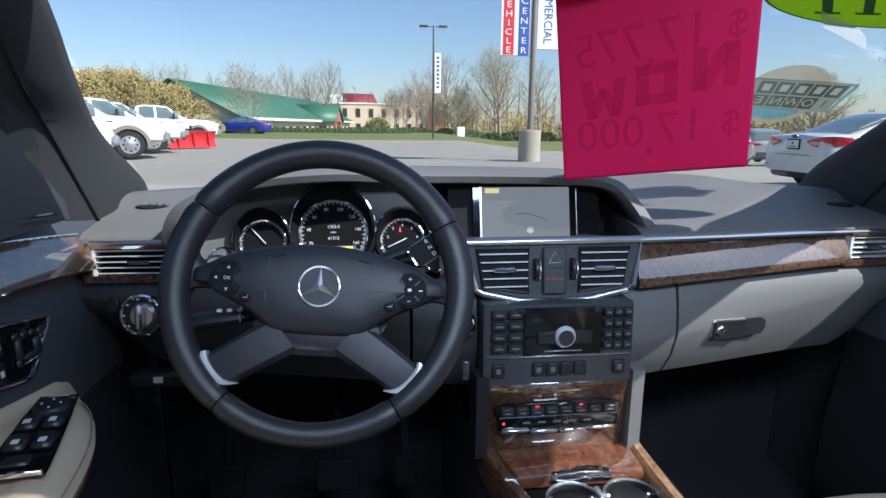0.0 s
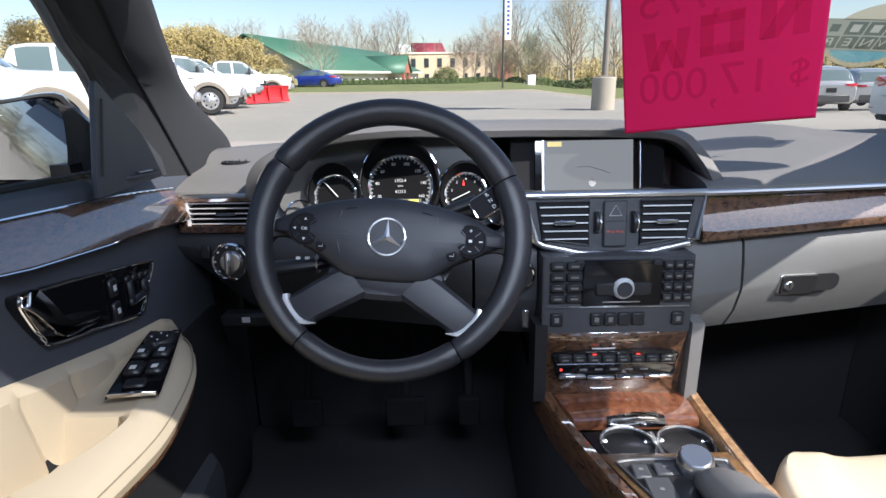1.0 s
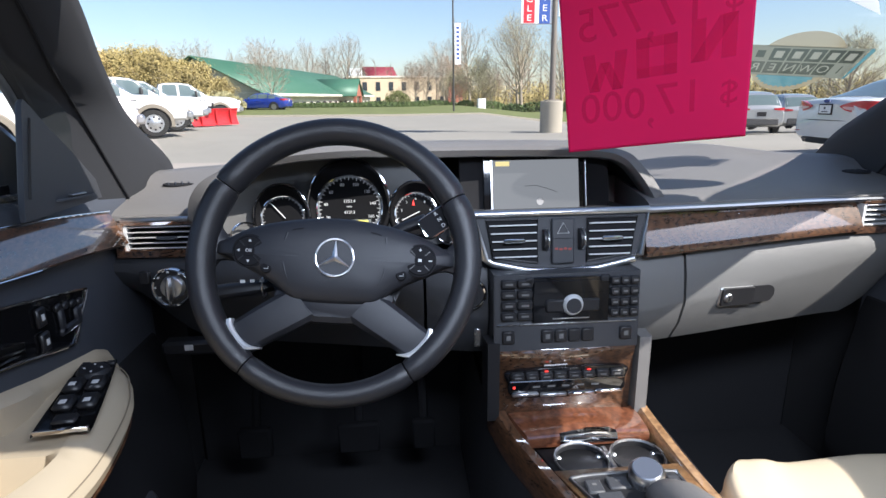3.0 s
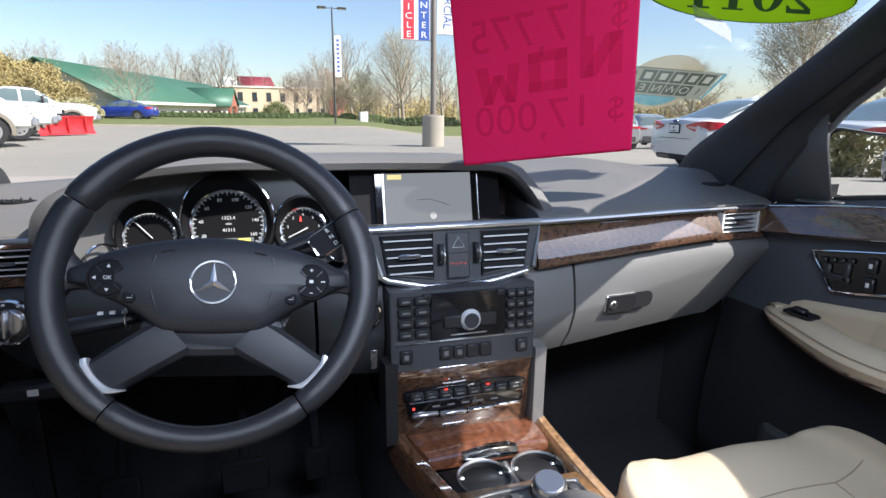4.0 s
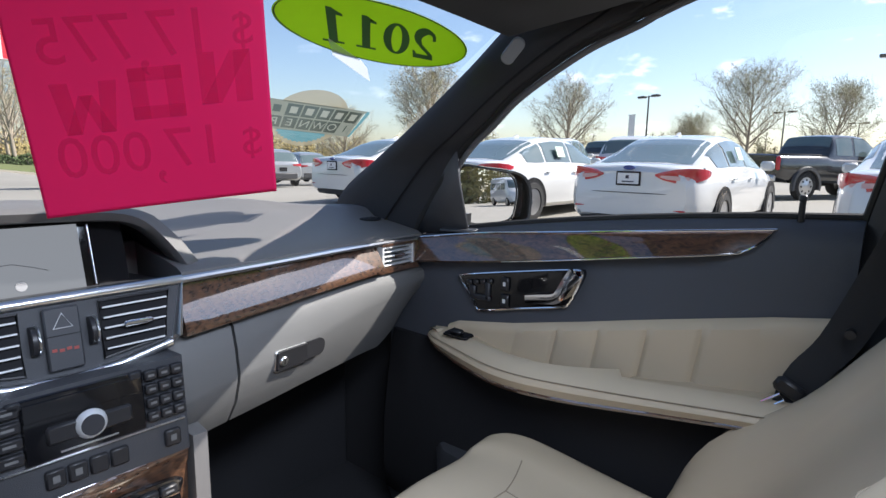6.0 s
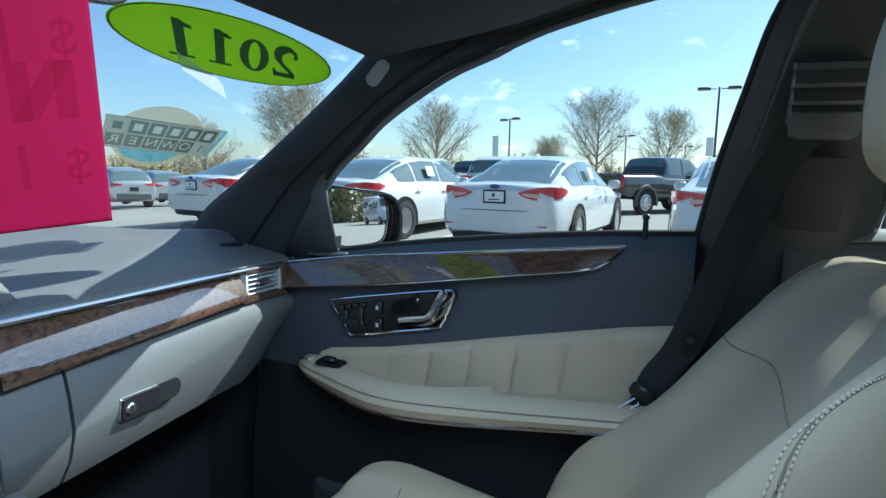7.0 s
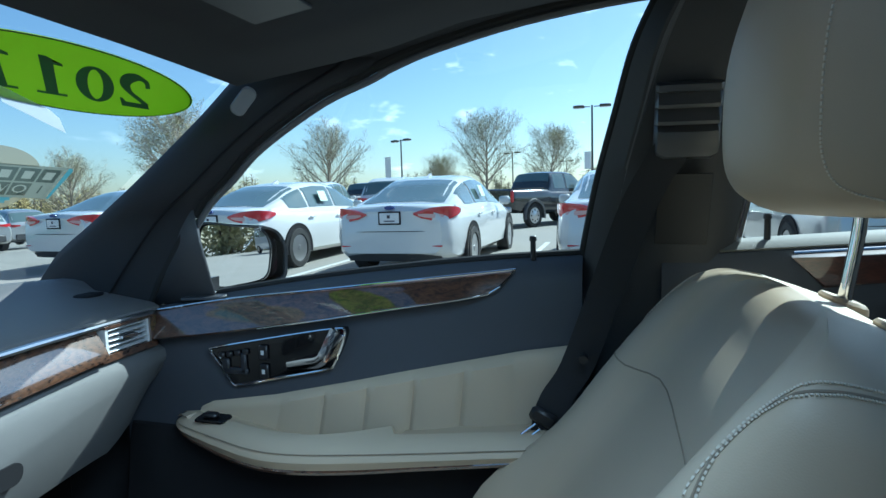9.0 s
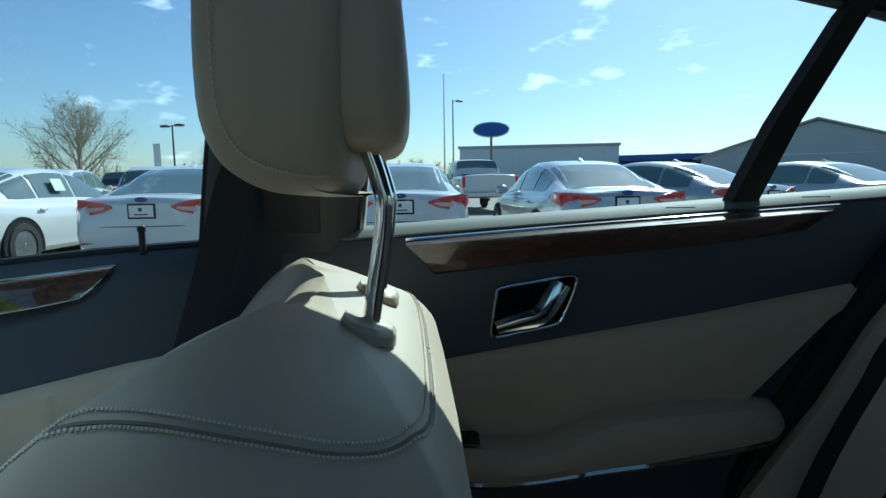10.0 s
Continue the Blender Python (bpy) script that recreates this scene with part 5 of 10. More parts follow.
for sx in (-1, 1):
    m = M()
    secs = [[GF @ Vector((sx * (0.172 + 0.024 * math.cos(a * math.pi / 12)), -0.052 + 0.024 * math.sin(a * math.pi / 12), h)) for a in range(24)] for h in (0, 0.012)]
    m.tube(secs[1], 0.002, 6, True)
    part("stud_rim", m, CHROME, clu)

# centre screen
sc = thing("dashboard_screen", "pale navigation display set in the dashboard hood", "screen")
SF = frame_at((-0.020, 0.945, 1.061), (1, 0, 0), (0, -0.97, 0.24))
m = M()
m.prism([SF @ (p - Vector((0, 0, 0.020))) for p in rounded(0.262, 0.108, 0.008)], SF.to_3x3() @ Vector((0, 0, 0.012)))
part("surround", m, MATTE, sc)
m = M()
m.prism([SF @ (p - Vector((0, 0, 0.006))) for p in rounded(0.182, 0.098, 0.003)], SF.to_3x3() @ Vector((0, 0, 0.006)), 0.001)
part("bezel", m, PIANO, sc, "gloss black bezel")
m = M()
m.box((0, 0, 0.001), (0.150, 0.084, 0.002), 0.0003, SF)
part("display", m, mat("pale_lit_display", (0.020, 0.021, 0.022), 0.5, var=0.03, emit=(0.72, 0.78, 0.80, 0.11), spec=0.1), sc, "pale grey lit map display")
m = M()
m.box((-0.0775, 0, 0.0012), (0.004, 0.086, 0.003), 0.0005, SF)
part("bezel_edge", m, SATIN, sc)
m = M()
m.box((0.0775 + 0.009, 0, 0.002), (0.002, 0.080, 0.004), 0.0005, SF)
part("bezel_edge", m, SATIN, sc)
m = M()
m.box((-0.058, 0.036, 0.0025), (0.024, 0.008, 0.0006), 0.0001, SF)
part("clock_bar", m, mat("pale_yellow_bar", (0.5, 0.42, 0.18), 0.5, var=0.0, emit=(0.8, 0.66, 0.25, 0.3)), sc)
m = M()
m.tube([SF @ Vector(p) for p in ((-0.02, -0.003, 0.0023), (0.0, -0.002, 0.0023), (0.02, -0.008, 0.0023), (0.036, -0.014, 0.0023))], 0.0004, 4)
part("road_line", m, mat("grey_map_line", (0.10, 0.10, 0.10), 0.6, var=0.0), sc)
m = M()
m.cyl(SF @ Vector((0.006, -0.030, 0.002)), SF @ Vector((0.006, -0.030, 0.0026)), 0.006, 0.006, 20)
part("position_mark", m, mat("grey_mark", (0.35, 0.35, 0.36), 0.5, var=0.0), sc)

# centre vents in their chrome frame
VF = frame_at((0.0, 0.846, 0.985), (1, 0, 0), (0, -0.99, 0.14))
ol = [(-0.140, 0.045), (0.140, 0.046), (0.128, -0.026), (0.118, -0.033), (0.055, -0.046), (0.0, -0.049), (-0.055, -0.046), (-0.112, -0.033), (-0.124, -0.026)]
m = M()
m.prism([VF @ Vector((x, y, -0.02)) for x, y in ol], VF.to_3x3() @ Vector((0, 0, 0.020)))
part("vent_face", m, PANEL, dash, "black centre vent panel")
m = M()
m.tube([VF @ Vector((x, y, 0.002)) for x, y in ol], 0.0062, 10, True)
part("chrome_frame", m, SATIN, dash, "bright satin frame round the centre vents")
for sx in (-1, 1):
    vo = [(0.040, 0.035), (0.122, 0.035), (0.112, -0.024), (0.040, -0.034)]
    m = M()
    m.prism([VF @ Vector((sx * x, y, 0.0005)) for x, y in vo], VF.to_3x3() @ Vector((0, 0, 0.001)))
    part("vent_cavity", m, MATTE, dash)
    m = M()
    m.tube([VF @ Vector((sx * x, y, 0.002)) for x, y in vo], 0.0022, 6, True)
    part("vent_rim", m, BLACK, dash)
    for k in range(5):
        y = 0.027 - 0.0125 * k
        xr = 0.120 - 0.010 * (0.035 - y) / 0.06
        m = M()
        m.box((sx * (0.041 + xr) / 2, y, 0.0035), (xr - 0.043, 0.0018, 0.007), 0.0006, VF)
        part("vent_slat", m, BLACK, dash, "thin silver-edged slat")
        m = M()
        m.box((sx * (0.041 + xr) / 2, y, 0.0076), (xr - 0.043, 0.0022, 0.0014), 0.0005, VF)
        part("slat_edge", m, SILVERW, dash, "silver slat edge")
    m = M()
    m.box((sx * 0.079, 0.003, 0.010), (0.034, 0.007, 0.010), 0.002, VF)
    part("vent_thumb", m, CHROME, dash)
    m = M()
    m.cyl(VF @ Vector((sx * 0.029 - 0.003, 0.002, 0.0)), VF @ Vector((sx * 0.029 + 0.003, 0.002, 0.0)), 0.017, 0.017, 24, 0.001)
    part("vent_wheel", m, BLACK, dash)
    m = M()
    m.tube([VF @ Vector((sx * 0.029 + 0.0045 * s, 0.002 + 0.0165 * math.cos(a), 0.0165 * math.sin(a))) for s in (1,) for a in [j * math.pi / 10 for j in range(11)]], 0.0013, 5)
    part("wheel_edge", m, SATIN, dash)
m = M()
m.box((0, 0.000, 0.004), (0.036, 0.072, 0.008), 0.002, VF)
hz = part("hazard_panel", m, PANEL, dash, "black hazard switch panel")
m = M()
tri = [Vector((0.011 * math.sin(a * 2.0944), 0.018 + 0.011 * math.cos(a * 2.0944), 0.0085)) for a in range(3)]
m.tube([VF @ p for p in tri], 0.0008, 5, True)
mat("dull_red_print", (0.30, 0.06, 0.05), 0.5, var=0.0)
part("hazard_mark", m, ICON, hz)
m = M()
m.box((0, 0.004, 0.0082), (0.034, 0.0008, 0.0008), 0.0002, VF)
part("panel_gap", m, MATTE, hz)
m = M()
for k in range(4):
    m.box((-0.011 + 0.0072 * k, -0.012 - 0.001 * (k % 2), 0.0085), (0.005, 0.0035, 0.0006), 0.0001, VF)
part("warning_print", m, bpy.data.materials["dull_red_print"], hz)

# centre stack
stack = thing("centre_stack", "black centre stack with radio, buttons and climate controls", "centre console")
CF = frame_at((0.0, 0.800, 0.884), (1, 0, 0), (0, -1, 0.06))
m = M()
m.loft([[CF @ Vector((x * k, y, z)) for x, z in ((-0.116, -0.08), (-0.116, -0.003), (-0.112, 0.0), (0.112, 0.0), (0.116, -0.003), (0.116, -0.08))] for y, k in ((0.060, 1.0), (-0.064, 1.0))])
part("stack_body", m, PANEL, stack)
m = M()
m.box((0, -0.020, 0.0015), (0.222, 0.0022, 0.003), 0.0005, CF)
part("chrome_line", m, SATIN, stack)
m = M()
m.box((0.004, 0.019, 0.002), (0.122, 0.074, 0.006), 0.002, CF)
rad = part("radio_face", m, PIANO, stack, "gloss black radio face")
m = M()
m.box((0.004, 0.040, 0.0055), (0.118, 0.020, 0.002), 0.0006, CF)
part("cd_flap", m, PIANO, rad)
m = M()
m.box((0.004, -0.011, 0.0055), (0.058, 0.002, 0.001), 0.0002, CF)
part("slot_line", m, SATIN, rad)
m = M()
m.box((0.006, 0.010, 0.006), (0.086, 0.021, 0.006), 0.003, CF)
part("seek_rocker", m, BLACK, rad)
m = M()
m.cyl(CF @ Vector((0.006, 0.011, 0.004)), CF @ Vector((0.006, 0.011, 0.013)), 0.0170, 0.0155, 36, 0.003)
part("volume_knob", m, SILVER, rad, "silver volume knob")
m = M()
m.cyl(CF @ Vector((0.006, 0.011, 0.0128)), CF @ Vector((0.006, 0.011, 0.0138)), 0.0120, 0.0118, 28)
part("knob_cap", m, HUB, rad)
for side, n in ((-1, 2), (1, 3)):
    for r in range(4):
        for c in range(n):
            w = 0.0235 if n == 2 else 0.0145
            x = -0.094 + 0.025 * c if side < 0 else 0.0735 + 0.0155 * c
            m = M()
            m.box((x, 0.047 - 0.0172 * r, 0.004), (w, 0.0125, 0.008), 0.0016, CF)
            b = part("radio_button", m, BLACK, stack)
            m = M()
            m.box((x, 0.047 - 0.0172 * r, 0.0082), (w * 0.5, 0.003, 0.0004), 0.0001, CF)
            part("button_print", m, mat("grey_print", (0.12, 0.12, 0.12), 0.6, var=0.0) if r + c == 0 else bpy.data.materials["grey_print"], b)
for x in (-0.062, 0.056):
    m = M()
    m.box((x, 0.051, 0.004), (0.014, 0.010, 0.008), 0.002, CF)
    part("radio_button", m, BLACK, stack)
for x in (-0.094, -0.032, -0.0105, 0.011, 0.0325, 0.094):
    m = M()
    m.box((x, -0.040, 0.0015), (0.0195, 0.021, 0.007), 0.002, CF)
    b = part("seat_switch" if abs(x) > 0.05 else "row_switch", m, BLACK, stack)
    if abs(x) > 0.05 or x < 0:
        m = M()
        m.box((x, -0.040, 0.0052), (0.007, 0.008, 0.0004), 0.0001, CF)
        part("switch_icon", m, bpy.data.materials["grey_print"], b)
# walnut face with the climate panel
m = M()
m.loft([[Vector((x, y, z)) for x in (-0.112, 0.112)] for y, z in ((0.800, 0.822), (0.806, 0.80), (0.812, 0.72), (0.812, 0.69))], False, False)
part("climate_surround", m, WOOD, stack, "burl walnut panel", thick=0.01)
KF = frame_at((0.002, 0.802, 0.765), (1, 0, 0), (0, -1, 0.10))
m = M()
m.prism([KF @ p for p in smooth([Vector((x, y, 0)) for x, y in ((-0.094, 0.020), (0, 0.024), (0.094, 0.022), (0.096, 0.0), (0.092, -0.020), (0.05, -0.025), (0, -0.027), (-0.05, -0.026), (-0.090, -0.022), (-0.096, 0.0))], 4, True)], KF.to_3x3() @ Vector((0, 0, 0.010)), 0.003)
cl = part("climate_panel", m, PIANO, stack, "gloss black climate panel")
for k in range(8):
    m = M()
    m.box((-0.0805 + 0.023 * k, 0.012, 0.012), (0.0215, 0.0115, 0.008), 0.002, KF)
    b = part("climate_button", m, BLACK, cl)
    m = M()
    m.box((-0.0805 + 0.023 * k, 0.011, 0.0162), (0.010, 0.0025, 0.0004), 0.0001, KF)
    part("button_print", m, bpy.data.materials["grey_print"], b)
    if k in (2, 5):
        m = M()
        m.box((-0.0805 + 0.023 * k, 0.0195, 0.0135), (0.006, 0.002, 0.002), 0.0004, KF)
        part("red_lamp", m, ICON_R, b)
m = M()
m.tube([KF @ Vector((x, 0.0035 + 0.00 * x, 0.012)) for x in (-0.093, 0, 0.093)], 0.0014, 6)
part("chrome_line", m, CHROME, cl)
for k in range(4):
    m = M()
    x = -0.068 + 0.0455 * k
    m.box((x, -0.0205 + 0.002 * (abs(k - 1.5) > 1), 0.011), (0.0435, 0.0065, 0.007), 0.002, KF)
    part("temperature_rocker", m, CHROME if k > 1 else SATIN, cl)
m = M()
for k in range(5):
    m.box((-0.05 + 0.024 * k, -0.007, 0.0102), (0.012, 0.003, 0.0004), 0.0001, KF)
part("display_print", m, bpy.data.materials["grey_print"], cl)
m = M()
m.box((-0.086, -0.007, 0.0103), (0.004, 0.004, 0.001), 0.0003, KF)
part("red_lamp", m, ICON_R, cl)

# lower console
con = thing("centre_console", "walnut-trimmed centre console with cup holders and controller", "centre console")
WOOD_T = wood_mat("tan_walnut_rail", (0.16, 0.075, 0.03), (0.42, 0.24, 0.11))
def rail(name, pts, w, h, material, label):
    secs = []
    for p in smooth(pts, 4):
        secs.append([p + Vector(o) for o in ((-w / 2, 0, -h), (-w / 2, 0, -0.004), (-w * 0.3, 0, 0.002), (w * 0.3, 0, 0.002), (w / 2, 0, -0.004), (w / 2, 0, -h))])
    return part(name, M().loft(secs), material, con, label)
# right rail in a paler walnut tone than the left
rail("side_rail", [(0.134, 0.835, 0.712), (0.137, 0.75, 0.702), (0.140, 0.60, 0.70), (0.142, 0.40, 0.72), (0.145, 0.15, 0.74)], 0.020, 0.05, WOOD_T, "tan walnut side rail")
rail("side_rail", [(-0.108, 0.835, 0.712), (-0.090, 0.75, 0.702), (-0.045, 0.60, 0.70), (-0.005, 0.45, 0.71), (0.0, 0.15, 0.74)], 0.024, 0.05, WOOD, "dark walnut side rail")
m = M()
m.loft([[Vector(p) for p in ((-0.120, y, 0.35), (xl - 0.006, y, 0.70), (xl + 0.012, y, 0.66), (0.130, y, 0.66), (0.148, y, 0.70), (0.155, y, 0.35))] for y, xl in ((1.28, -0.112), (0.86, -0.112), (0.75, -0.092), (0.60, -0.047), (0.45, -0.007), (0.15, -0.002), (-0.2, -0.002))])
part("console_body", m, PANEL, con)
# tunnel carried on unseen to the firewall, added to keep sun off the floor
m = M()
m.box((0.010, 1.055, 0.745), (0.236, 0.43, 0.19), 0.01)
part("tunnel_cover", m, MATTE, con, "black cover between the footwells")
# struts of the stack; the left one is blackened for the shade on it
for sx in (-1, 1):
    m = M()
    m.loft([[Vector((sx * x + 0.006, y, z)) for x, y in ((0.113, 0.830), (0.113, 0.795), (0.132, 0.795), (0.136, 0.83))] for z in (0.835, 0.70)])
    part("stack_strut", m, DASH if sx > 0 else BLACK, con, "side strut, blackened for shade on the left")
# ashtray lid
WOOD_L = wood_mat("red_walnut_lid", (0.075, 0.022, 0.010), (0.21, 0.075, 0.034))
m = M()
m.loft([[Vector((x, y, z)) for x, z in ((-0.100 + k, z0 - 0.010), (-0.098 + k, z0), (0.006 + k / 2, z0 + 0.004), (0.120, z0), (0.122, z0 - 0.010))] for y, z0, k in ((0.811, 0.704, 0.008), (0.78, 0.705, 0.014), (0.748, 0.703, 0.024), (0.740, 0.699, 0.027), (0.7385, 0.694, 0.028))])
lid = part("ashtray_lid", m, WOOD_L, con, "red-brown walnut lid")
m = M()
m.loft([[Vector((x, y, z)) for y, z in ((0.750, 0.7035 + b), (0.739, 0.7015 + b), (0.735, 0.697), (0.736, 0.691), (0.742, 0.691))] for x, b in ((-0.022, 0.001), (0.0, 0.0028), (0.025, 0.0042), (0.05, 0.0036), (0.068, 0.001))])
part("lid_handle", m, CHROME, lid, "chrome lid handle")
m = M()
m.loft([[Vector((x, y, 0.6815)) for x in (-0.060 + (0.735 - y) * 0.3, 0.128)] for y in (0.735, 0.655)], False, False)
part("cup_tray", m, BLACK, con, thick=0.004)
for cx in (-0.002, 0.083):
    m = M()
    secs = []
    for r, z in ((0.041, 0.690), (0.039, 0.6915), (0.037, 0.690), (0.035, 0.660), (0.033, 0.640)):
        secs.append([Vector((cx + r * math.cos(a * math.pi / 16), 0.695 + r * math.sin(a * math.pi / 16), z)) for a in range(32)])
    m.loft(secs, True, False)
    m.add(secs[-1], [tuple(range(32))])
    cup = part("cup_holder", m, BLACK, con)
    m = M()
    m.tube([Vector((cx + 0.039 * math.cos(a * math.pi / 12), 0.695 + 0.039 * math.sin(a * math.pi / 12), 0.692)) for a in range(13)], 0.0022, 6)
    part("holder_rim", m, SATIN, cup)
    for a in (25, 150):
        m = M()
        q = Vector((cx + 0.034 * math.cos(radians(a)), 0.695 + 0.034 * math.sin(radians(a)), 0.676))
        m.box((0, 0, 0), (0.010, 0.010, 0.020), 0.003, Matrix.Translation(q) @ Matrix.Rotation(radians(a), 4, 'Z'))
        part("grip_tab", m, SATIN, cup)
m = M()
m.box((0.040, 0.690, 0.687), (0.010, 0.07, 0.010), 0.003)
part("holder_bridge", m, SATIN, con)
# controller tray
m = M()
m.loft([[Vector((x, y, z)) for x in (xl, 0.130)] for y, xl, z in ((0.665, -0.052, 0.692), (0.60, -0.032, 0.700), (0.50, -0.005, 0.712), (0.40, 0.008, 0.72))], False, False)
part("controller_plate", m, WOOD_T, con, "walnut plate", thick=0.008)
m = M()
tr = smooth([Vector(p) for p in ((-0.030, 0.640, 0.7005), (0.04, 0.644, 0.7005), (0.108, 0.640, 0.7005), (0.112, 0.62, 0.702), (0.108, 0.45, 0.721), (0.02, 0.45, 0.721), (0.004, 0.50, 0.716), (-0.032, 0.62, 0.702))], 4, True)
m.prism(tr, (0, 0.0, 0.003))
tp = part("controller_tray", m, BLACK, con, "black controller tray")
m = M()
m.tube([p + Vector((0, 0, 0.003)) for p in tr], 0.0024, 6, True)
part("tray_rim", m, SATIN, tp)
m = M()
m.cyl((0.060, 0.618, 0.704), (0.058, 0.614, 0.722), 0.021, 0.021, 40, 0.002)
m.cyl((0.058, 0.614, 0.722), (0.057, 0.612, 0.732), 0.0235, 0.022, 40, 0.003)
part("controller_knob", m, SATIN, con, "knurled silver controller knob")
m = M()
m.cyl((0.0570, 0.6120, 0.7312), (0.0568, 0.6117, 0.7330), 0.0195, 0.0185, 36, 0.0006)
part("knob_cap", m, mat("slate_knob_cap", (0.10, 0.115, 0.15), 0.38, 0.3, var=0.05), con, "slate blue knob cap")
m = M()
for k in range(40):
    a = k * math.pi / 20
    m.box((0.0591 + 0.0216 * math.cos(a), 0.6162 + 0.0216 * math.sin(a), 0.713), (0.0016, 0.0016, 0.012), 0.0003)
part("knob_knurl", m, SATIN, con)
for x, y, w, h in ((-0.012, 0.613, 0.022, 0.026), (0.022, 0.618, 0.030, 0.024), (0.0, 0.570, 0.034, 0.05), (0.098, 0.61, 0.016, 0.03)):
    m = M()
    m.box((x, y, 0.7065 + (0.62 - y) * 0.105), (w, h, 0.006), 0.002, Matrix.Identity(4))
    b = part("tray_button", m, PANEL, tp)
    m = M()
    m.box((x, y + 0.002, 0.7099 + (0.62 - y) * 0.105), (0.006, 0.004, 0.0004), 0.0001)
    part("button_print", m, bpy.data.materials["grey_print"], b)
secs = []
for y, zc, w, h, xc in ((0.592, 0.722, 0.012, 0.010, 0.066), (0.580, 0.728, 0.026, 0.022, 0.067), (0.55, 0.738, 0.032, 0.03, 0.069), (0.50, 0.748, 0.035, 0.036, 0.072), (0.44, 0.755, 0.040, 0.04, 0.074), (0.38, 0.756, 0.046, 0.04, 0.075)):
    secs.append([Vector((xc + w * math.cos(a * math.pi / 8), y, zc - 0.01 + h * (math.sin(a * math.pi / 8) if math.sin(a * math.pi / 8) > 0 else 0.6 * math.sin(a * math.pi / 8)))) for a in range(16)])
part("palm_rest", M().loft(secs), DASH, con, "grey padded palm rest")
secs = []
for y, zt in ((0.40, 0.758), (0.385, 0.79), (0.34, 0.80), (0.1, 0.81), (-0.12, 0.80), (-0.15, 0.77)):
    secs.append([Vector(p) for p in ((-0.002, y, 0.70), (-0.002, y, zt - 0.01), (0.015, y, zt), (0.125, y, zt), (0.142, y, zt - 0.01), (0.142, y, 0.70))])
part("armrest_box", M().loft(secs), DASH, con, "dark padded armrest box")

# knobs beside the column
def dial_knob(x, y, z, r, name, label):
    t = thing(name, label, "switch")
    F = frame_at((x, y, z), (1, 0, 0), (0.0, -1, 0.12))
    m = M()
    m.cyl(F @ Vector((0, 0, -0.01)), F @ Vector((0, 0, 0.006)), r, r * 0.96, 36, 0.001)
    part("dial_plate", m, BLACK, t)
    m = M()
    m.tube([F @ Vector((r * math.cos(a * math.pi / 18), r * math.sin(a * math.pi / 18), 0.006)) for a in range(36)], 0.0028, 8, True)
    part("chrome_ring", m, CHROME, t)
    return t, F


t, F = dial_knob(-0.631, 0.905, 0.914, 0.030, "headlight_switch", "silver rotary headlight switch in a chrome ring")
m = M()
m.cyl(F @ Vector((0.002, 0, 0.004)), F @ Vector((0.002, 0, 0.014)), 0.020, 0.018, 32, 0.002)
part("rotary_base", m, SATIN, t)
m = M()
m.box((0.002, 0, 0.020), (0.011, 0.040, 0.018), 0.004, F)
part("rotary_grip", m, SATIN, t)
m = M()
for k in range(6):
    a = radians(60 + 40 * k)
    m.box((0.0265 * math.cos(a), 0.0255 * math.sin(a), 0.0065), (0.004, 0.003, 0.0006), 0.0001, F)
part("switch_print", m, ICON, t)
m = M()
m.box((-0.043, 0.016, 0.0), (0.016, 0.022, 0.010), 0.002, F)
part("side_button", m, BLACK, t)
t, F = dial_knob(-0.148, 0.838, 0.905, 0.023, "start_switch", "black ignition switch in a chrome ring")
m = M()
m.cyl(F @ Vector((0, 0, 0.003)), F @ Vector((0, 0, 0.009)), 0.016, 0.015, 30, 0.001)
part("start_button", m, BLACK, t)
m = M()
m.box((0, 0.003, 0.0095), (0.015, 0.003, 0.0006), 0.0001, F)
part("start_print", m, ICON, t)
t = thing("parking_brake_release", "black brake release handle under the dashboard", "handle")
m = M()
m.box((-0.610, 0.905, 0.808), (0.10, 0.03, 0.026), 0.006)
part("pull_grip", m, BLACK, t)
m = M()
m.box((-0.614, 0.8892, 0.811), (0.014, 0.001, 0.010), 0.0002)
part("grip_print", m, ICON, t)

# ---------- steering wheel ----------
wheel = thing("steering_wheel", "black leather four-spoke steering wheel with silver spoke ends", "steering wheel")
WC = frame_at((-0.3365, 0.679, 1.0164), (1, 0, 0), (0, -math.cos(radians(24.6)), math.sin(radians(24.6))))
# the wheel stands turned a little to the right
WF = WC @ Matrix.Rotation(radians(-5.5), 4, 'Z')
W = lambda x, y, z=0.0: WF @ Vector((x, y, z))


def rim_r(a):
    """Radius of the rim's middle, and half its thickness: slimmer at the foot, thicker at the grips."""
    low = max(0.0, -math.sin(radians(a) + radians(5.5))) ** 2
    grip = math.exp(-((a - 32) / 16) ** 2) + math.exp(-((a - 148) / 16) ** 2)
    return 0.1650 + 0.0030 * low, 0.0172 - 0.0030 * low + 0.0014 * grip


def rim_arc(a0, a1, name, material, label=""):
    n = max(4, int(abs(a1 - a0) / 3))
    secs = []
    for i in range(n + 1):
        a = a0 + (a1 - a0) * i / n
        R, r = rim_r(a)
        k = 0.90 if i in (0, n) else 1.0
        d = Vector((math.cos(radians(a)), math.sin(radians(a)), 0))
        secs.append([WF @ (d * R + d * (k * r * math.cos(b * math.pi / 10)) + Vector((0, 0, 1.15 * k * r * math.sin(b * math.pi / 10)))) for b in range(20)])
    return part(name, M().loft(secs), material, wheel, label)


for a0, a1 in ((30.3, 149.7), (-54.2, 29.7), (150.3, 234.2), (234.8, 305.2)):
    rim_arc(a0, a1, "rim_section", WLEATHER)
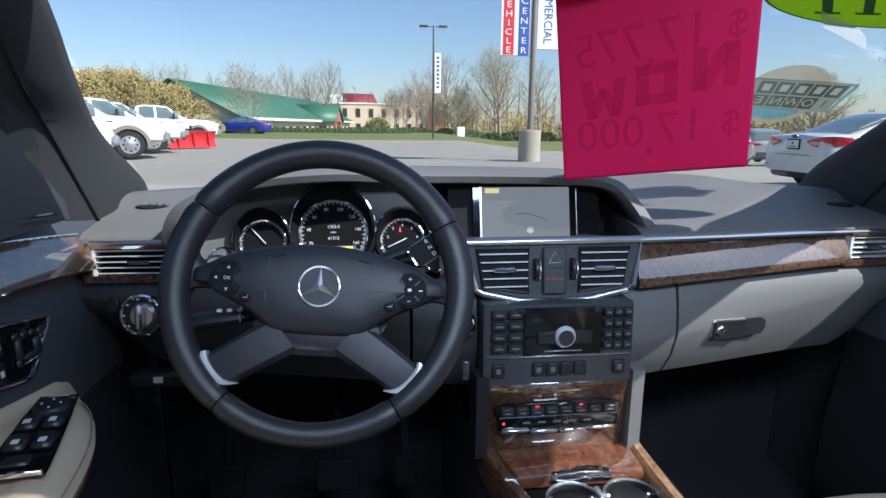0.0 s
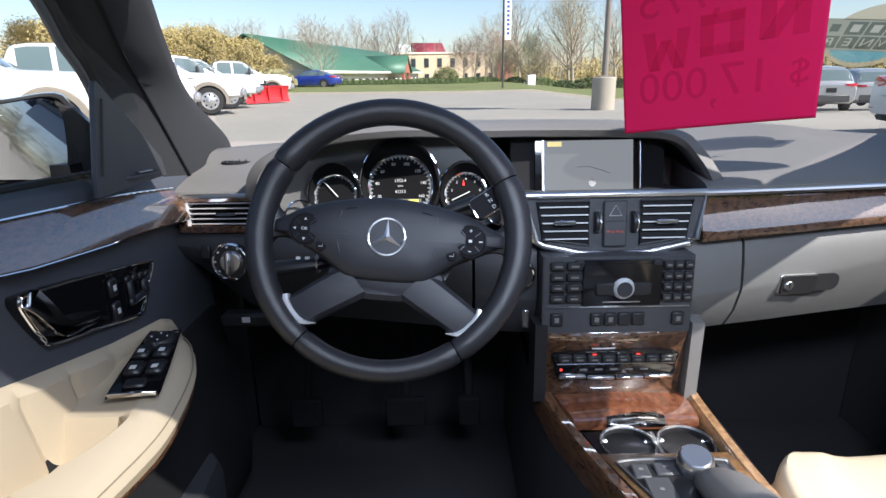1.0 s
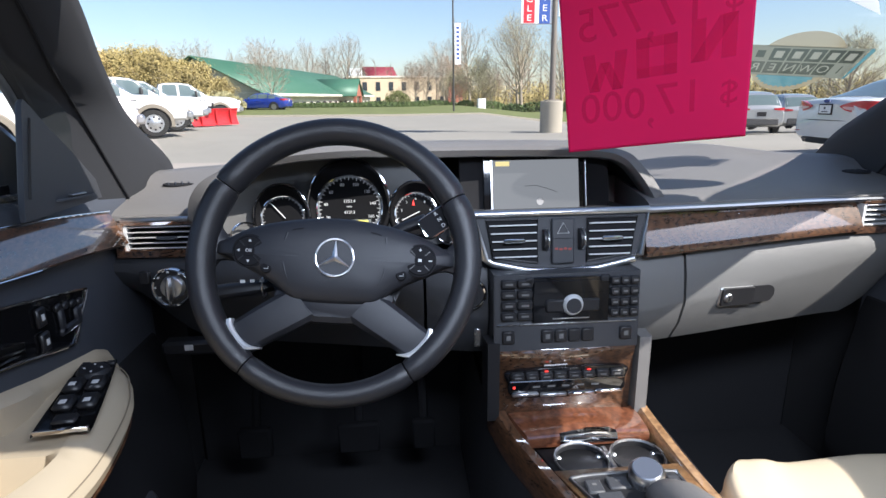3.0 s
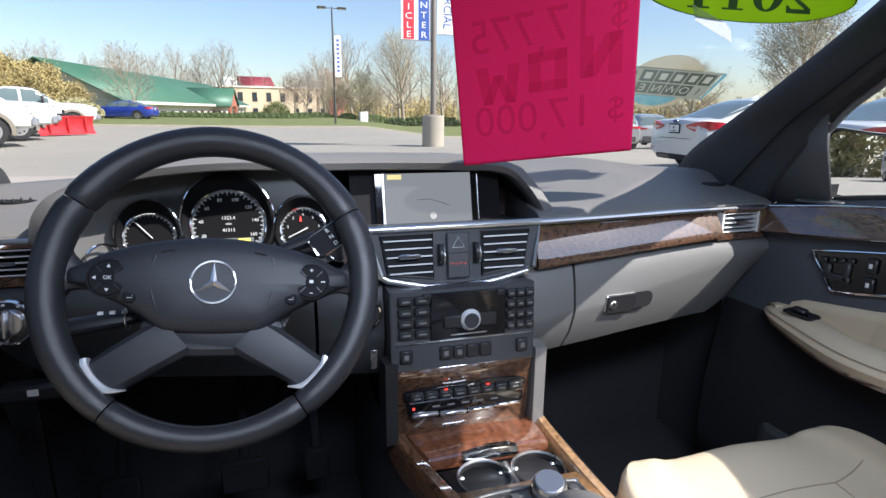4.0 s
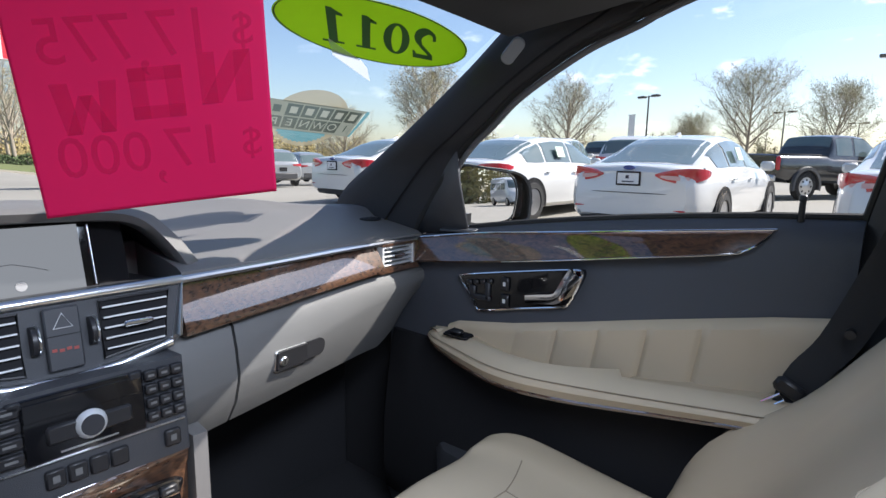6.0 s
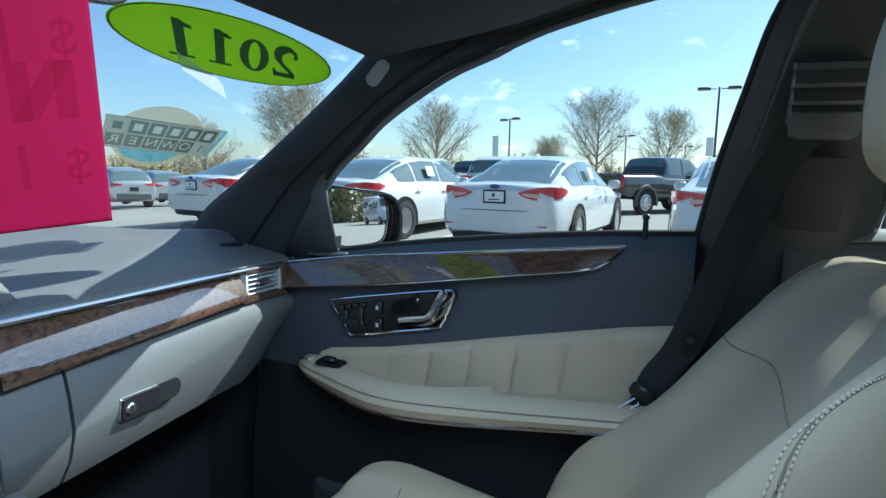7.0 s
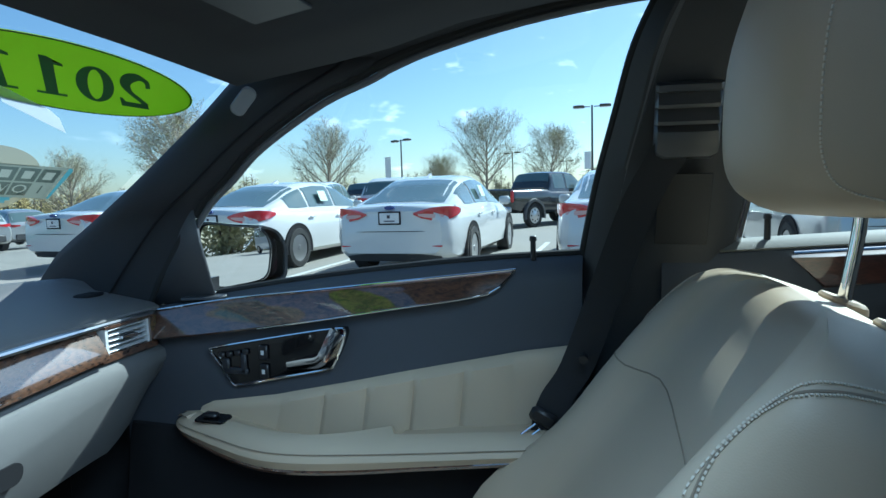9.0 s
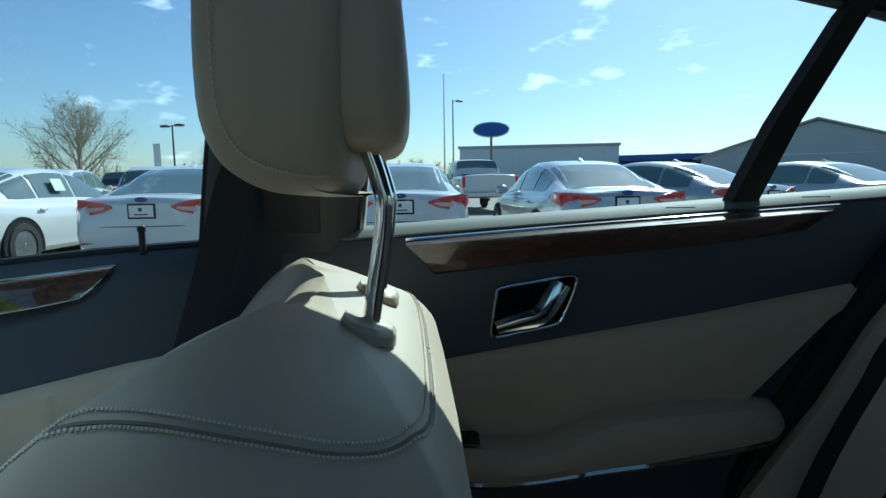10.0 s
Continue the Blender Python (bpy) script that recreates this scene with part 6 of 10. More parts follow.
# seam stitched along the inside of the lower rim
m = M()
for k in range(60):
    q = []
    for j in (0.0, 0.55):
        a = 237 + (k + j) * 66 / 60
        R, r = rim_r(a)
        d = Vector((math.cos(radians(a)), math.sin(radians(a)), 0))
        q.append(WF @ (d * (R - r * 0.93) + Vector((0, 0, 0.45 * r))))
    m.tube(q, 0.0005, 4)
part("rim_stitching", m, PANEL, wheel)
PZ = 0.0032  # the pads stand this much proud
PADM = mat("matt_black_button_rubber", (0.011, 0.011, 0.013), 0.75, var=0.06, spec=0.15)


# airbag cover: a wide shield that runs out into the two upper spokes
up_l = [(0.150, 0.012), (0.139, 0.0165), (0.114, 0.030), (0.086, 0.0385), (0.057, 0.0450), (0.028, 0.0492)]
lo_l = [(0.150, -0.002), (0.139, -0.0050), (0.115, -0.0165), (0.090, -0.0285), (0.0735, -0.0385), (0.0560, -0.0515), (0.045, -0.0560), (0.020, -0.0580)]
ho = smooth([Vector((x, y, 0)) for x, y in [(-a, b) for a, b in up_l] + [(0, 0.0503)] + up_l[::-1] + lo_l + [(-a, b) for a, b in lo_l[::-1]]], 3, True)


def cover(k, z, ky=None):
    """One ring of the cover's rounded face."""
    ky = k if ky is None else ky
    return [W(p.x * k, -0.004 + (p.y + 0.004) * ky, z - 0.0090 * max(0.0, abs(p.x * k) - 0.085) / 0.065) for p in ho]


m = M()
m.loft([cover(0.985, -0.022), cover(1.0, -0.003), cover(0.993, 0.0035, 0.97), cover(0.97, 0.0085, 0.91), cover(0.92, 0.0125, 0.80), cover(0.80, 0.0160, 0.62), cover(0.60, 0.0180, 0.40), cover(0.30, 0.0190, 0.18)])
part("hub", m, HUB, wheel, "black airbag cover")
# folds of the cover beside the badge
for sx in (-1, 1):
    m = M()
    m.tube([W(sx * x, y, z) for x, y, z in smooth([(0.060, 0.026, 0.0152), (0.063, 0.006, 0.0166), (0.060, -0.018, 0.0160), (0.051, -0.040, 0.0112), (0.046, -0.050, 0.0072)], 5)], 0.0016, 6)
    part("cover_fold", m, HUB, wheel)
# lower face that joins the two lower spokes
m = M()
lowf = smooth([Vector((x, y, 0)) for x, y in ((-0.062, -0.040), (0.062, -0.040), (0.070, -0.060), (0.046, -0.078), (0.026, -0.0815), (0, -0.0820), (-0.026, -0.0815), (-0.046, -0.078), (-0.070, -0.060))], 4, True)
m.loft([[W(p.x, p.y, -0.030) for p in lowf], [W(p.x, p.y, -0.012) for p in lowf], [W(p.x * 0.97, -0.055 + (p.y + 0.055) * 0.95, -0.005) for p in lowf], [W(p.x * 0.8, -0.055 + (p.y + 0.055) * 0.7, 0.0005) for p in lowf]])
part("lower_face", m, HUB, wheel)
m = M()
m.loft([[W(x, y, -0.030) for x, y in ((-0.11, 0.025), (0.11, 0.025), (0.07, -0.06), (-0.07, -0.06))], [W(x, y, -0.09) for x, y in ((-0.05, 0.03), (0.05, 0.03), (0.04, -0.05), (-0.04, -0.05))]])
part("hub_back", m, BLACK, wheel)
for sx in (-1, 1):
    # upper spokes, flaring into the rim
    secs = []
    for x, yt, yb, z, d in ((0.126, 0.020, -0.010, -0.006, 0.018), (0.138, 0.020, -0.008, -0.005, 0.017), (0.147, 0.030, -0.010, -0.003, 0.016), (0.155, 0.050, -0.024, -0.002, 0.014), (0.163, 0.066, -0.040, -0.002, 0.012)):
        secs.append([W(sx * x, yt, z - d), W(sx * x, yt, z - 0.003), W(sx * x, yt * 0.7 + yb * 0.3, z + 0.003), W(sx * x, yt * 0.3 + yb * 0.7, z + 0.003), W(sx * x, yb, z - 0.003), W(sx * x, yb, z - d)])
    part("spoke", M().loft(secs), WLEATHER, wheel)
    # lower spokes
    secs = []
    for a, b, z in (((0.052, -0.040), (0.020, -0.076), 0.000), ((0.070, -0.0505), (0.036, -0.086), 0.001), ((0.092, -0.0655), (0.058, -0.0985), 0.001), ((0.110, -0.0785), (0.080, -0.111), 0.000), ((0.124, -0.088), (0.096, -0.121), -0.003), ((0.134, -0.095), (0.108, -0.130), -0.006)):
        a, b = Vector((*a, 0)), Vector((*b, 0))
        secs.append([W(sx * p.x, p.y, zz) for p, zz in ((a, z - 0.024), (a, z - 0.004), (a * 0.88 + b * 0.12, z + 0.003), (a * 0.5 + b * 0.5, z + 0.0055), (a * 0.12 + b * 0.88, z + 0.003), (b, z - 0.004), (b, z - 0.024))])
    part("spoke", M().loft(secs), HUB, wheel)
    # silver crescent where the spoke meets the rim
    co = smooth([Vector((*p, 0)) for p in ((0.1255, -0.0835), (0.1250, -0.0930), (0.1190, -0.1050), (0.1100, -0.1135), (0.0985, -0.1190), (0.0820, -0.1165))], 4)
    ci = smooth([Vector((*p, 0)) for p in ((0.1190, -0.0815), (0.1165, -0.0900), (0.1105, -0.0990), (0.1020, -0.1080), (0.0935, -0.1130), (0.0815, -0.1150))], 4)
    secs = []
    for k, (o, i) in enumerate(zip(co, ci)):
        f = 1 - abs(2 * k / (len(co) - 1) - 1) ** 4
        secs.append([W(sx * p.x, p.y, zz) for p, zz in ((i, -0.008), (i, 0.0055), (i * 0.7 + o * 0.3, 0.0070 + 0.0012 * f), (i * 0.25 + o * 0.75, 0.0065 + 0.0012 * f), (o, 0.0035), (o, -0.008))])
    part("spoke_end", M().loft(secs), SILVER, wheel, "satin silver spoke end")
    # button pads
    c = Vector((sx * 0.1035, 0.0, 0.0))
    m = M()
    m.cyl(W(c.x, c.y, 0.000), W(c.x, c.y, PZ + 0.0125), 0.0194, 0.0188, 40, 0.0015)
    pad = part("button_pad", m, PADM, wheel, "round black five-way button pad")
    m = M()
    m.tube([W(c.x + 0.0198 * math.cos(a * math.pi / 20), c.y + 0.0198 * math.sin(a * math.pi / 20), PZ + 0.0106) for a in range(40)], 0.0008, 5, True)
    part("pad_groove", m, MATTE, pad)
    for a in range(4):
        R = WF @ Matrix.Translation((c.x, c.y, PZ + 0.0126)) @ Matrix.Rotation(math.pi / 4 + a * math.pi / 2, 4, 'Z')
        m = M()
        m.box((0.0128, 0, 0), (0.0090, 0.0016, 0.0014), 0.0004, R)
        part("pad_rib", m, BLACK, pad)
    m = M()
    m.cyl(W(c.x, c.y, PZ + 0.010), W(c.x, c.y, PZ + 0.0135), 0.0068, 0.0064, 24, 0.0005)
    part("ok_button", m, PADM, pad)
    if sx < 0:
        lettering("button_text", "OK", 0.0056, ICON, WF @ Matrix.Translation((c.x, c.y, PZ + 0.0138)), pad)
        for a in range(4):
            R = WF @ Matrix.Translation((c.x, c.y, PZ + 0.0127)) @ Matrix.Rotation(a * math.pi / 2, 4, 'Z')
            m = M()
            m.prism([R @ Vector(p) for p in ((0.0112, 0.0019, 0), (0.0146, 0, 0), (0.0112, -0.0019, 0))], R.to_3x3() @ Vector((0, 0, 0.0004)))
            part("arrow_print", m, ICON, pad)
    else:
        for a, w, h in ((90, 0.0038, 0.0008), (90, 0.0008, 0.0038), (270, 0.0038, 0.0008), (0, 0.0045, 0.0014), (180, 0.0045, 0.002)):
            m = M()
            m.box((c.x + 0.0130 * math.cos(radians(a)), c.y + 0.0130 * math.sin(radians(a)), PZ + 0.0128), (w, h, 0.0005), 0.0001, WF)
            part("phone_print", m, ICON, pad)
        m = M()
        m.box((c.x, c.y, PZ + 0.0138), (0.0042, 0.0034, 0.0004), 0.0001, WF)
        part("mute_print", m, ICON, pad)
    e = Vector((sx * 0.0815, -0.0192, 0))
    m = M()
    m.cyl(W(e.x, e.y, 0.002), W(e.x, e.y, PZ + 0.0128), 0.0071, 0.0067, 24, 0.001)
    b = part("back_button", m, PADM, wheel)
    m = M()
    m.tube([W(e.x + x, e.y + y, PZ + 0.0130) for x, y in ((0.0026, 0.0014), (0.0026, -0.0014), (-0.0024, -0.0014))], 0.0004, 4)
    part("back_print", m, ICON, b)
    m = M()
    m.tube([W(sx * x, y, 0.0160) for x, y in ((0.041, 0.0315), (0.048, 0.0305), (0.054, 0.0285))], 0.0006, 5)
    part("cover_mark", m, MATTE, wheel)
BF = WF @ Matrix.Translation((0, -0.0030, -0.0035))
B_ = lambda x, y, z=0.0: BF @ Vector((x, y, z))
# badge
m = M()
m.tube([B_(0.0228 * math.cos(a * math.pi / 24), 0.0228 * math.sin(a * math.pi / 24), 0.0235) for a in range(48)], 0.0013, 8, True)
part("badge_ring", m, BRIGHT, wheel, "chrome badge ring")
m = M()
for k in range(3):
    a = radians(90 + 120 * k)
    d, n = Vector((math.cos(a), math.sin(a), 0)), Vector((-math.sin(a), math.cos(a), 0))
    tip, l, r, c = d * 0.0226, n * 0.0034 + d * 0.0020, -n * 0.0034 + d * 0.0020, Vector((0, 0, 0.0022))
    o = Vector((0, 0, 0.0228))
    m.add([BF @ (tip + o), BF @ (l + o), BF @ (c + o), BF @ (r + o)], [(0, 1, 2), (0, 2, 3)])
part("badge_star", m, BRIGHT, wheel, angle=10)
m = M()
m.cyl(B_(0, 0, 0.019), B_(0, 0, 0.0224), 0.0228, 0.0228, 40)
part("badge_field", m, HUB, wheel)
WF = WC
W = lambda x, y, z=0.0: WF @ Vector((x, y, z))
# column
col = thing("steering_column", "black steering column shroud with stalks", "steering column")
m = M()
A = [Vector((0.055 * math.cos(a * math.pi / 10), 0.05 * math.sin(a * math.pi / 10) - 0.015, 0)) for a in range(20)]
m.loft([[W(p.x, p.y, -0.05) for p in A], [W(p.x * 1.1, p.y * 1.1, -0.26) for p in A]])
part("shroud", m, BLACK, col)
m = M()
m.box((0, -0.055, -0.055), (0.14, 0.022, 0.012), 0.004, WF)
part("adjuster_lip", m, mat("grey_lip", (0.07, 0.07, 0.07), 0.4), col)


def stalk(pts, rs, name, label):
    m = M()
    m.tube([W(*p) for p in pts], rs, 12, flat=0.75)
    return part(name, m, BLACK, col, label)


stalk([(-0.05, -0.018, -0.045), (-0.10, -0.028, -0.040), (-0.150, -0.033, -0.038), (-0.17, -0.034, -0.038)], [0.009, 0.012, 0.013, 0.010], "indicator_stalk", "black wiper and indicator stalk")
m = M()
for k in range(3):
    m.box((-0.098 - 0.012 * k, -0.022, -0.027), (0.006, 0.004, 0.001), 0.0002, WF)
part("stalk_print", m, ICON, col)
m = M()
m.tube([W(-0.098, -0.028 + 0.013 * math.sin(a), -0.040 + 0.0135 * math.cos(a)) for a in [j * math.pi / 8 for j in range(16)]], 0.0012, 5, True)
part("stalk_ring", m, SATIN, col)
stalk([(0.05, 0.030, -0.045), (0.09, 0.045, -0.038), (0.115, 0.052, -0.034)], [0.009, 0.011, 0.012], "gear_stalk", "gear selector stalk")
m = M()
LF = WF @ Matrix.Translation((0.130, 0.046, -0.022)) @ Matrix.Rotation(radians(32), 4, 'Z')
m.prism([LF @ p for p in rounded(0.050, 0.030, 0.007)], LF.to_3x3() @ Vector((0, 0, 0.010)), 0.002)
part("selector_paddle", m, PADM, col, "gloss black selector paddle")
m = M()
m.tube([LF @ (p + Vector((0, 0, 0.009))) for p in rounded(0.048, 0.028, 0.006)], 0.0011, 5, True)
part("paddle_rim", m, CHROME, col)
for k, ch in enumerate("RND"):
    lettering("selector_letter", ch, 0.007, ICON, LF @ Matrix.Translation((0.002, 0.009 - 0.009 * k, 0.0106)), col)
# key tag hanging at the column
m = M()
m.box((-0.142, 0.80, 0.845), (0.010, 0.003, 0.030), 0.001)
tagged(part("key_tag", m, SATIN), "small silver key tag hanging under the dashboard", "key tag")
# pedals
for x, w, n in ((-0.36, 0.09, "brake_pedal"), (-0.22, 0.05, "accelerator_pedal"), (-0.58, 0.07, "parking_brake_pedal")):
    t = thing(n, "black rubber-faced foot pedal under the dashboard", "pedal")
    m = M()
    m.box((x, 1.08, 0.50), (w, 0.02, 0.07), 0.005, Matrix.Identity(4))
    part("pedal_pad", m, MATTE, t)
    m = M()
    m.tube([(x, 1.09, 0.52), (x, 1.18, 0.70), (x, 1.27, 0.80)], 0.010, 8)
    part("pedal_arm", m, MATTE, t)


# ---------- seats ----------
def front_seat(cx, label, back=0.0):
    t = thing("front_seat", label, "car seat", "front seats")
    X = lambda x, y, z: Vector((cx + x, y - (0.04 if y < 0.3 else 0.0) - back, z))
    # backrest: rings from bottom to top; each ring runs round the section
    st = [(0.60, 0.335, 0.245, 0.15), (0.70, 0.318, 0.250, 0.165), (0.80, 0.272, 0.252, 0.18), (0.90, 0.207, 0.250, 0.19), (0.98, 0.148, 0.246, 0.195), (1.04, 0.104, 0.240, 0.186), (1.080, 0.076, 0.232, 0.166), (1.103, 0.062, 0.222, 0.150), (1.117, 0.050, 0.200, 0.127), (1.125, 0.037, 0.165, 0.096), (1.128, 0.02, 0.10, 0.05)]
    secs = []
    for z, yf, hw, th in st:
        bol = 0.035 if z < 1.06 else 0.035 * max(0, (1.13 - z) / 0.07)
        dip = 0.012 if z < 0.95 else (0.009 if z < 1.0 else 0.0)
        ring = [(-hw * 0.55, yf - 0.012 - dip), (-hw * 0.72, yf + bol * 0.6), (-hw * 0.88, yf + bol), (-hw * 0.97, yf + bol * 0.5), (-hw, yf - 0.035), (-hw * 0.98, yf - th * 0.6), (-hw * 0.93, yf - th * 0.9), (-hw * 0.75, yf - th),
                (hw * 0.75, yf - th), (hw * 0.93, yf - th * 0.9), (hw * 0.98, yf - th * 0.6), (hw, yf - 0.035), (hw * 0.97, yf + bol * 0.5), (hw * 0.88, yf + bol), (hw * 0.72, yf + bol * 0.6), (hw * 0.55, yf - 0.012 - dip), (0, yf - 0.018 - dip)]
        secs.append([X(x, y, z - (0.36 * (yf - y) if z > 1.05 else 0.0) * min(1, (z - 1.05) / 0.06)) for x, y in ring])
    cols = [smooth([s[i] for s in secs], 4) for i in range(17)]
    secs = [smooth(list(r), 3, True) for r in zip(*cols)]
    bsec = secs
    part("backrest", M().loft(secs), CREAM, t, "cream leather backrest")
    def on_back(r, c, off=0.0012):
        r0, c0, n = int(r), int(c), len(bsec[0])
        p = (bsec[r0][c0 % n].lerp(bsec[r0][(c0 + 1) % n], c - c0)).lerp(bsec[r0 + 1][c0 % n].lerp(bsec[r0 + 1][(c0 + 1) % n], c - c0), r - r0)
        o = Vector((p.x - cx, (p.y + back - 0.02) * 1.2, max(0.0, p.z - 1.06) * 1.5)).normalized()
        return p + o * off

    # seams over the bolsters and along the top of the centre panel
    for sx in (-1, 1):
        C = (lambda c: c % 51) if sx < 0 else (lambda c: (45 - c) % 51)
        m = M()
        m.tube([on_back(17.3 + 0.02 * k, C(1.2 + 0.25 * k), 0.0001) for k in range(46)], 0.0010, 6)
        part("seam", m, SEAM, t)
    m = M()
    m.tube([on_back(17.3, (1.2 - 0.25 * k) % 51, 0.0001) for k in range(35)], 0.0010, 6)
    part("seam", m, SEAM, t)
    # twin stitching along the shoulders, laid on the leather
    nn = len(bsec[0])
    tree_ = BVHTree.FromPolygons([p for r in bsec for p in r], [(r * nn + c, r * nn + (c + 1) % nn, (r + 1) * nn + (c + 1) % nn, (r + 1) * nn + c) for r in range(len(bsec) - 1) for c in range(nn)])
    for sx in (-1, 1):
        guide = smooth([Vector(p) for p in ((-0.240, 0.190, 0.86), (-0.236, 0.140, 0.94), (-0.228, 0.098, 1.005), (-0.214, 0.077, 1.051), (-0.206, 0.053, 1.094), (-0.204, 0.035, 1.111), (-0.202, 0.014, 1.115), (-0.200, -0.004, 1.112), (-0.198, -0.026, 1.106), (-0.195, -0.049, 1.10), (-0.190, -0.072, 1.093), (-0.178, -0.093, 1.088), (-0.15, -0.106, 1.083), (-0.12, -0.112, 1.081), (-0.06, -0.115, 1.081), (0.0, -0.116, 1.081))], 12)
        for off in (0.0, 0.0095):
            pts = []
            for g in guide:
                hit = tree_.find_nearest(Vector((cx - sx * (g.x - off * 0.35), g.y - back - (off * 0.4 if g.z < 1.06 else 0), g.z - (off * (1 if g.z > 1.06 else 0.1)))))
                pts.append(hit[0])
            for _ in range(12):
                pts = [pts[0]] + [(a + b * 2 + c) / 4 for a, b, c in zip(pts, pts[1:], pts[2:])] + [pts[-1]]
            for k, g in enumerate(pts):
                hit = tree_.find_nearest(g)
                pts[k] = hit[0] + hit[1] * (0.0009 if hit[1].dot(hit[0] - Vector((cx, -back, 1.0))) > 0 else -0.0009)
            m = M()
            for u, v in zip(pts[:-1], pts[1:]):
                m.tube([u, u.lerp(v, 0.58)], 0.0008, 4)
            part("stitching", m, CREAM_D, t, "pale twin stitching")
        m = M()
        pts = []
        for g in guide:
            hit = tree_.find_nearest(Vector((cx - sx * (g.x - 0.0024), g.y - back - (0.0026 if g.z < 1.06 else 0), g.z - (0.0065 if g.z > 1.06 else 0))))
            pts.append(hit[0])
        for _ in range(12):
            pts = [pts[0]] + [(a + b * 2 + c) / 4 for a, b, c in zip(pts, pts[1:], pts[2:])] + [pts[-1]]
        pts = [tree_.find_nearest(g)[0] for g in pts]
        m.tube(pts, 0.0011, 5)
        part("seam", m, SEAM, t)
    # cushion
    st = [(0.08, 0.625, 0.235, 0.10), (0.2, 0.638, 0.242, 0.12), (0.35, 0.656, 0.245, 0.13), (0.48, 0.674, 0.246, 0.13), (0.56, 0.687, 0.244, 0.13), (0.61, 0.694, 0.237, 0.13), (0.645, 0.695, 0.220, 0.12), (0.668, 0.689, 0.195, 0.10), (0.680, 0.668, 0.180, 0.05)]
    secs = []
    for y, z, hw, th in st:
        bol = 0.030 - 0.026 * max(0.0, min(1.0, (y - 0.36) / 0.22))
        ring = [(-hw * 0.55, z - 0.006), (-hw * 0.74, z + bol * 0.5), (-hw * 0.88, z + bol * 0.8), (-hw * 0.97, z + bol * 0.2), (-hw, z - 0.035), (-hw * 0.97, z - th), (hw * 0.97, z - th), (hw, z - 0.035), (hw * 0.97, z + bol * 0.2), (hw * 0.88, z + bol * 0.8), (hw * 0.74, z + bol * 0.5), (hw * 0.55, z - 0.006), (0, z)]
        secs.append([X(x, y, zz) for x, zz in ring])
    cols = [smooth([s[i] for s in secs], 4) for i in range(13)]
    secs = [smooth(list(r), 3, True) for r in zip(*cols)]
    part("cushion", M().loft(secs), CREAM, t, "cream leather seat cushion")
    # seams of the centre panel, laid on the leather, with a short one out to each corner
    cn_ = len(secs[0])
    top_ = BVHTree.FromPolygons([p for r in secs for p in r], [(r * cn_ + c, r * cn_ + (c + 1) % cn_, (r + 1) * cn_ + (c + 1) % cn_, (r + 1) * cn_ + c) for r in range(len(secs) - 1) for c in range(cn_)])

    def lay(pts):
        m = M()
        m.tube([top_.ray_cast(X(p.x, p.y, 1.0), Vector((0, 0, -1)))[0] + Vector((0, 0, 0.0002)) for p in smooth([(x, y, 0) for x, y in pts], 8)], 0.0011, 6)
        part("seam", m, SEAM, t)

    lay([(-0.082, 0.556), (-0.03, 0.557), (0.03, 0.557), (0.082, 0.556)])
    for sx in (-1, 1):
        lay([(sx * 0.082, 0.556), (sx * 0.088, 0.48), (sx * 0.095, 0.38), (sx * 0.10, 0.31)])
        lay([(sx * 0.082, 0.556), (sx * 0.115, 0.564), (sx * 0.165, 0.580)])
    m = M()
    m.box((cx, 0.34 - back, 0.49), (0.44, 0.58, 0.16), 0.02)
    part("seat_base", m, PANEL, t)
    for sx in (-1, 1):
        m = M()
        m.box((cx + sx * 0.2, 0.36 - back, 0.37), (0.05, 0.66, 0.085), 0.01)
        part("seat_rail", m, BLACK, t)
    # headrest
    st = [(1.192, 0.010, 0.066, 0.030), (1.195, 0.032, 0.086, 0.056), (1.203, 0.050, 0.101, 0.078), (1.219, 0.066, 0.110, 0.096), (1.25, 0.073, 0.115, 0.104), (1.32, 0.070, 0.115, 0.103), (1.38, 0.053, 0.109, 0.092), (1.415, 0.032, 0.096, 0.072), (1.432, 0.014, 0.075, 0.044)]
    secs = []
    for z, yf, hw, th in st:
        ring = [(-hw * 0.6, yf - 0.013), (-hw * 0.9, yf - 0.028), (-hw, yf - 0.048), (-hw, yf - th * 0.76), (-hw * 0.93, yf - th * 0.94), (-hw * 0.6, yf - th), (hw * 0.6, yf - th), (hw * 0.93, yf - th * 0.94), (hw, yf - th * 0.76), (hw, yf - 0.048), (hw * 0.9, yf - 0.028), (hw * 0.6, yf - 0.013), (0, yf)]
        secs.append([X(x, y, z) for x, y in ring])
    cols = [smooth([s[i] for s in secs], 4) for i in range(13)]
    secs = [smooth(list(r), 3, True) for r in zip(*cols)]
    hsec = secs
    hr = part("headrest", M().loft(secs), CREAM, t, "cream leather headrest on chrome posts")
    m = M()
    st = [(1.219, 0.066, 0.018), (1.222, 0.084, 0.028), (1.232, 0.095, 0.035), (1.255, 0.100, 0.038), (1.33, 0.098, 0.032), (1.37, 0.094, 0.024), (1.395, 0.084, 0.016), (1.408, 0.064, 0.008)]
    secs = [[X(x, -0.028 - y, z) for x, y in ((-hw, 0), (-hw, th * 0.45), (-hw * 0.96, th * 0.75), (-hw * 0.86, th * 0.95), (-hw * 0.6, th), (hw * 0.6, th), (hw * 0.86, th * 0.95), (hw * 0.96, th * 0.75), (hw, th * 0.45), (hw, 0))] for z, hw, th in st]
    cols = [smooth([q[i] for q in secs], 4) for i in range(10)]
    part("back_shell", M().loft([list(r) for r in zip(*cols)]), CREAM, hr)
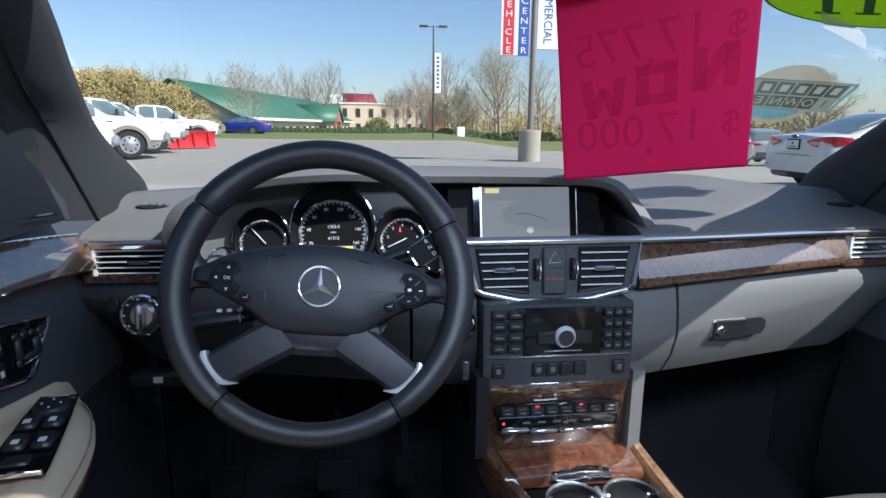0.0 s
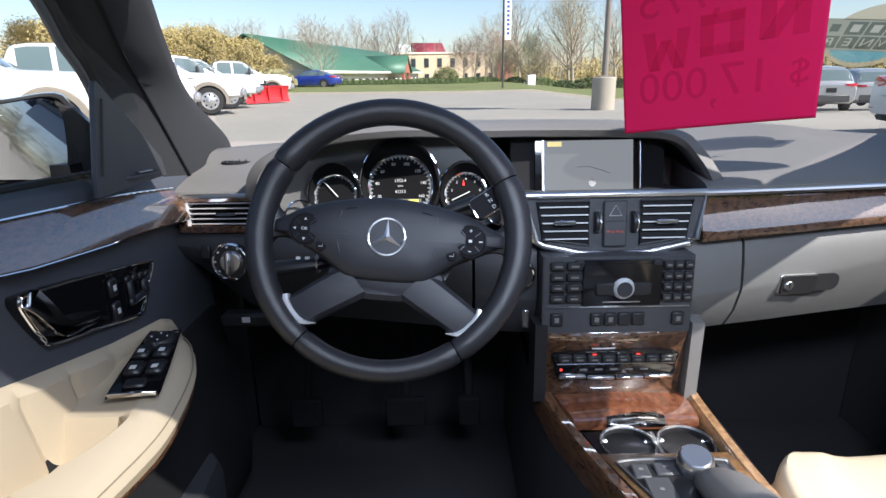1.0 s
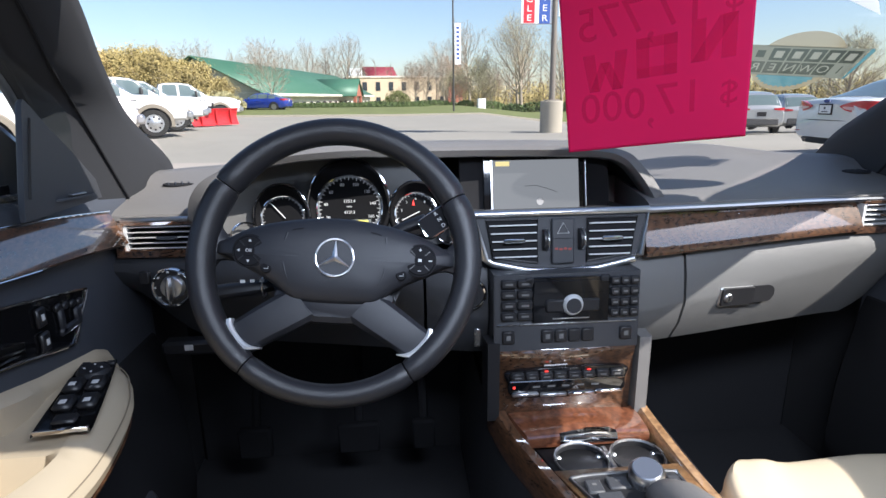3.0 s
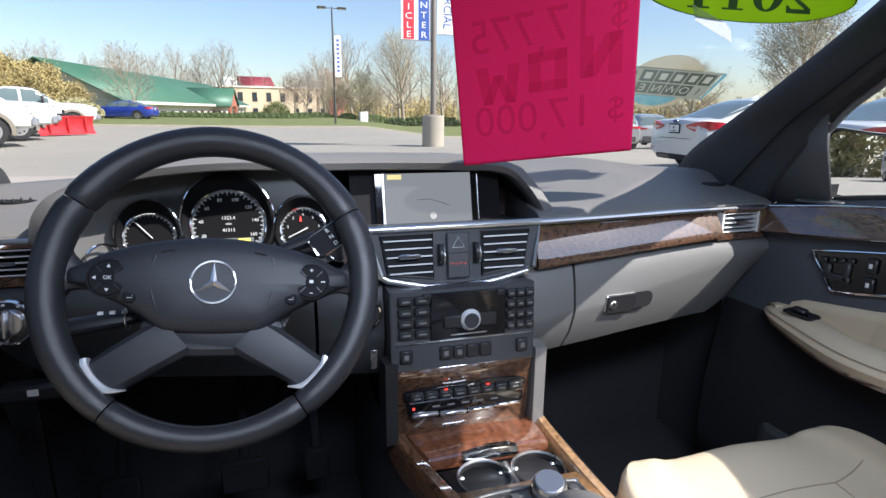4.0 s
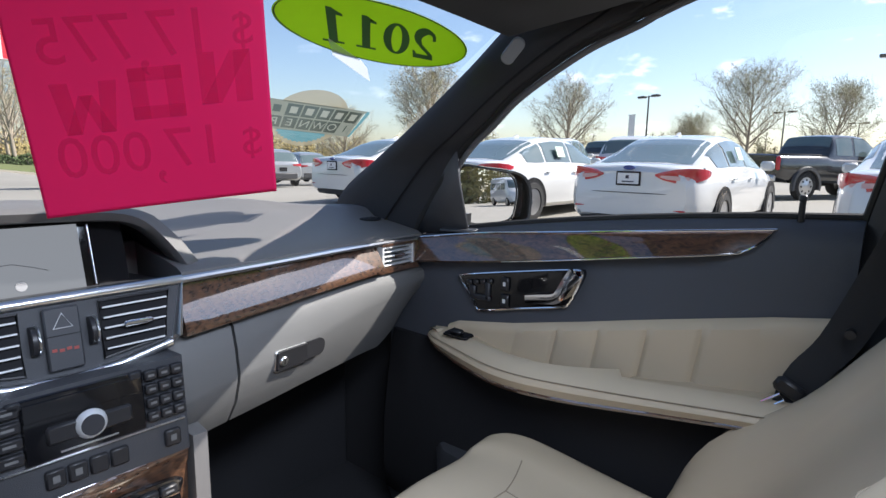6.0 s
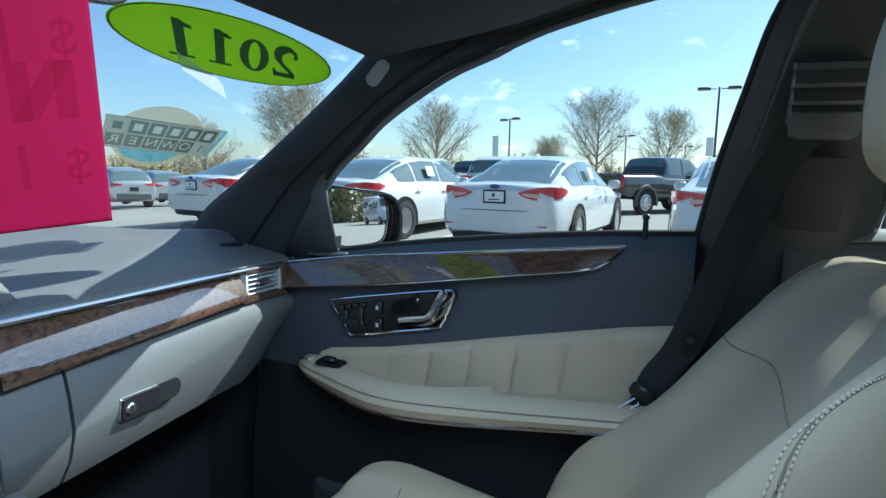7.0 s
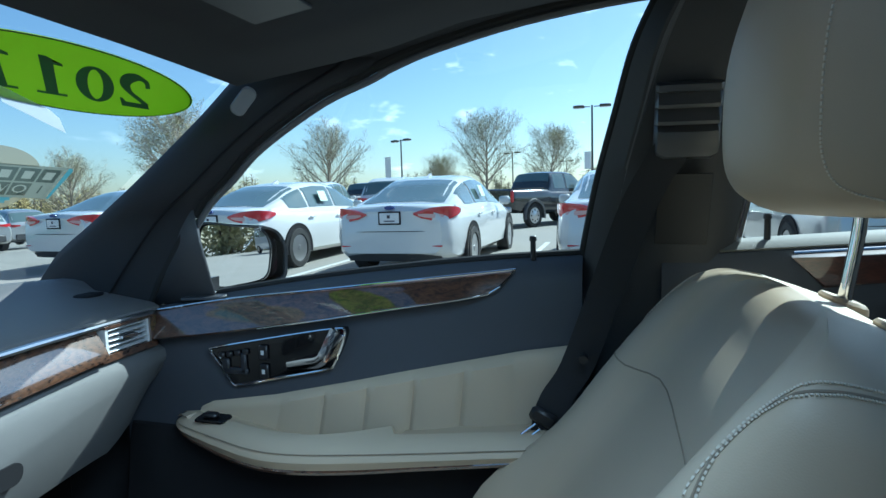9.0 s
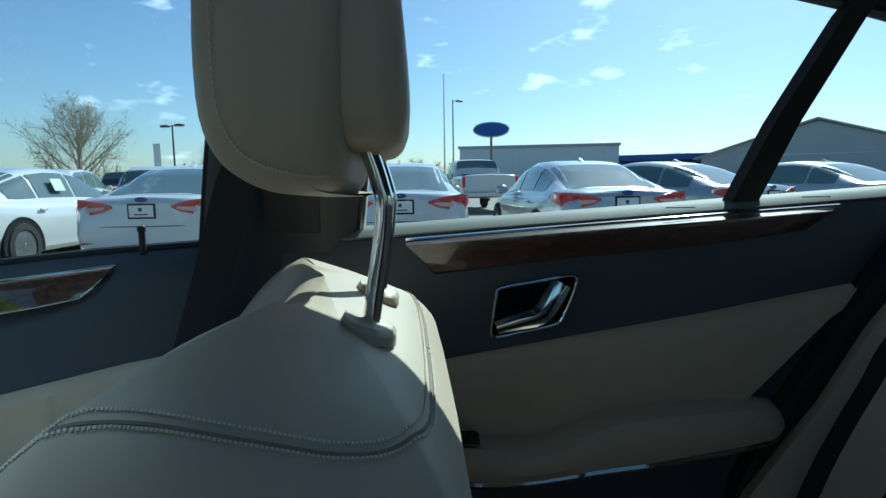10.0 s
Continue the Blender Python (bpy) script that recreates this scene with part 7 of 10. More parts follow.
    for sx in (-1, 1):
        m = M()
        n = len(hsec[0])
        for dr in (0.0,):
            path = [(30 - k, 4.6) for k in range(16)] + [(13.2, 4.7), (11.8, 5.0), (10.6, 5.6), (9.8, 6.4), (9.2, 7.3), (8.8, 8.2), (8.6, 9.2), (8.6, 10.2), (8.6, 11.4)]
            path = [(r, c if sx < 0 else 33 - c) for r, c in path]
            ln = []
            for r, c in path:
                c0 = int(c)
                r0 = int(r)
                p = hsec[r0][c0 % n].lerp(hsec[r0][(c0 + 1) % n], c - c0).lerp(hsec[r0 + 1][c0 % n].lerp(hsec[r0 + 1][(c0 + 1) % n], c - c0), r - r0)
                ln.append(p + Vector((sx * 0.0007, 0.0004, -0.0006 if r < 13 else 0)))
            ln = smooth(ln, 4)
            for i in range(len(ln) - 1):
                m.tube([ln[i], ln[i].lerp(ln[i + 1], 0.6)], 0.0008, 4)
        part("stitching", m, CREAM_D, hr)
        px = sx * 0.060
        m = M()
        m.tube(smooth([X(px, -0.031, 1.05), X(px, -0.038, 1.11), X(px, -0.048, 1.178), X(px, -0.046, 1.200), X(px, -0.034, 1.235), X(px, -0.016, 1.27)], 5), 0.0058, 16)
        part("post", m, CHROME, hr, "chrome headrest post")
        seat_z = tree_.ray_cast(X(px, -0.037, 1.4), Vector((0, 0, -1)))[0].z
        m = M()
        m.prism([X(px, -0.037, seat_z + 0.0045) + Vector((p.x, p.y, -0.006 + 0.36 * p.y)) for p in rounded(0.048, 0.034, 0.0165)], (0, 0, 0.009), 0.003)
        part("post_collar", m, CREAM, hr, "cream plastic post collar")
    return t


front_seat(0.408, "cream leather front passenger seat with stitched bolsters")
front_seat(-0.400, "cream leather driver seat pushed back from the wheel", 0.16)
# rear bench
t = thing("rear_bench", "cream leather rear bench seat behind the front seats", "car seat")
secs = []
for x in (-0.68, -0.62, -0.3, 0, 0.3, 0.62, 0.68):
    k = 0.03 if abs(x) > 0.65 else 0.0
    secs.append([Vector((x, y, z)) for y, z in ((-0.93, 0.55), (-0.72 - k, 0.60), (-0.74 - k, 0.70), (-0.80 - k, 0.90), (-0.87 - k, 1.08), (-0.91, 1.13), (-0.97, 1.13), (-1.05, 0.9))])
part("backrest", M().loft(secs), CREAM, t)
secs = []
for x in (-0.68, -0.62, -0.3, 0, 0.3, 0.62, 0.68):
    k = 0.02 if abs(x) > 0.65 else 0.0
    secs.append([Vector((x, y, z)) for y, z in ((-0.25, 0.38), (-0.24, 0.58 - k), (-0.28, 0.62 - k), (-0.5, 0.61 - k), (-0.78, 0.58 - k), (-0.80, 0.38))])
part("cushion", M().loft(secs), CREAM, t)
secs = []
for z, y in ((0.50, -0.440), (0.60, -0.470), (0.778, -0.545), (0.841, -0.592), (0.901, -0.640), (1.002, -0.702), (1.08, -0.765), (1.10, -0.80)):
    secs.append([Vector((0.712, y - 0.03, z)), Vector((0.685, y - 0.004, z)), Vector((0.668, y - 0.002, z)), Vector((0.640, y - 0.03, z)), Vector((0.600, y - 0.10, z)), Vector((0.712, y - 0.16, z))])
part("side_bolster", M().loft(secs), CREAM, t)


def belt(pts, w, n, label, parent_name):
    t = thing(parent_name, label, "seat belt", "seat belts")
    ln = smooth(pts, 6)
    m = M()
    m.loft([[p - Vector(n[0]) * w / 2, p + Vector(n[1]) * 0.001, p + Vector(n[0]) * w / 2, p - Vector(n[1]) * 0.001] for p in ln])
    part("webbing", m, BELT, t)
    return t


tb = belt([(0.630, 0.050, 1.275), (0.648, 0.092, 1.20), (0.668, 0.135, 1.08), (0.675, 0.175, 0.97), (0.668, 0.215, 0.89), (0.664, 0.235, 0.70), (0.66, 0.25, 0.50)], 0.046, ((0.1, 1, 0.12), (1, 0, 0)), "black seat belt hanging by the door pillar", "seat_belt")
m = M()
m.box((0, 0, 0), (0.012, 0.040, 0.022), 0.005, frame_at((0.662, 0.222, 0.895), (1, 0, 0), (0, -0.5, 1)))
part("tongue_cover", m, BLACK, tb)
m = M()
m.tube([(0.655, 0.232, 0.888), (0.652, 0.252, 0.872), (0.650, 0.262, 0.862), (0.651, 0.254, 0.858), (0.656, 0.226, 0.880)], 0.0017, 6, True)
part("belt_tongue", m, CHROME, tb, "chrome belt tongue")
m = M()
m.cyl((0.655, 0.165, 0.985), (0.668, 0.165, 0.985), 0.006, n=14)
part("stop_button", m, BLACK, tb)
belt([(0.575, -0.80, 1.14), (0.600, -0.690, 1.03), (0.610, -0.652, 0.95), (0.615, -0.610, 0.86), (0.620, -0.585, 0.78), (0.622, -0.56, 0.66)], 0.056, ((-0.35, 0.85, 0.15), (0.8, 0.5, 0)), "black rear seat belt lying on the bench", "seat_belt")

# ---------- things on the windscreen ----------
# interior mirror, from which the sheet hangs
t = thing("rear_view_mirror", "black interior rear-view mirror on the windscreen", "rear-view mirror")
m = M()
MF = frame_at((0.03, 0.60, 1.372), (1, -0.12, 0), (-0.12, -1, -0.06))
m.loft([[MF @ Vector((p.x * k, p.y * k, z)) for p in rounded(0.25, 0.062, 0.028)] for k, z in ((1.0, 0.0), (1.03, -0.008), (0.95, -0.03), (0.6, -0.042))])
part("mirror_shell", m, BLACK, t)
m = M()
m.prism([MF @ (p * 0.95 + Vector((0, 0, 0.0005))) for p in rounded(0.25, 0.062, 0.028)], MF.to_3x3() @ Vector((0, 0, 0.001)))
part("mirror_glass", m, MIRROR, t)
m = M()
m.tube([(0.02, 0.625, 1.38), (0.01, 0.65, 1.395), (0.0, 0.66, 1.405)], 0.013, 10)
part("mirror_stem", m, BLACK, t)

# magenta sheet
t = thing("paper_sign", "magenta paper price sheet hanging under the mirror, writing showing through", "paper")
bl, br = Vector((-0.037, 0.709, 1.137)), Vector((0.123, 0.591, 1.162))
up = Vector((-0.0447, -0.051, 0.255))
m = M()
def sheet(u, v):
    return bl + (br - bl) * u + up * v + Vector((0.45, 0.9, 0)) * 0.006 * math.sin(u * 3.0 + v * 2.0)
m.grid(sheet, 70, 70)
part("sheet", m, PAPER, t, thick=0.0004)
nx = (br - bl).normalized()
nn = nx.cross(up).normalized()
if nn.y > 0:
    nn = -nn
def bold(ch, s):
    """A thick block capital as flat bars, x to the right, centred."""
    w, h, k = 0.36 * s, 0.36 * s, 0.115 * s
    if ch == "N":
        return [[(-w, -h), (-w + 2 * k, -h), (-w + 2 * k, h), (-w, h)], [(w - 2 * k, -h), (w, -h), (w, h), (w - 2 * k, h)], [(-w, h), (-w + 2.4 * k, h), (w, -h), (w - 2.4 * k, -h)]]
    if ch == "O":
        return [[(-w, -h), (-w + 2 * k, -h), (-w + 2 * k, h), (-w, h)], [(w - 2 * k, -h), (w, -h), (w, h), (w - 2 * k, h)], [(-w, h - 1.6 * k), (w, h - 1.6 * k), (w, h), (-w, h)], [(-w, -h), (w, -h), (w, -h + 1.6 * k), (-w, -h + 1.6 * k)]]
    return [[(-1.2 * w, h), (-1.2 * w + 2 * k, h), (-0.35 * w, -h), (-0.9 * w, -h)], [(1.2 * w, h), (1.2 * w - 2 * k, h), (0.35 * w, -h), (0.9 * w, -h)], [(-0.9 * w, -h), (-0.35 * w, -h), (0.25 * w, 0.5 * h), (-0.25 * w, 0.5 * h)], [(0.35 * w, -h), (0.9 * w, -h), (0.25 * w, 0.5 * h), (-0.25 * w, 0.5 * h)]]


wd, hg = (br - bl).length, up.length
for i, ch in enumerate("NOW"):
    for q in bold(ch, 0.060):
        n = 6
        a, b, c, d = [Vector((*p, 0)) for p in q]
        m = M()
        m.grid(lambda e, f: sheet(0.535 + 0.285 * (1 - i) - (a.lerp(b, e).lerp(d.lerp(c, e), f)).x / wd, 0.385 - 0.03 * (i - 1) + (a.lerp(b, e).lerp(d.lerp(c, e), f)).y / hg) + nn * (0.0006 + 0.0001 * i), n, n)
        part("show_through", m, PAPER_INK, t)
for body, u, v, s in (("$ 17,000", 0.53, 0.190, 0.052), ("$ 17,775", 0.53, 0.555, 0.052)):
    for i, ch in enumerate(body):
        if ch == " ":
            continue
        step = lambda c: s * (0.20 if c in " ," else 0.50)
        off = sum(step(c) for c in body[:i]) + step(ch) / 2 - sum(step(c) for c in body) / 2
        ob = lettering("show_through", ch, s * (0.7 if ch == "$" else 1.0), PAPER_INK, Matrix.Identity(4), t, 0.0)
        dv = -0.16 * s if ch == "," else 0.0
        for q in ob.data.vertices:
            q.co = sheet(u - (q.co.x + off) / wd, v + (q.co.y + dv) / hg) + nn * 0.0006


def ws_point(x, y):
    """A point just inside the windscreen."""
    return Vector((x, y, 1.085 + 0.46 * (1.40 - y) - 0.002))


wsn = Vector((0, -0.46, -1)).normalized()
# oval year sticker
t = thing("year_sticker", "lime oval windscreen sticker showing 2011 in reverse", "sticker")
c = ws_point(0.434, 0.766)
OX = Vector((1.0, -0.016, 0))
OX = (OX - wsn * OX.dot(wsn)).normalized()
OY = wsn.cross(OX)
OM = Matrix((OX, OY, wsn)).transposed().to_4x4()
OM.translation = c
m = M()
el = [Vector((0.195 * math.cos(a * math.pi / 32) - 0.050 * math.sin(a * math.pi / 32), 0.066 * math.sin(a * math.pi / 32), 0)) for a in range(64)]
m.prism([OM @ p for p in el], wsn * 0.0005)
part("sticker_face", m, LIME, t)
m = M()
m.tube([OM @ (p * 0.985) for p in el], 0.0012, 4, True)
part("sticker_edge", m, LIME_D, t)


def digit(ch, x):
    """A bold numeral with slab feet, drawn as flat shapes in mirror writing."""
    LEAN = Matrix(((-0.90, -0.72, 0, 0), (0, 0.92, 0, 0), (0, 0, 1, 0), (0, 0, 0, 1)))
    F = OM @ Matrix.Translation((x, 0, 0.0012)) @ LEAN
    P = lambda u, v: F @ Vector((u, v, 0))
    m = M()
    if ch == "0":
        w = [a * math.pi / 16 for a in range(33)]
        m.loft([[P(0.031 * math.cos(a), 0.038 * math.sin(a)) for a in w], [P(0.0125 * math.cos(a), 0.032 * math.sin(a)) for a in w]], False, False)
    elif ch == "1":
        m.add([P(u, v) for u, v in ((-0.009, -0.033), (0.009, -0.033), (0.009, 0.038), (-0.002, 0.038), (-0.009, 0.034))], [(0, 1, 2, 3, 4)])
        m.add([P(u, v) for u, v in ((-0.022, -0.038), (0.022, -0.038), (0.022, -0.033), (-0.022, -0.033))], [(0, 1, 2, 3)])
        m.add([P(u, v) for u, v in ((-0.009, 0.034), (-0.022, 0.029), (-0.022, 0.024), (-0.009, 0.025))], [(0, 1, 2, 3)])
    else:
        mid = smooth([(-0.024, 0.014, 0), (-0.020, 0.028, 0), (-0.004, 0.0345, 0), (0.013, 0.028, 0), (0.018, 0.014, 0), (0.008, -0.003, 0), (-0.010, -0.017, 0), (-0.025, -0.029, 0)], 5)
        wid = lambda f: 0.0045 + 0.0065 * math.sin(math.pi * min(1.0, max(0.0, (f - 0.22) / 0.48)))
        n = len(mid) - 1
        a, b = [], []
        for i, p in enumerate(mid):
            d = (mid[min(i + 1, n)] - mid[max(i - 1, 0)]).normalized()
            o = Vector((-d.y, d.x, 0)) * wid(i / n)
            a.append(F @ (p + o)), b.append(F @ (p - o))
        m.loft([a, b], False, False)
        m.add([P(u, v) for u, v in ((-0.030, -0.038), (0.024, -0.038), (0.028, -0.018), (0.023, -0.018), (0.017, -0.026), (-0.026, -0.026))], [(0, 1, 2, 3, 4, 5)])
    part("year_digit", m, LIME_D, t)


for i, ch in enumerate("2011"):
    digit(ch, (0.085 - 0.0620 * i))



# award sticker below it
t = thing("award_sticker", "teal and pale windscreen sticker with a starburst, seen from behind", "sticker")
Q = [Vector(q) for q in ((0.344, 0.957, 0), (0.588, 0.974, 0), (0.620, 1.072, 0), (0.386, 1.048, 0))]


def on_glass(u, v, d=0.0):
    """A point of the ribbon: u from its start to its end, v from its top to its foot."""
    p = Q[0] * (1 - u) * (1 - v) + Q[1] * u * (1 - v) + Q[2] * u * v + Q[3] * (1 - u) * v
    return ws_point(p.x, p.y) + wsn * d


def sticker_patch(name, uvs, d, material, parent, label=""):
    """One printed patch of the sticker, flat on the glass."""
    m = M()
    m.add([on_glass(u, v, d) for u, v in uvs], [tuple(range(len(uvs)))])
    return part(name, m, material, parent, label)


def pierced(name, box, glyph, material):
    """A cell of the ribbon with a letter cut out of it."""
    b = bmesh.new()
    b.from_mesh(glyph)
    bmesh.ops.remove_doubles(b, verts=b.verts[:], dist=1e-6)
    rims = [(e.verts[0].co.copy(), e.verts[1].co.copy()) for e in b.edges if e.is_boundary]
    b.free()
    b = bmesh.new()
    c = [b.verts.new((u, v, 0)) for u, v in box]
    for k in range(4):
        b.edges.new((c[k], c[(k + 1) % 4]))
    for p, q in rims:
        b.edges.new((b.verts.new(p), b.verts.new(q)))
    bmesh.ops.remove_doubles(b, verts=b.verts[:], dist=1e-6)
    bmesh.ops.triangle_fill(b, use_beauty=True, edges=b.edges[:])
    b.verts.index_update()
    m = M()
    m.add([on_glass(v.co.x, v.co.y, 0.0006) for v in b.verts], [tuple(v.index for v in f.verts) for f in b.faces])
    b.free()
    return part(name, m, material, t)


def ellipse(cu, cv, ru, rv, a0, a1, n=24):
    return [(cu + ru * math.cos(radians(a0 + (a1 - a0) * k / n)), cv + rv * math.sin(radians(a0 + (a1 - a0) * k / n))) for k in range(n + 1)]


# pale oval that shows above and below the ribbon, with a toothed teal seal on its foot
sticker_patch("pale_oval", ellipse(0.45, 0.58, 0.37, 1.06, 213, 327), 0.0, BODYV, t)
low = ellipse(0.45, 0.58, 0.37, 1.06, 24, 156)
seal = []
for k in range(29):
    a = radians(14 + 152 * k / 28)
    r = 1.0 if k % 2 else 1.10
    seal.append((0.43 + 0.27 * r * math.cos(a), 0.85 + 0.58 * r * math.sin(a)))
sticker_patch("pale_oval", low + [(0.135, 1.0)] + seal[::-1] + [(0.765, 1.0)], 0.0, BODYV, t)
sticker_patch("starburst", seal, 0.0004, TEAL, t)
# ribbon: its edges and the bars between the letter cells
def bar(u0, v0, u1, v1):
    sticker_patch("ribbon_bar", [(u0, v0), (u1, v0), (u1, v1), (u0, v1)], 0.0006, GREYV, t)


for v0, v1 in ((-0.02, 0.06), (0.475, 0.525), (0.94, 1.02)):
    bar(0.02, v0, 0.965, v1)
for k in range(7):
    u0 = 0.0355 + 0.150 * k
    for v0, v1 in ((0.06, 0.475), (0.525, 0.94)):
        bar(u0 - (0.014 if k in (0, 6) else 0.004), v0, u0 + (0.016 if k == 6 else 0.010), v1)
sticker_patch("ribbon_end", [(0.965, -0.02), (0.99, -0.02), (1.01, 0.06), (0.985, 1.02), (0.962, 1.02)], 0.0006, TEAL, t, "teal ribbon end")
for r in range(2):
    for k in range(6):
        u0, v0 = 0.0455 + 0.150 * k, 0.06 + 0.465 * r
        pale = (r, k) in ((0, 0), (1, 5))
        box = [(u0, v0), (u0 + 0.136, v0), (u0 + 0.136, v0 + 0.415), (u0, v0 + 0.415)]
        inks = (GREYV, TEAL_D) if pale else (TEAL_D, PALEV)
        if r:
            ob = lettering("cell_letter", "RENWO1"[k], 0.36, inks[1], Matrix.Identity(4), None, 0.0)
            for q in ob.data.vertices:
                q.co = (u0 + 0.068 - q.co.x * 0.38, v0 + 0.2075 - q.co.y * 1.05, 0)
            cell = pierced("letter_cell", box, ob.data, inks[0])
            for q in ob.data.vertices:
                q.co = on_glass(q.co.x, q.co.y, 0.0006)
            ob.parent = cell
        else:
            mark = [(u0 + 0.034, v0 + 0.09), (u0 + 0.102, v0 + 0.09), (u0 + 0.102, v0 + 0.325), (u0 + 0.034, v0 + 0.325)]
            m = M()
            m.add([on_glass(u, v, 0.0006) for u, v in box + mark], [(a, (a + 1) % 4, 4 + (a + 1) % 4, 4 + a) for a in range(4)])
            cell = part("letter_cell", m, inks[0], t)
            sticker_patch("cell_mark", mark, 0.0006, inks[1], cell)


# white patch below the oval, painted for a paper tag's reflection in the glass
t = thing("tab_reflection", "small white patch painted as a paper reflection on the windscreen", "paper")
m = M()
m.prism([ws_point(x, y) + wsn * 0.001 for x, y in ((0.345, 0.792), (0.441, 0.829), (0.467, 0.845), (0.500, 0.876), (0.380, 0.826))], wsn * 0.0004)
part("tab_sheet", m, WHITEP, t)


# ---------- outside ----------


def gz(x, y):
    """Height of the uneven ground outside."""
    k = min(1.0, max(0.0, (x - 5) / 8))
    k = k * k * (3 - 2 * k)
    fall = 0.055 * min(16, max(0.0, y - 12)) * k
    return 0.011 * min(abs(x), 14.0) * min(1.0, 60.0 / (abs(y) + 30)) - fall * min(1.0, 60.0 / max(60.0, y + x))




def E(x, y, z=0.0, rz=0.0):
    """A pose on the sloping ground outside."""
    return pose(x, y, z + gz(x, y), 0, 0, rz)


def ground_mat():
    m = mat("grey_asphalt", (0.25, 0.236, 0.207), 0.92, var=0.16, vscale=0.35)
    nt = m.node_tree
    p = nt.nodes["Principled BSDF"]
    t = nt.nodes.new("ShaderNodeTexCoord")
    n = nt.nodes.new("ShaderNodeTexNoise")
    n.inputs["Scale"].default_value = 55
    n.inputs["Detail"].default_value = 4
    b = nt.nodes.new("ShaderNodeBump")
    b.inputs["Strength"].default_value = 0.5
    b.inputs["Distance"].default_value = 0.01
    nt.links.new(t.outputs["Object"], n.inputs["Vector"])
    nt.links.new(n.outputs["Fac"], b.inputs["Height"])
    nt.links.new(b.outputs[0], p.inputs["Normal"])
    return m


m = M()
def spread(u):
    q = 2 * u - 1
    return math.copysign(math.sinh(6.2 * abs(q)) / math.sinh(6.2) * 1500, q)
m.grid(lambda u, v: Vector((spread(u), spread(v), gz(spread(u), spread(v)))), 96, 96)
tagged(part("ground", m, ground_mat()), "pale grey asphalt of the car park", "ground", kind="structure")
GRASS = mat("spring_grass", (0.125, 0.145, 0.045), 0.95, scale=30, bump=0.8, var=0.35, vscale=0.5)
FAR = mat("far_dry_meadow", (0.13, 0.12, 0.05), 0.95, var=0.3, vscale=0.08)
CURB = mat("concrete", (0.36, 0.325, 0.265), 0.9, scale=40, bump=0.4, var=0.15, vscale=1.5)
m = M()
m.loft([[Vector((x, y * (1 - 0.035 * (x + 90) / 90), gz(x, y) + 0.10 + h)) for x in range(-90, 91, 6)] for y, h in ((43.2, 0.0), (46, 0.15), (54, 0.35), (64, 0.4), (75, 0.2))], False, False)
tagged(part("grass_verge", m, GRASS), "mown green grass verge beyond the car park", "grass", kind="structure")
m = M()
m.loft([[Vector((x, 43.0 * (1 - 0.035 * (x + 90) / 90) + o, z + gz(x, 43))) for o, z in ((0, -0.02), (0, 0.13), (0.2, 0.14), (0.25, 0.05))] for x in range(-90, 91, 6)])
tagged(part("kerb", m, CURB), "concrete kerb along the grass verge", "kerb", kind="structure")
m = M()
m.loft([[Vector((x, y - 0.012 * x, gz(x, y) + h)) for x in range(-400, 401, 20)] for y, h in ((74, 0.22), (90, 0.3), (130, 0.6), (420, 1.5))], False, False)
tagged(part("meadow", m, FAR), "dry meadow behind the buildings", "meadow", kind="structure")
# painted bay lines
PAINTW = mat("worn_white_line", (0.5, 0.5, 0.48), 0.8, var=0.3, vscale=3)
for k, yb in enumerate((8.0, 4.75, 1.55, -1.5, -4.5)):
    m = M()
    m.loft([[Vector((x, yb + o, gz(x, yb) + h)) for o, h in ((-0.05, -0.01), (-0.05, 0.006), (0.05, 0.006), (0.05, -0.01))] for x in (7.0, 8.5, 10.0, 12.0)])
    tagged(part("bay_line", m, PAINTW), "worn white parking bay line", "road marking", "bay lines", "structure")


# ----- vehicles -----
CARWHITE = mat("white_car_paint", (0.63, 0.63, 0.62), 0.25, coat=1.0, var=0.02)
CARSILVER = mat("silver_car_paint", (0.42, 0.43, 0.44), 0.3, 0.6, coat=1.0, var=0.03)
CARBLACK = mat("black_car_paint", (0.012, 0.012, 0.013), 0.2, coat=1.0, var=0.03)
CARBLUE = mat("blue_car_paint", (0.012, 0.04, 0.30), 0.25, 0.2, coat=1.0, var=0.03)
CGLASS = mat("tinted_car_glass", (0.10, 0.14, 0.145), 0.05, var=0.05, coat=0.5)
TYRE = mat("tyre_rubber", (0.018, 0.018, 0.018), 0.85, var=0.15)
RIM = mat("alloy_rim", (0.55, 0.55, 0.56), 0.3, 0.9, var=0.05)
TAIL = mat("red_tail_lens", (0.46, 0.014, 0.024), 0.12, var=0.05, coat=0.8)
LENS = mat("clear_lamp_lens", (0.75, 0.75, 0.75), 0.1, var=0.04)
PINK = mat("pale_pink_lens", (0.62, 0.40, 0.39), 0.12, var=0.05, coat=0.6)
PLATE = mat("white_dealer_plate", (0.72, 0.72, 0.72), 0.5, var=0.05)
FLARE = mat("tan_grey_flare_plastic", (0.20, 0.175, 0.14), 0.7, var=0.1)
CLAD = mat("grey_bumper_plastic", (0.05, 0.05, 0.052), 0.6, var=0.1)

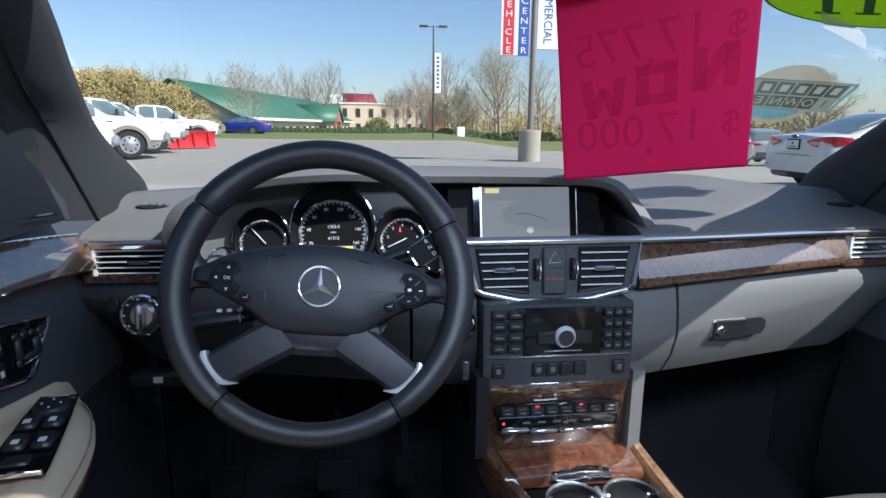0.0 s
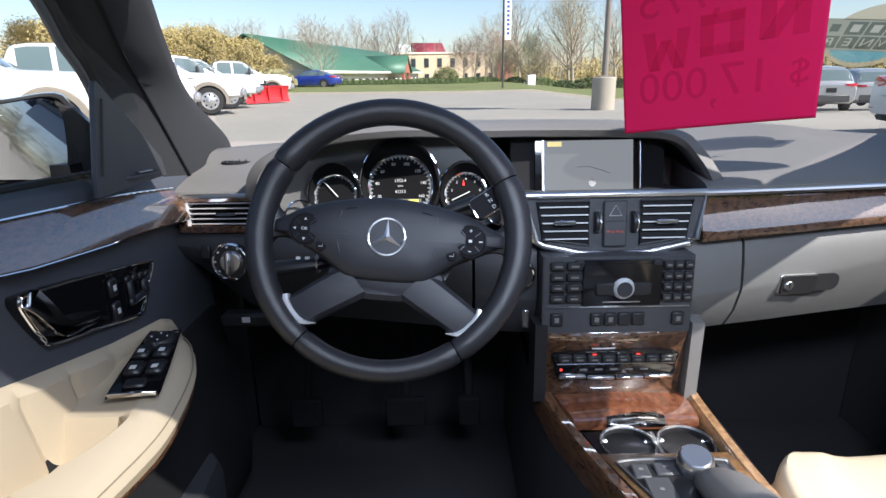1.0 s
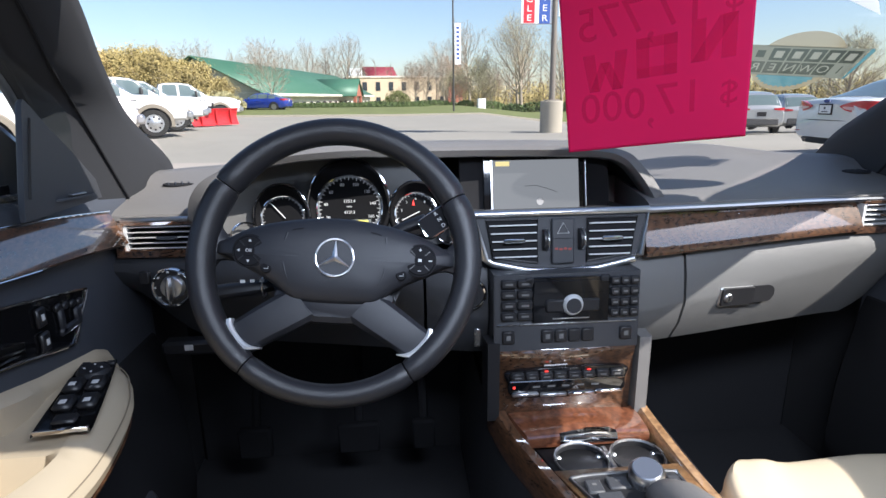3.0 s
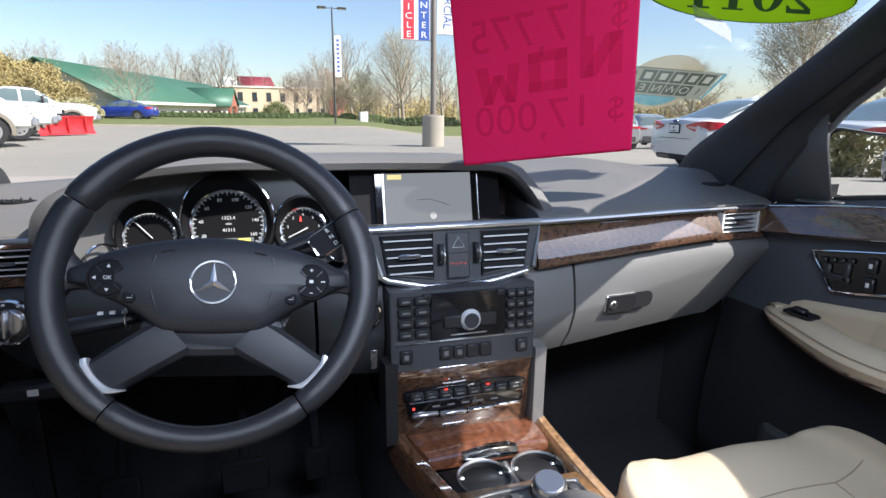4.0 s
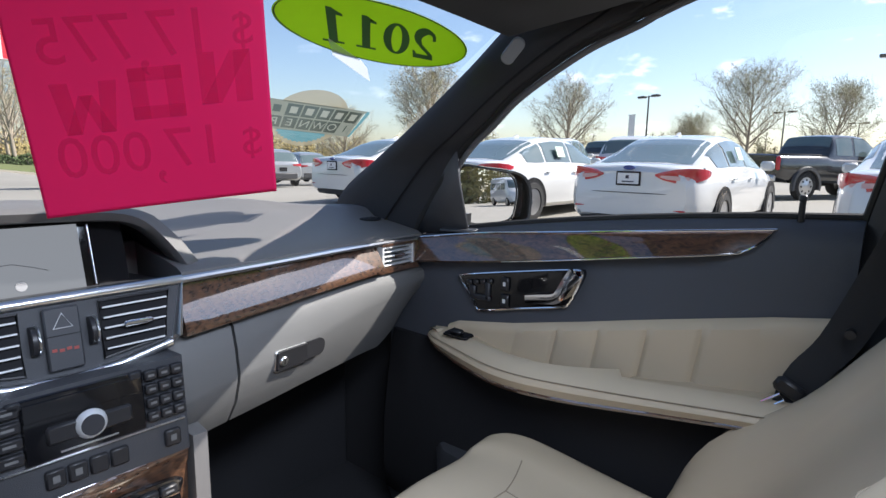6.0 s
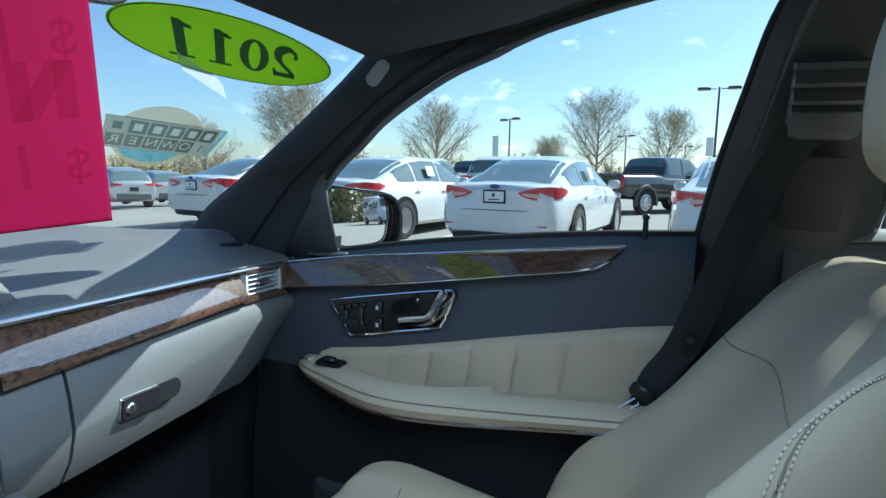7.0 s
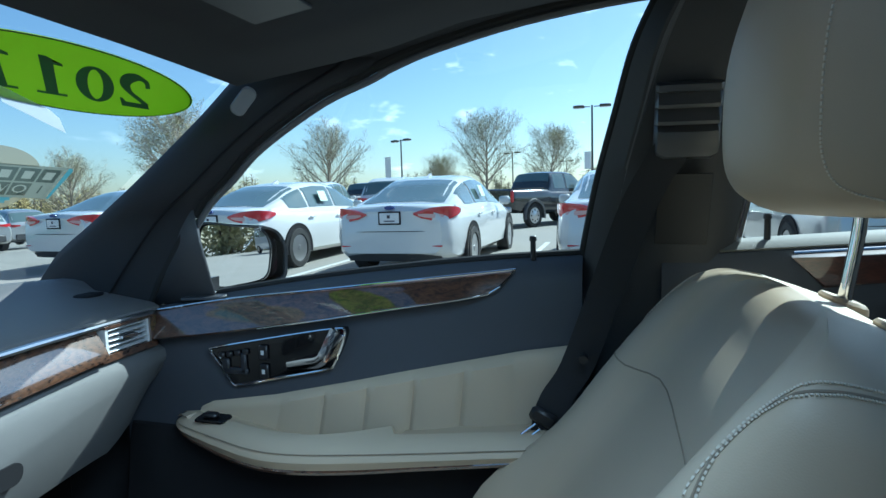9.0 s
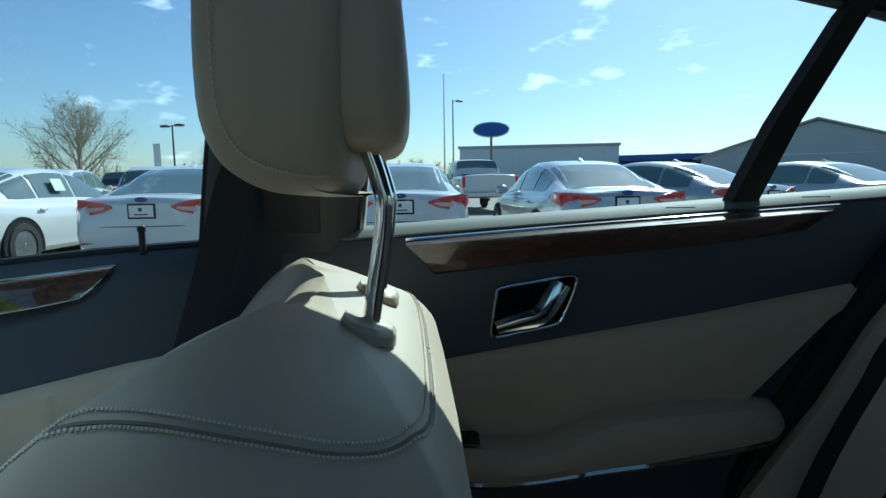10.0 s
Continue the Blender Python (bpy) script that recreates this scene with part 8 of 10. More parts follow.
SEDAN = dict(L=4.87, W=0.925, top=[(0.0, 0.93), (0.06, 1.00), (0.25, 1.035), (0.62, 1.045), (1.2, 0.99), (3.2, 0.97), (3.55, 0.98), (4.2, 0.88), (4.65, 0.74), (4.87, 0.60)],
             low=[(0.0, 0.36), (0.3, 0.22), (4.5, 0.20), (4.87, 0.28)],
             wid=[(0.0, 0.74), (0.10, 0.83), (0.35, 0.895), (0.9, 0.92), (3.9, 0.92), (4.5, 0.86), (4.75, 0.74), (4.87, 0.60)],
             roof=[(0.42, 1.03), (0.75, 1.15), (1.15, 1.31), (1.55, 1.42), (2.0, 1.468), (2.4, 1.465), (2.85, 1.40), (3.3, 1.18), (3.72, 0.96)],
             rwid=[(0.42, 0.66), (1.2, 0.60), (2.2, 0.60), (3.0, 0.62), (3.72, 0.72)], wheels=(1.03, 3.88), r=0.335, rear_glass=(0.5, 1.42), front_glass=(2.88, 3.66), side=(0.95, 3.40), cut=(1.55, 2.45))
SUV = dict(L=4.55, W=0.92, top=[(0.0, 0.98), (0.08, 1.05), (0.5, 1.06), (3.2, 1.02), (3.4, 1.05), (4.1, 0.98), (4.4, 0.86), (4.55, 0.7)],
           low=[(0.0, 0.42), (0.3, 0.28), (4.2, 0.26), (4.55, 0.34)],
           wid=[(0.0, 0.80), (0.1, 0.87), (0.4, 0.91), (3.9, 0.91), (4.35, 0.82), (4.55, 0.66)],
           roof=[(0.08, 1.05), (0.25, 1.25), (0.45, 1.52), (0.8, 1.64), (1.6, 1.69), (2.3, 1.66), (2.7, 1.55), (3.3, 1.12), (3.4, 1.04)],
           rwid=[(0.08, 0.74), (0.8, 0.64), (2.2, 0.64), (3.4, 0.74)], wheels=(0.9, 3.6), r=0.36, rear_glass=(0.16, 0.50), front_glass=(2.62, 3.30), side=(0.55, 3.1), cut=(1.3, 2.2))
PICK = dict(L=6.1, W=1.01, top=[(0.0, 1.32), (0.05, 1.36), (2.0, 1.37), (2.2, 1.30), (4.4, 1.26), (4.6, 1.32), (5.6, 1.27), (5.95, 1.18), (6.1, 0.95)],
            low=[(0.0, 0.62), (0.4, 0.52), (5.6, 0.48), (6.1, 0.50)],
            wid=[(0.0, 0.96), (0.1, 1.0), (2.0, 1.01), (5.6, 1.0), (6.0, 0.94), (6.1, 0.86)],
            roof=[(2.1, 1.34), (2.22, 1.70), (2.35, 1.93), (2.7, 1.985), (3.3, 1.985), (3.75, 1.93), (4.25, 1.58), (4.62, 1.30)],
            rwid=[(2.1, 0.86), (2.5, 0.74), (3.6, 0.74), (4.62, 0.86)], wheels=(1.15, 5.05), r=0.42, rear_glass=(2.20, 2.36), front_glass=(3.74, 4.52), side=(2.45, 4.22), cut=(3.15, 3.2))


def car_body(S, y):
    w, zt, zl = table(y, S["wid"]), table(y, S["top"]), table(y, S["low"])
    h = zt - zl
    return [Vector(p) for p in ((0, y, zl), (w * 0.86, y, zl), (w * 0.965, y, zl + 0.10 * h), (w, y, zl + 0.36 * h), (w * 0.992, y, zl + 0.62 * h), (w * 0.972, y, zl + 0.80 * h), (w * 0.93, y, zl + 0.90 * h), (w * 0.86, y, zl + 0.965 * h), (w * 0.6, y, zt - 0.004), (0, y, zt + 0.012))]


def car_top(S, y, v):
    """The cabin's outside: v from 0 at one belt over the roof to 1 at the other."""
    rb, zr = table(y, S["rwid"]), table(y, S["roof"])
    w, zb = table(y, S["wid"]) * 0.925, table(y, S["top"]) - 0.075
    zr = max(zr, zb + 0.02)
    pr = [(-w, zb), (-w * 0.985, zb + 0.03), (-(w * 0.35 + rb * 0.65), zb + 0.68 * (zr - zb)), (-rb, zr - 0.075 * min(1, (zr - zb) / 0.3)), (-rb * 0.86, zr - 0.022), (-rb * 0.45, zr - 0.003), (0, zr)]
    pr += [(-x, z) for x, z in pr[-2::-1]]
    k = v * (len(pr) - 1)
    i = min(int(k), len(pr) - 2)
    f = k - i
    return Vector((pr[i][0] * (1 - f) + pr[i + 1][0] * f, y, pr[i][1] * (1 - f) + pr[i + 1][1] * f))


def patch(S, y0, y1, v0, v1, out, nu=6, nv=6, slope=0.0):
    def f(u, v):
        vv = v0 + (v1 - v0) * v
        p = car_top(S, y0 + (y1 - y0) * u, vv)
        c = Vector((0, p.y * 0.7 + 0.3 * S["L"] / 2, 0.9))
        return p + (p - c).normalized() * out
    return M().grid(f, nu, nv)


def wheel_part(t, x, y, r, sx, steel=False):
    m = M()
    secs = [[Vector((x + sx * o, y + rr * math.cos(a * math.pi / 16), r + rr * math.sin(a * math.pi / 16))) for a in range(32)] for o, rr in ((-0.11, r * 0.62), (-0.11, r * 0.95), (-0.08, r), (0.08, r), (0.11, r * 0.95), (0.115, r * 0.70), (0.10, r * 0.66))]
    m.loft(secs, True, False)
    w = part("tyre", m, TYRE, t)
    m = M()
    secs = [[Vector((x + sx * o, y + rr * math.cos(a * math.pi / 12), r + rr * math.sin(a * math.pi / 12))) for a in range(24)] for o, rr in ((0.10, r * 0.68), (0.085, r * 0.60), (0.05, r * 0.58))]
    m.loft(secs)
    if steel:
        m.loft([[Vector((x + sx * o, y + rr * math.cos(a * math.pi / 12), r + rr * math.sin(a * math.pi / 12))) for a in range(24)] for o, rr in ((0.085, r * 0.60), (0.110, r * 0.46), (0.112, r * 0.30), (0.125, r * 0.22), (0.130, r * 0.16))])
        h = M()
        for k in range(8):
            a = k * math.pi / 4
            c = Vector((x, y + 0.46 * r * math.cos(a), r + 0.46 * r * math.sin(a)))
            h.cyl(c + Vector((sx * 0.09, 0, 0)), c + Vector((sx * 0.1125, 0, 0)), r * 0.075, n=10)
        part("hand_holes", h, MATTE, w)
    for k in range(0 if steel else 10):
        a = k * math.pi / 5
        m.box((0, r * 0.34, 0), (0.03, r * 0.54, r * 0.09), 0.005, Matrix.Translation((x + sx * 0.085, y, r)) @ Matrix.Rotation(a, 4, 'X'))
    m.cyl((x + sx * 0.06, y, r), (x + sx * 0.108, y, r), r * 0.15, r * 0.13, 14)
    part("rim", m, RIM, w)


def vehicle(name, S, paint, m4, label, category, group, trunk=True):
    t = thing(name, label, category, group, m=None)
    L = S["L"]
    st = sorted(set([0.0, 0.03, 0.06, 0.1, 0.2, 0.35, 0.6, 0.9, 1.2, 1.6, 2.0, 2.05, 2.2, 2.6, 3.0, 3.3, 3.6, 3.9, 4.2] + [a for a in (4.4, 4.6, 4.75, 4.87, 5.2, 5.6, 5.8, 5.95, 6.1) if a <= L] + [L - 0.03, L]))
    secs = []
    for y in st:
        if y > L:
            continue
        h = car_body(S, y)
        secs.append(h + [Vector((-p.x, p.y, p.z)) for p in h[-2:0:-1]])
    part("body", M().loft(secs), paint, t)
    r0, r1 = S["roof"][0][0], S["roof"][-1][0]
    part("cabin", patch(S, r0, r1, 0, 1, 0.0, 22, 24), paint, t)
    g = S["rear_glass"]
    part("rear_window", patch(S, g[0], g[1], 0.27, 0.73, 0.006, 10, 12), CGLASS, t, "tinted rear window")
    g = S["front_glass"]
    part("windscreen", patch(S, g[0], g[1], 0.25, 0.75, 0.006, 6, 10), CGLASS, t)
    a, b = S["side"]
    c0, c1 = S["cut"]
    cuts = [(a, c0 - 0.03), (c0 + 0.03, c1 - 0.03), (c1 + 0.03, b)] if c1 - c0 > 0.3 else [(a, c0 - 0.03), (c1 + 0.03, b)]
    for v0, v1 in ((0.100, 0.236), (0.900, 0.764)):
        for y0, y1 in cuts:
            part("side_window", patch(S, y0, y1, v0, v1, 0.008, 8, 4), CGLASS, t)
    for sx in (-1, 1):
        for y in S["wheels"]:
            w = table(y, S["wid"])
            wheel_part(t, sx * (w - 0.092), y, S["r"], sx, S is PICK)
            mm = M()
            rr = S["r"] * 1.13
            ar = [(math.cos(q * math.pi / 14), math.sin(q * math.pi / 14)) for q in range(-1, 16)]
            mm.loft([[Vector((sx * (w + 0.004), y + rr * c, S["r"] + rr * s)), Vector((sx * (w + 0.010), y + (rr + 0.035) * c, S["r"] + (rr + 0.035) * s)), Vector((sx * (w - 0.05), y + (rr + 0.045) * c, S["r"] + (rr + 0.045) * s))] for c, s in ar], False, False)
            mm.add([Vector((sx * (w + 0.003), y + rr * c, S["r"] + rr * s)) for c, s in ar], [tuple(range(len(ar)))])
            part("wheel_arch", mm, MATTE, t)
            if S is PICK:
                fl = M()
                fl.loft([[Vector((sx * (w - 0.02), y + rr * c, S["r"] + rr * s)), Vector((sx * (w + 0.055), y + (rr + 0.01) * c, S["r"] + (rr + 0.01) * s)), Vector((sx * (w + 0.050), y + (rr + 0.10) * c, S["r"] + (rr + 0.10) * s)), Vector((sx * (w - 0.02), y + (rr + 0.13) * c, S["r"] + (rr + 0.13) * s))] for c, s in ar], False, False)
                part("fender_flare", fl, FLARE if paint is CARWHITE else CLAD, t, "plastic fender flare")
        # door mirror and handles
        mm = M()
        ym = S["front_glass"][0] + 0.28 * (S["front_glass"][1] - S["front_glass"][0])
        w, zb = table(ym, S["wid"]), table(ym, S["top"])
        if S is PICK:
            mm.box((sx * (w + 0.13), ym, zb + 0.16), (0.20, 0.12, 0.34), 0.05)
            mm.box((sx * (w + 0.03), ym, zb + 0.08), (0.16, 0.06, 0.06), 0.015)
        else:
            mm.box((sx * (w + 0.07), ym, zb + 0.04), (0.20, 0.10, 0.15), 0.035)
        part("door_mirror", mm, CLAD if S is PICK else paint, t)
        for yh in (S["side"][0] + 0.55, S["side"][0] + 1.5):
            if yh < S["side"][1]:
                mm = M()
                mm.box((sx * (table(yh, S["wid"]) + 0.002), yh, table(yh, S["top"]) - 0.15), (0.03, 0.17, 0.03), 0.01)
                part("door_handle", mm, paint, t)
    if S is SEDAN:
        for sx in (-1, 1):
            mm = M()
            secs = []
            for x, y, z0, z1 in ((0.35, -0.012, 0.885, 0.910), (0.46, -0.010, 0.835, 0.945), (0.60, 0.002, 0.805, 0.975), (0.74, 0.040, 0.805, 0.990), (0.83, 0.125, 0.82, 0.990), (0.885, 0.30, 0.86, 0.975), (0.90, 0.42, 0.90, 0.950)):
                secs.append([Vector((sx * x, y - 0.012, (z0 + z1) / 2)), Vector((sx * x, y - 0.004, z1)), Vector((sx * (x - 0.02), y + 0.06, z1)), Vector((sx * (x - 0.02), y + 0.06, z0)), Vector((sx * x, y - 0.004, z0))])
            tl = part("tail_lamp", mm.loft(secs), TAIL, t, "red wraparound tail lamp")
            mm = M()
            mm.loft([[Vector((sx * x, y, z1)), Vector((sx * x, y, z0)), Vector((sx * x, y + 0.03, (z0 + z1) / 2))] for x, y, z0, z1 in ((0.42, -0.0235, 0.872, 0.894), (0.50, -0.0235, 0.850, 0.896), (0.62, -0.0115, 0.838, 0.892), (0.76, 0.032, 0.846, 0.882))])
            part("reverse_lens", mm, PINK, tl, "pale pink reversing lens")
            mm = M()
            mm.box((sx * 0.62, 0.075, 0.46), (0.24, 0.03, 0.022), 0.008, Matrix.Rotation(-sx * 0.10, 4, 'Z'))
            part("reflector", mm, TAIL, t)
        mm = M()
        mm.box((0, -0.008, 0.845), (0.33, 0.016, 0.185), 0.006)
        pf = part("plate_frame", mm, MATTE, t, "black plate frame")
        mm = M()
        mm.box((0, -0.018, 0.845), (0.285, 0.006, 0.140), 0.002)
        part("dealer_plate", mm, PLATE, pf, "white dealer plate")
        mm = M()
        mm.box((-0.01, -0.0225, 0.865), (0.045, 0.002, 0.045), 0.001)
        mm2 = part("plate_mark", mm, mat("dark_mark", (0.03, 0.03, 0.05), 0.5, var=0.0) if "dark_mark" not in bpy.data.materials else bpy.data.materials["dark_mark"], pf)
        mm = M()
        mm.box((0, -0.0225, 0.805), (0.16, 0.002, 0.016), 0.001)
        part("plate_line", mm, bpy.data.materials["dark_mark"], pf)
        mm = M()
        mm.loft([[Vector((0.075 * math.cos(q * math.pi / 10), -0.004 + o, 0.985 + 0.03 * math.sin(q * math.pi / 10))) for q in range(20)] for o in (0.02, -0.006)])
        part("badge", mm, mat("blue_oval_badge", (0.02, 0.05, 0.22), 0.25, var=0.0) if "blue_oval_badge" not in bpy.data.materials else bpy.data.materials["blue_oval_badge"], t, "blank blue oval badge")
        mm = M()
        mm.loft([[Vector((sx * x, y, z)) for y, z in ((0.02 + o, 0.36), (0.10 + o, 0.24), (0.10 + o, 0.40))] for sx, x, o in ((-1, 0.70, 0.05), (-1, 0.4, -0.01), (1, 0.4, -0.01), (1, 0.70, 0.05))])
        part("rear_valance", mm, CLAD, t, "grey lower bumper panel")
        mm = M()
        mm.tube([Vector((x, y, 0.66)) for x, y in ((-0.80, 0.085), (-0.5, 0.004), (0, -0.006), (0.5, 0.004), (0.80, 0.085))], 0.006, 5)
        part("bumper_line", mm, CLAD, t)
        mm = M()
        mm.loft([[Vector((sx, y, z)) for y, z in ((1.66, 1.44), (1.76, 1.475), (1.82, 1.50), (1.86, 1.46))] for sx in (-0.02, 0.02)])
        part("roof_fin", mm, paint, t)
        mm = M()
        sx = 1
        mm.box((0.80, 2.05, 1.19), (0.012, 0.26, 0.20), 0.002, Matrix.Translation((0.80, 2.05, 1.19)) @ Matrix.Rotation(radians(-22), 4, 'Y') @ Matrix.Translation((-0.80, -2.05, -1.19)))
        part("window_sheet", mm, mat("pale_green_sheet", (0.55, 0.68, 0.55), 0.6, var=0.1) if "pale_green_sheet" not in bpy.data.materials else bpy.data.materials["pale_green_sheet"], t, "pale price sheet in the window")
    elif S is SUV:
        for sx in (-1, 1):
            mm = M()
            mm.loft([[Vector((sx * x, y - 0.012, z1)), Vector((sx * x, y - 0.012, z0)), Vector((sx * (x - 0.03), y + 0.05, z0)), Vector((sx * (x - 0.03), y + 0.05, z1))] for x, y, z0, z1 in ((0.45, 0.0, 0.96, 1.02), (0.7, 0.0, 0.93, 1.04), (0.84, 0.08, 0.93, 1.05), (0.90, 0.3, 0.98, 1.04))])
            part("tail_lamp", mm, TAIL, t, "red tail lamp")
        mm = M()
        mm.box((0, 0.02, 0.50), (1.3, 0.10, 0.26), 0.03)
        part("rear_valance", mm, CLAD, t, "grey lower bumper panel")
        mm = M()
        mm.box((0, -0.01, 0.80), (0.34, 0.02, 0.17), 0.006)
        part("plate_frame", mm, MATTE, t)
    else:
        for sx in (-1, 1):
            mm = M()
            mm.box((sx * 0.94, 0.03, 1.10), (0.12, 0.10, 0.40), 0.03)
            part("tail_lamp", mm, TAIL, t, "upright red tail lamp")
            mm = M()
            mm.box((sx * 0.78, L - 0.06, 1.00), (0.26, 0.16, 0.20), 0.04)
            part("headlamp", mm, LENS, t, "clear headlamp")
        mm = M()
        mm.box((0, L + 0.03, 0.66), (1.9, 0.22, 0.24), 0.05)
        part("front_bumper", mm, CARBLACK if paint is CARBLACK else RIM, t)
        mm = M()
        mm.box((0, L - 0.02, 0.98), (1.2, 0.12, 0.30), 0.03)
        part("grille", mm, MATTE, t)
        mm = M()
        mm.box((0, -0.06, 0.66), (1.9, 0.16, 0.20), 0.04)
        part("rear_bumper", mm, RIM, t)
        mm = M()
        mm.box((0, 1.02, 1.345), (1.70, 1.80, 0.06), 0.02)
        part("bed_liner", mm, MATTE, t)
    t.matrix_world = m4
    return t


# the row of white saloons beside the car; each stands with its tail towards us
a = vehicle("sedan", SEDAN, CARWHITE, E(7.0, 3.1, 0, -90), "white saloon car parked in a bay, tail lamps towards us", "car", "white saloons")
copy_thing(a, E(7.1, 6.15, 0, -91))
copy_thing(a, E(7.25, 9.55, 0, -92))
copy_thing(a, E(7.0, -0.02, 0, -89))
b = vehicle("sedan", SEDAN, CARSILVER, E(7.0, -2.9, 0, -88), "silver saloon car parked in a bay, tail lamps towards us", "car", "silver saloons")
copy_thing(b, E(8.6, -5.9, 0, -62))
copy_thing(b, E(9.5, -9.2, 0, -75))
d = vehicle("suv", SUV, CARSILVER, E(14.2, 21.8, 0, -15), "silver estate off-roader parked beyond the saloons", "car", "parked off-roaders")
copy_thing(d, E(17.6, 24.0, 0, -15))
e = vehicle("suv", SUV, CARWHITE, E(11.5, 22.6, 0, -15), "white estate off-roader parked beyond the saloons", "car", "parked off-roaders")
copy_thing(e, E(17.0, 10.5, 0, -80))
copy_thing(e, E(15.5, 6.8, 0, -80))
k = vehicle("pickup_truck", PICK, CARBLACK, E(16.4, 3.75, 0, -120) @ Matrix.Scale(0.86, 4), "black pickup truck parked behind the saloons", "pickup truck", "dark pickups")
copy_thing(k, E(20.5, 11.2, 0, -100))
w = vehicle("pickup_truck", PICK, CARWHITE, E(-12.2, 8.8, 0, -62), "white heavy pickup truck parked nose out", "pickup truck", "white pickups")
for x, y in ((-12.5, 13.0), (-12.8, 17.4), (-13.5, 21.2), (-14.5, 24.8), (-14.2, 29.2)):
    copy_thing(w, E(x, y, 0, -62))
copy_thing(w, E(19.5, -3.0, 0, -85))
vehicle("sedan", SEDAN, CARBLUE, E(-9.2, 50.0, 0.3, 80), "blue saloon car parked by the verge", "car", "")

# snow plough on one of the trucks
t = thing("snow_plough", "red snow plough blade on black arms before a truck", "snow plough", m=None)
RED = mat("red_plough_paint", (0.52, 0.02, 0.025), 0.4, var=0.12)
m = M()
m.loft([[Vector((x, y, z)) for y, z in ((0.16, 0.05), (0.02, 0.18), (-0.03, 0.42), (0.02, 0.66), (0.14, 0.80), (0.16, 0.78), (0.05, 0.65), (0.0, 0.42), (0.05, 0.18))] for x in (-1.25, 1.25)])
part("blade", m, RED, t)
for x in (-0.8, 0, 0.8):
    m = M()
    m.box((x, 0.1, 0.42), (0.05, 0.14, 0.66), 0.01)
    part("blade_rib", m, RED, t)
for x in (-0.4, 0.4):
    m = M()
    m.tube([(x, -0.05, 0.3), (x * 0.8, -0.5, 0.45), (x * 0.8, -0.9, 0.5)], 0.05, 8)
    part("push_arm", m, MATTE, t)
m = M()
m.box((0, -0.55, 0.85), (0.9, 0.12, 0.10), 0.02)
m.box((-0.4, -0.55, 0.7), (0.08, 0.1, 0.7), 0.02)
m.box((0.4, -0.55, 0.7), (0.08, 0.1, 0.7), 0.02)
part("lift_frame", m, MATTE, t)
t.matrix_world = E(-8.6, 27.4, 0, -125)

# ----- lamp posts with banners -----
POST = mat("bronze_post_paint", (0.07, 0.065, 0.06), 0.5, 0.3, var=0.1)
POSTG = mat("grey_post_paint", (0.20, 0.175, 0.15), 0.5, 0.2, var=0.1)
BANW = mat("white_banner_vinyl", (0.80, 0.80, 0.80), 0.6, var=0.04)
BANR = mat("red_banner_vinyl", (0.60, 0.02, 0.04), 0.6, var=0.04)
BANB = mat("blue_banner_vinyl", (0.03, 0.09, 0.36), 0.6, var=0.04)


def lamp_post(x, y, h, base, heads, label, rz=0.0, mater=None, r=0.065):
    t = thing("street_lamp", label, "street lamp", "car park lamps")
    mater = mater or POST
    if base:
        m = M()
        m.cyl((0, 0, -0.1), (0, 0, 1.02), 0.37, 0.37, 32, 0.02)
        part("concrete_base", m, CURB, t, "round concrete footing")
    z0 = 1.0 if base else 0.0
    m = M()
    m.box((0, 0, z0 + 0.03), (r * 5, r * 5, 0.06), 0.01)
    part("base_plate", m, mater, t)
    m = M()
    m.cyl((0, 0, z0), (0, 0, h), r * 1.15, r * 0.8, 12)
    part("post", m, mater, t)
    for s in heads:
        m = M()
        m.box((s * 0.35, 0, h - 0.08), (0.5, 0.05, 0.05), 0.01)
        part("arm", m, mater, t)
        m = M()
        m.box((s * 0.72, 0, h - 0.06), (0.62, 0.36, 0.15), 0.03)
        hd = part("lamp_head", m, mater, t)
        m = M()
        m.box((s * 0.72, 0, h - 0.142), (0.5, 0.28, 0.02), 0.005)
        part("lens", m, LENS, hd)
    t.matrix_world = E(x, y, 0, rz)
    return t


lamp_post(4.88, 18.8, 9.0, True, (-1, 1), "grey lamp post on a round concrete footing, hung with banners", 0, POSTG, 0.085)
lamp_post(4.15, 43.9, 8.4, False, (-1, 1), "dark twin-headed car park lamp post on the verge", 0)
lamp_post(40.0, 15.75, 5.5, False, (-1, 1), "dark car park lamp post behind the cars", 60)
lamp_post(33.0, 1.5, 5.8, False, (-1, 1), "dark twin-headed car park lamp post behind the cars", 90)
lamp_post(58.0, 10.5, 5.2, False, (-1, 1), "dark car park lamp post behind the cars", 60)
lamp_post(75.0, 6.5, 5.0, False, (-1, 1), "dark car park lamp post behind the cars", 60)
lamp_post(26.0, 23.5, 6.4, False, (-1, 1), "dark car park lamp post behind the cars", 40)


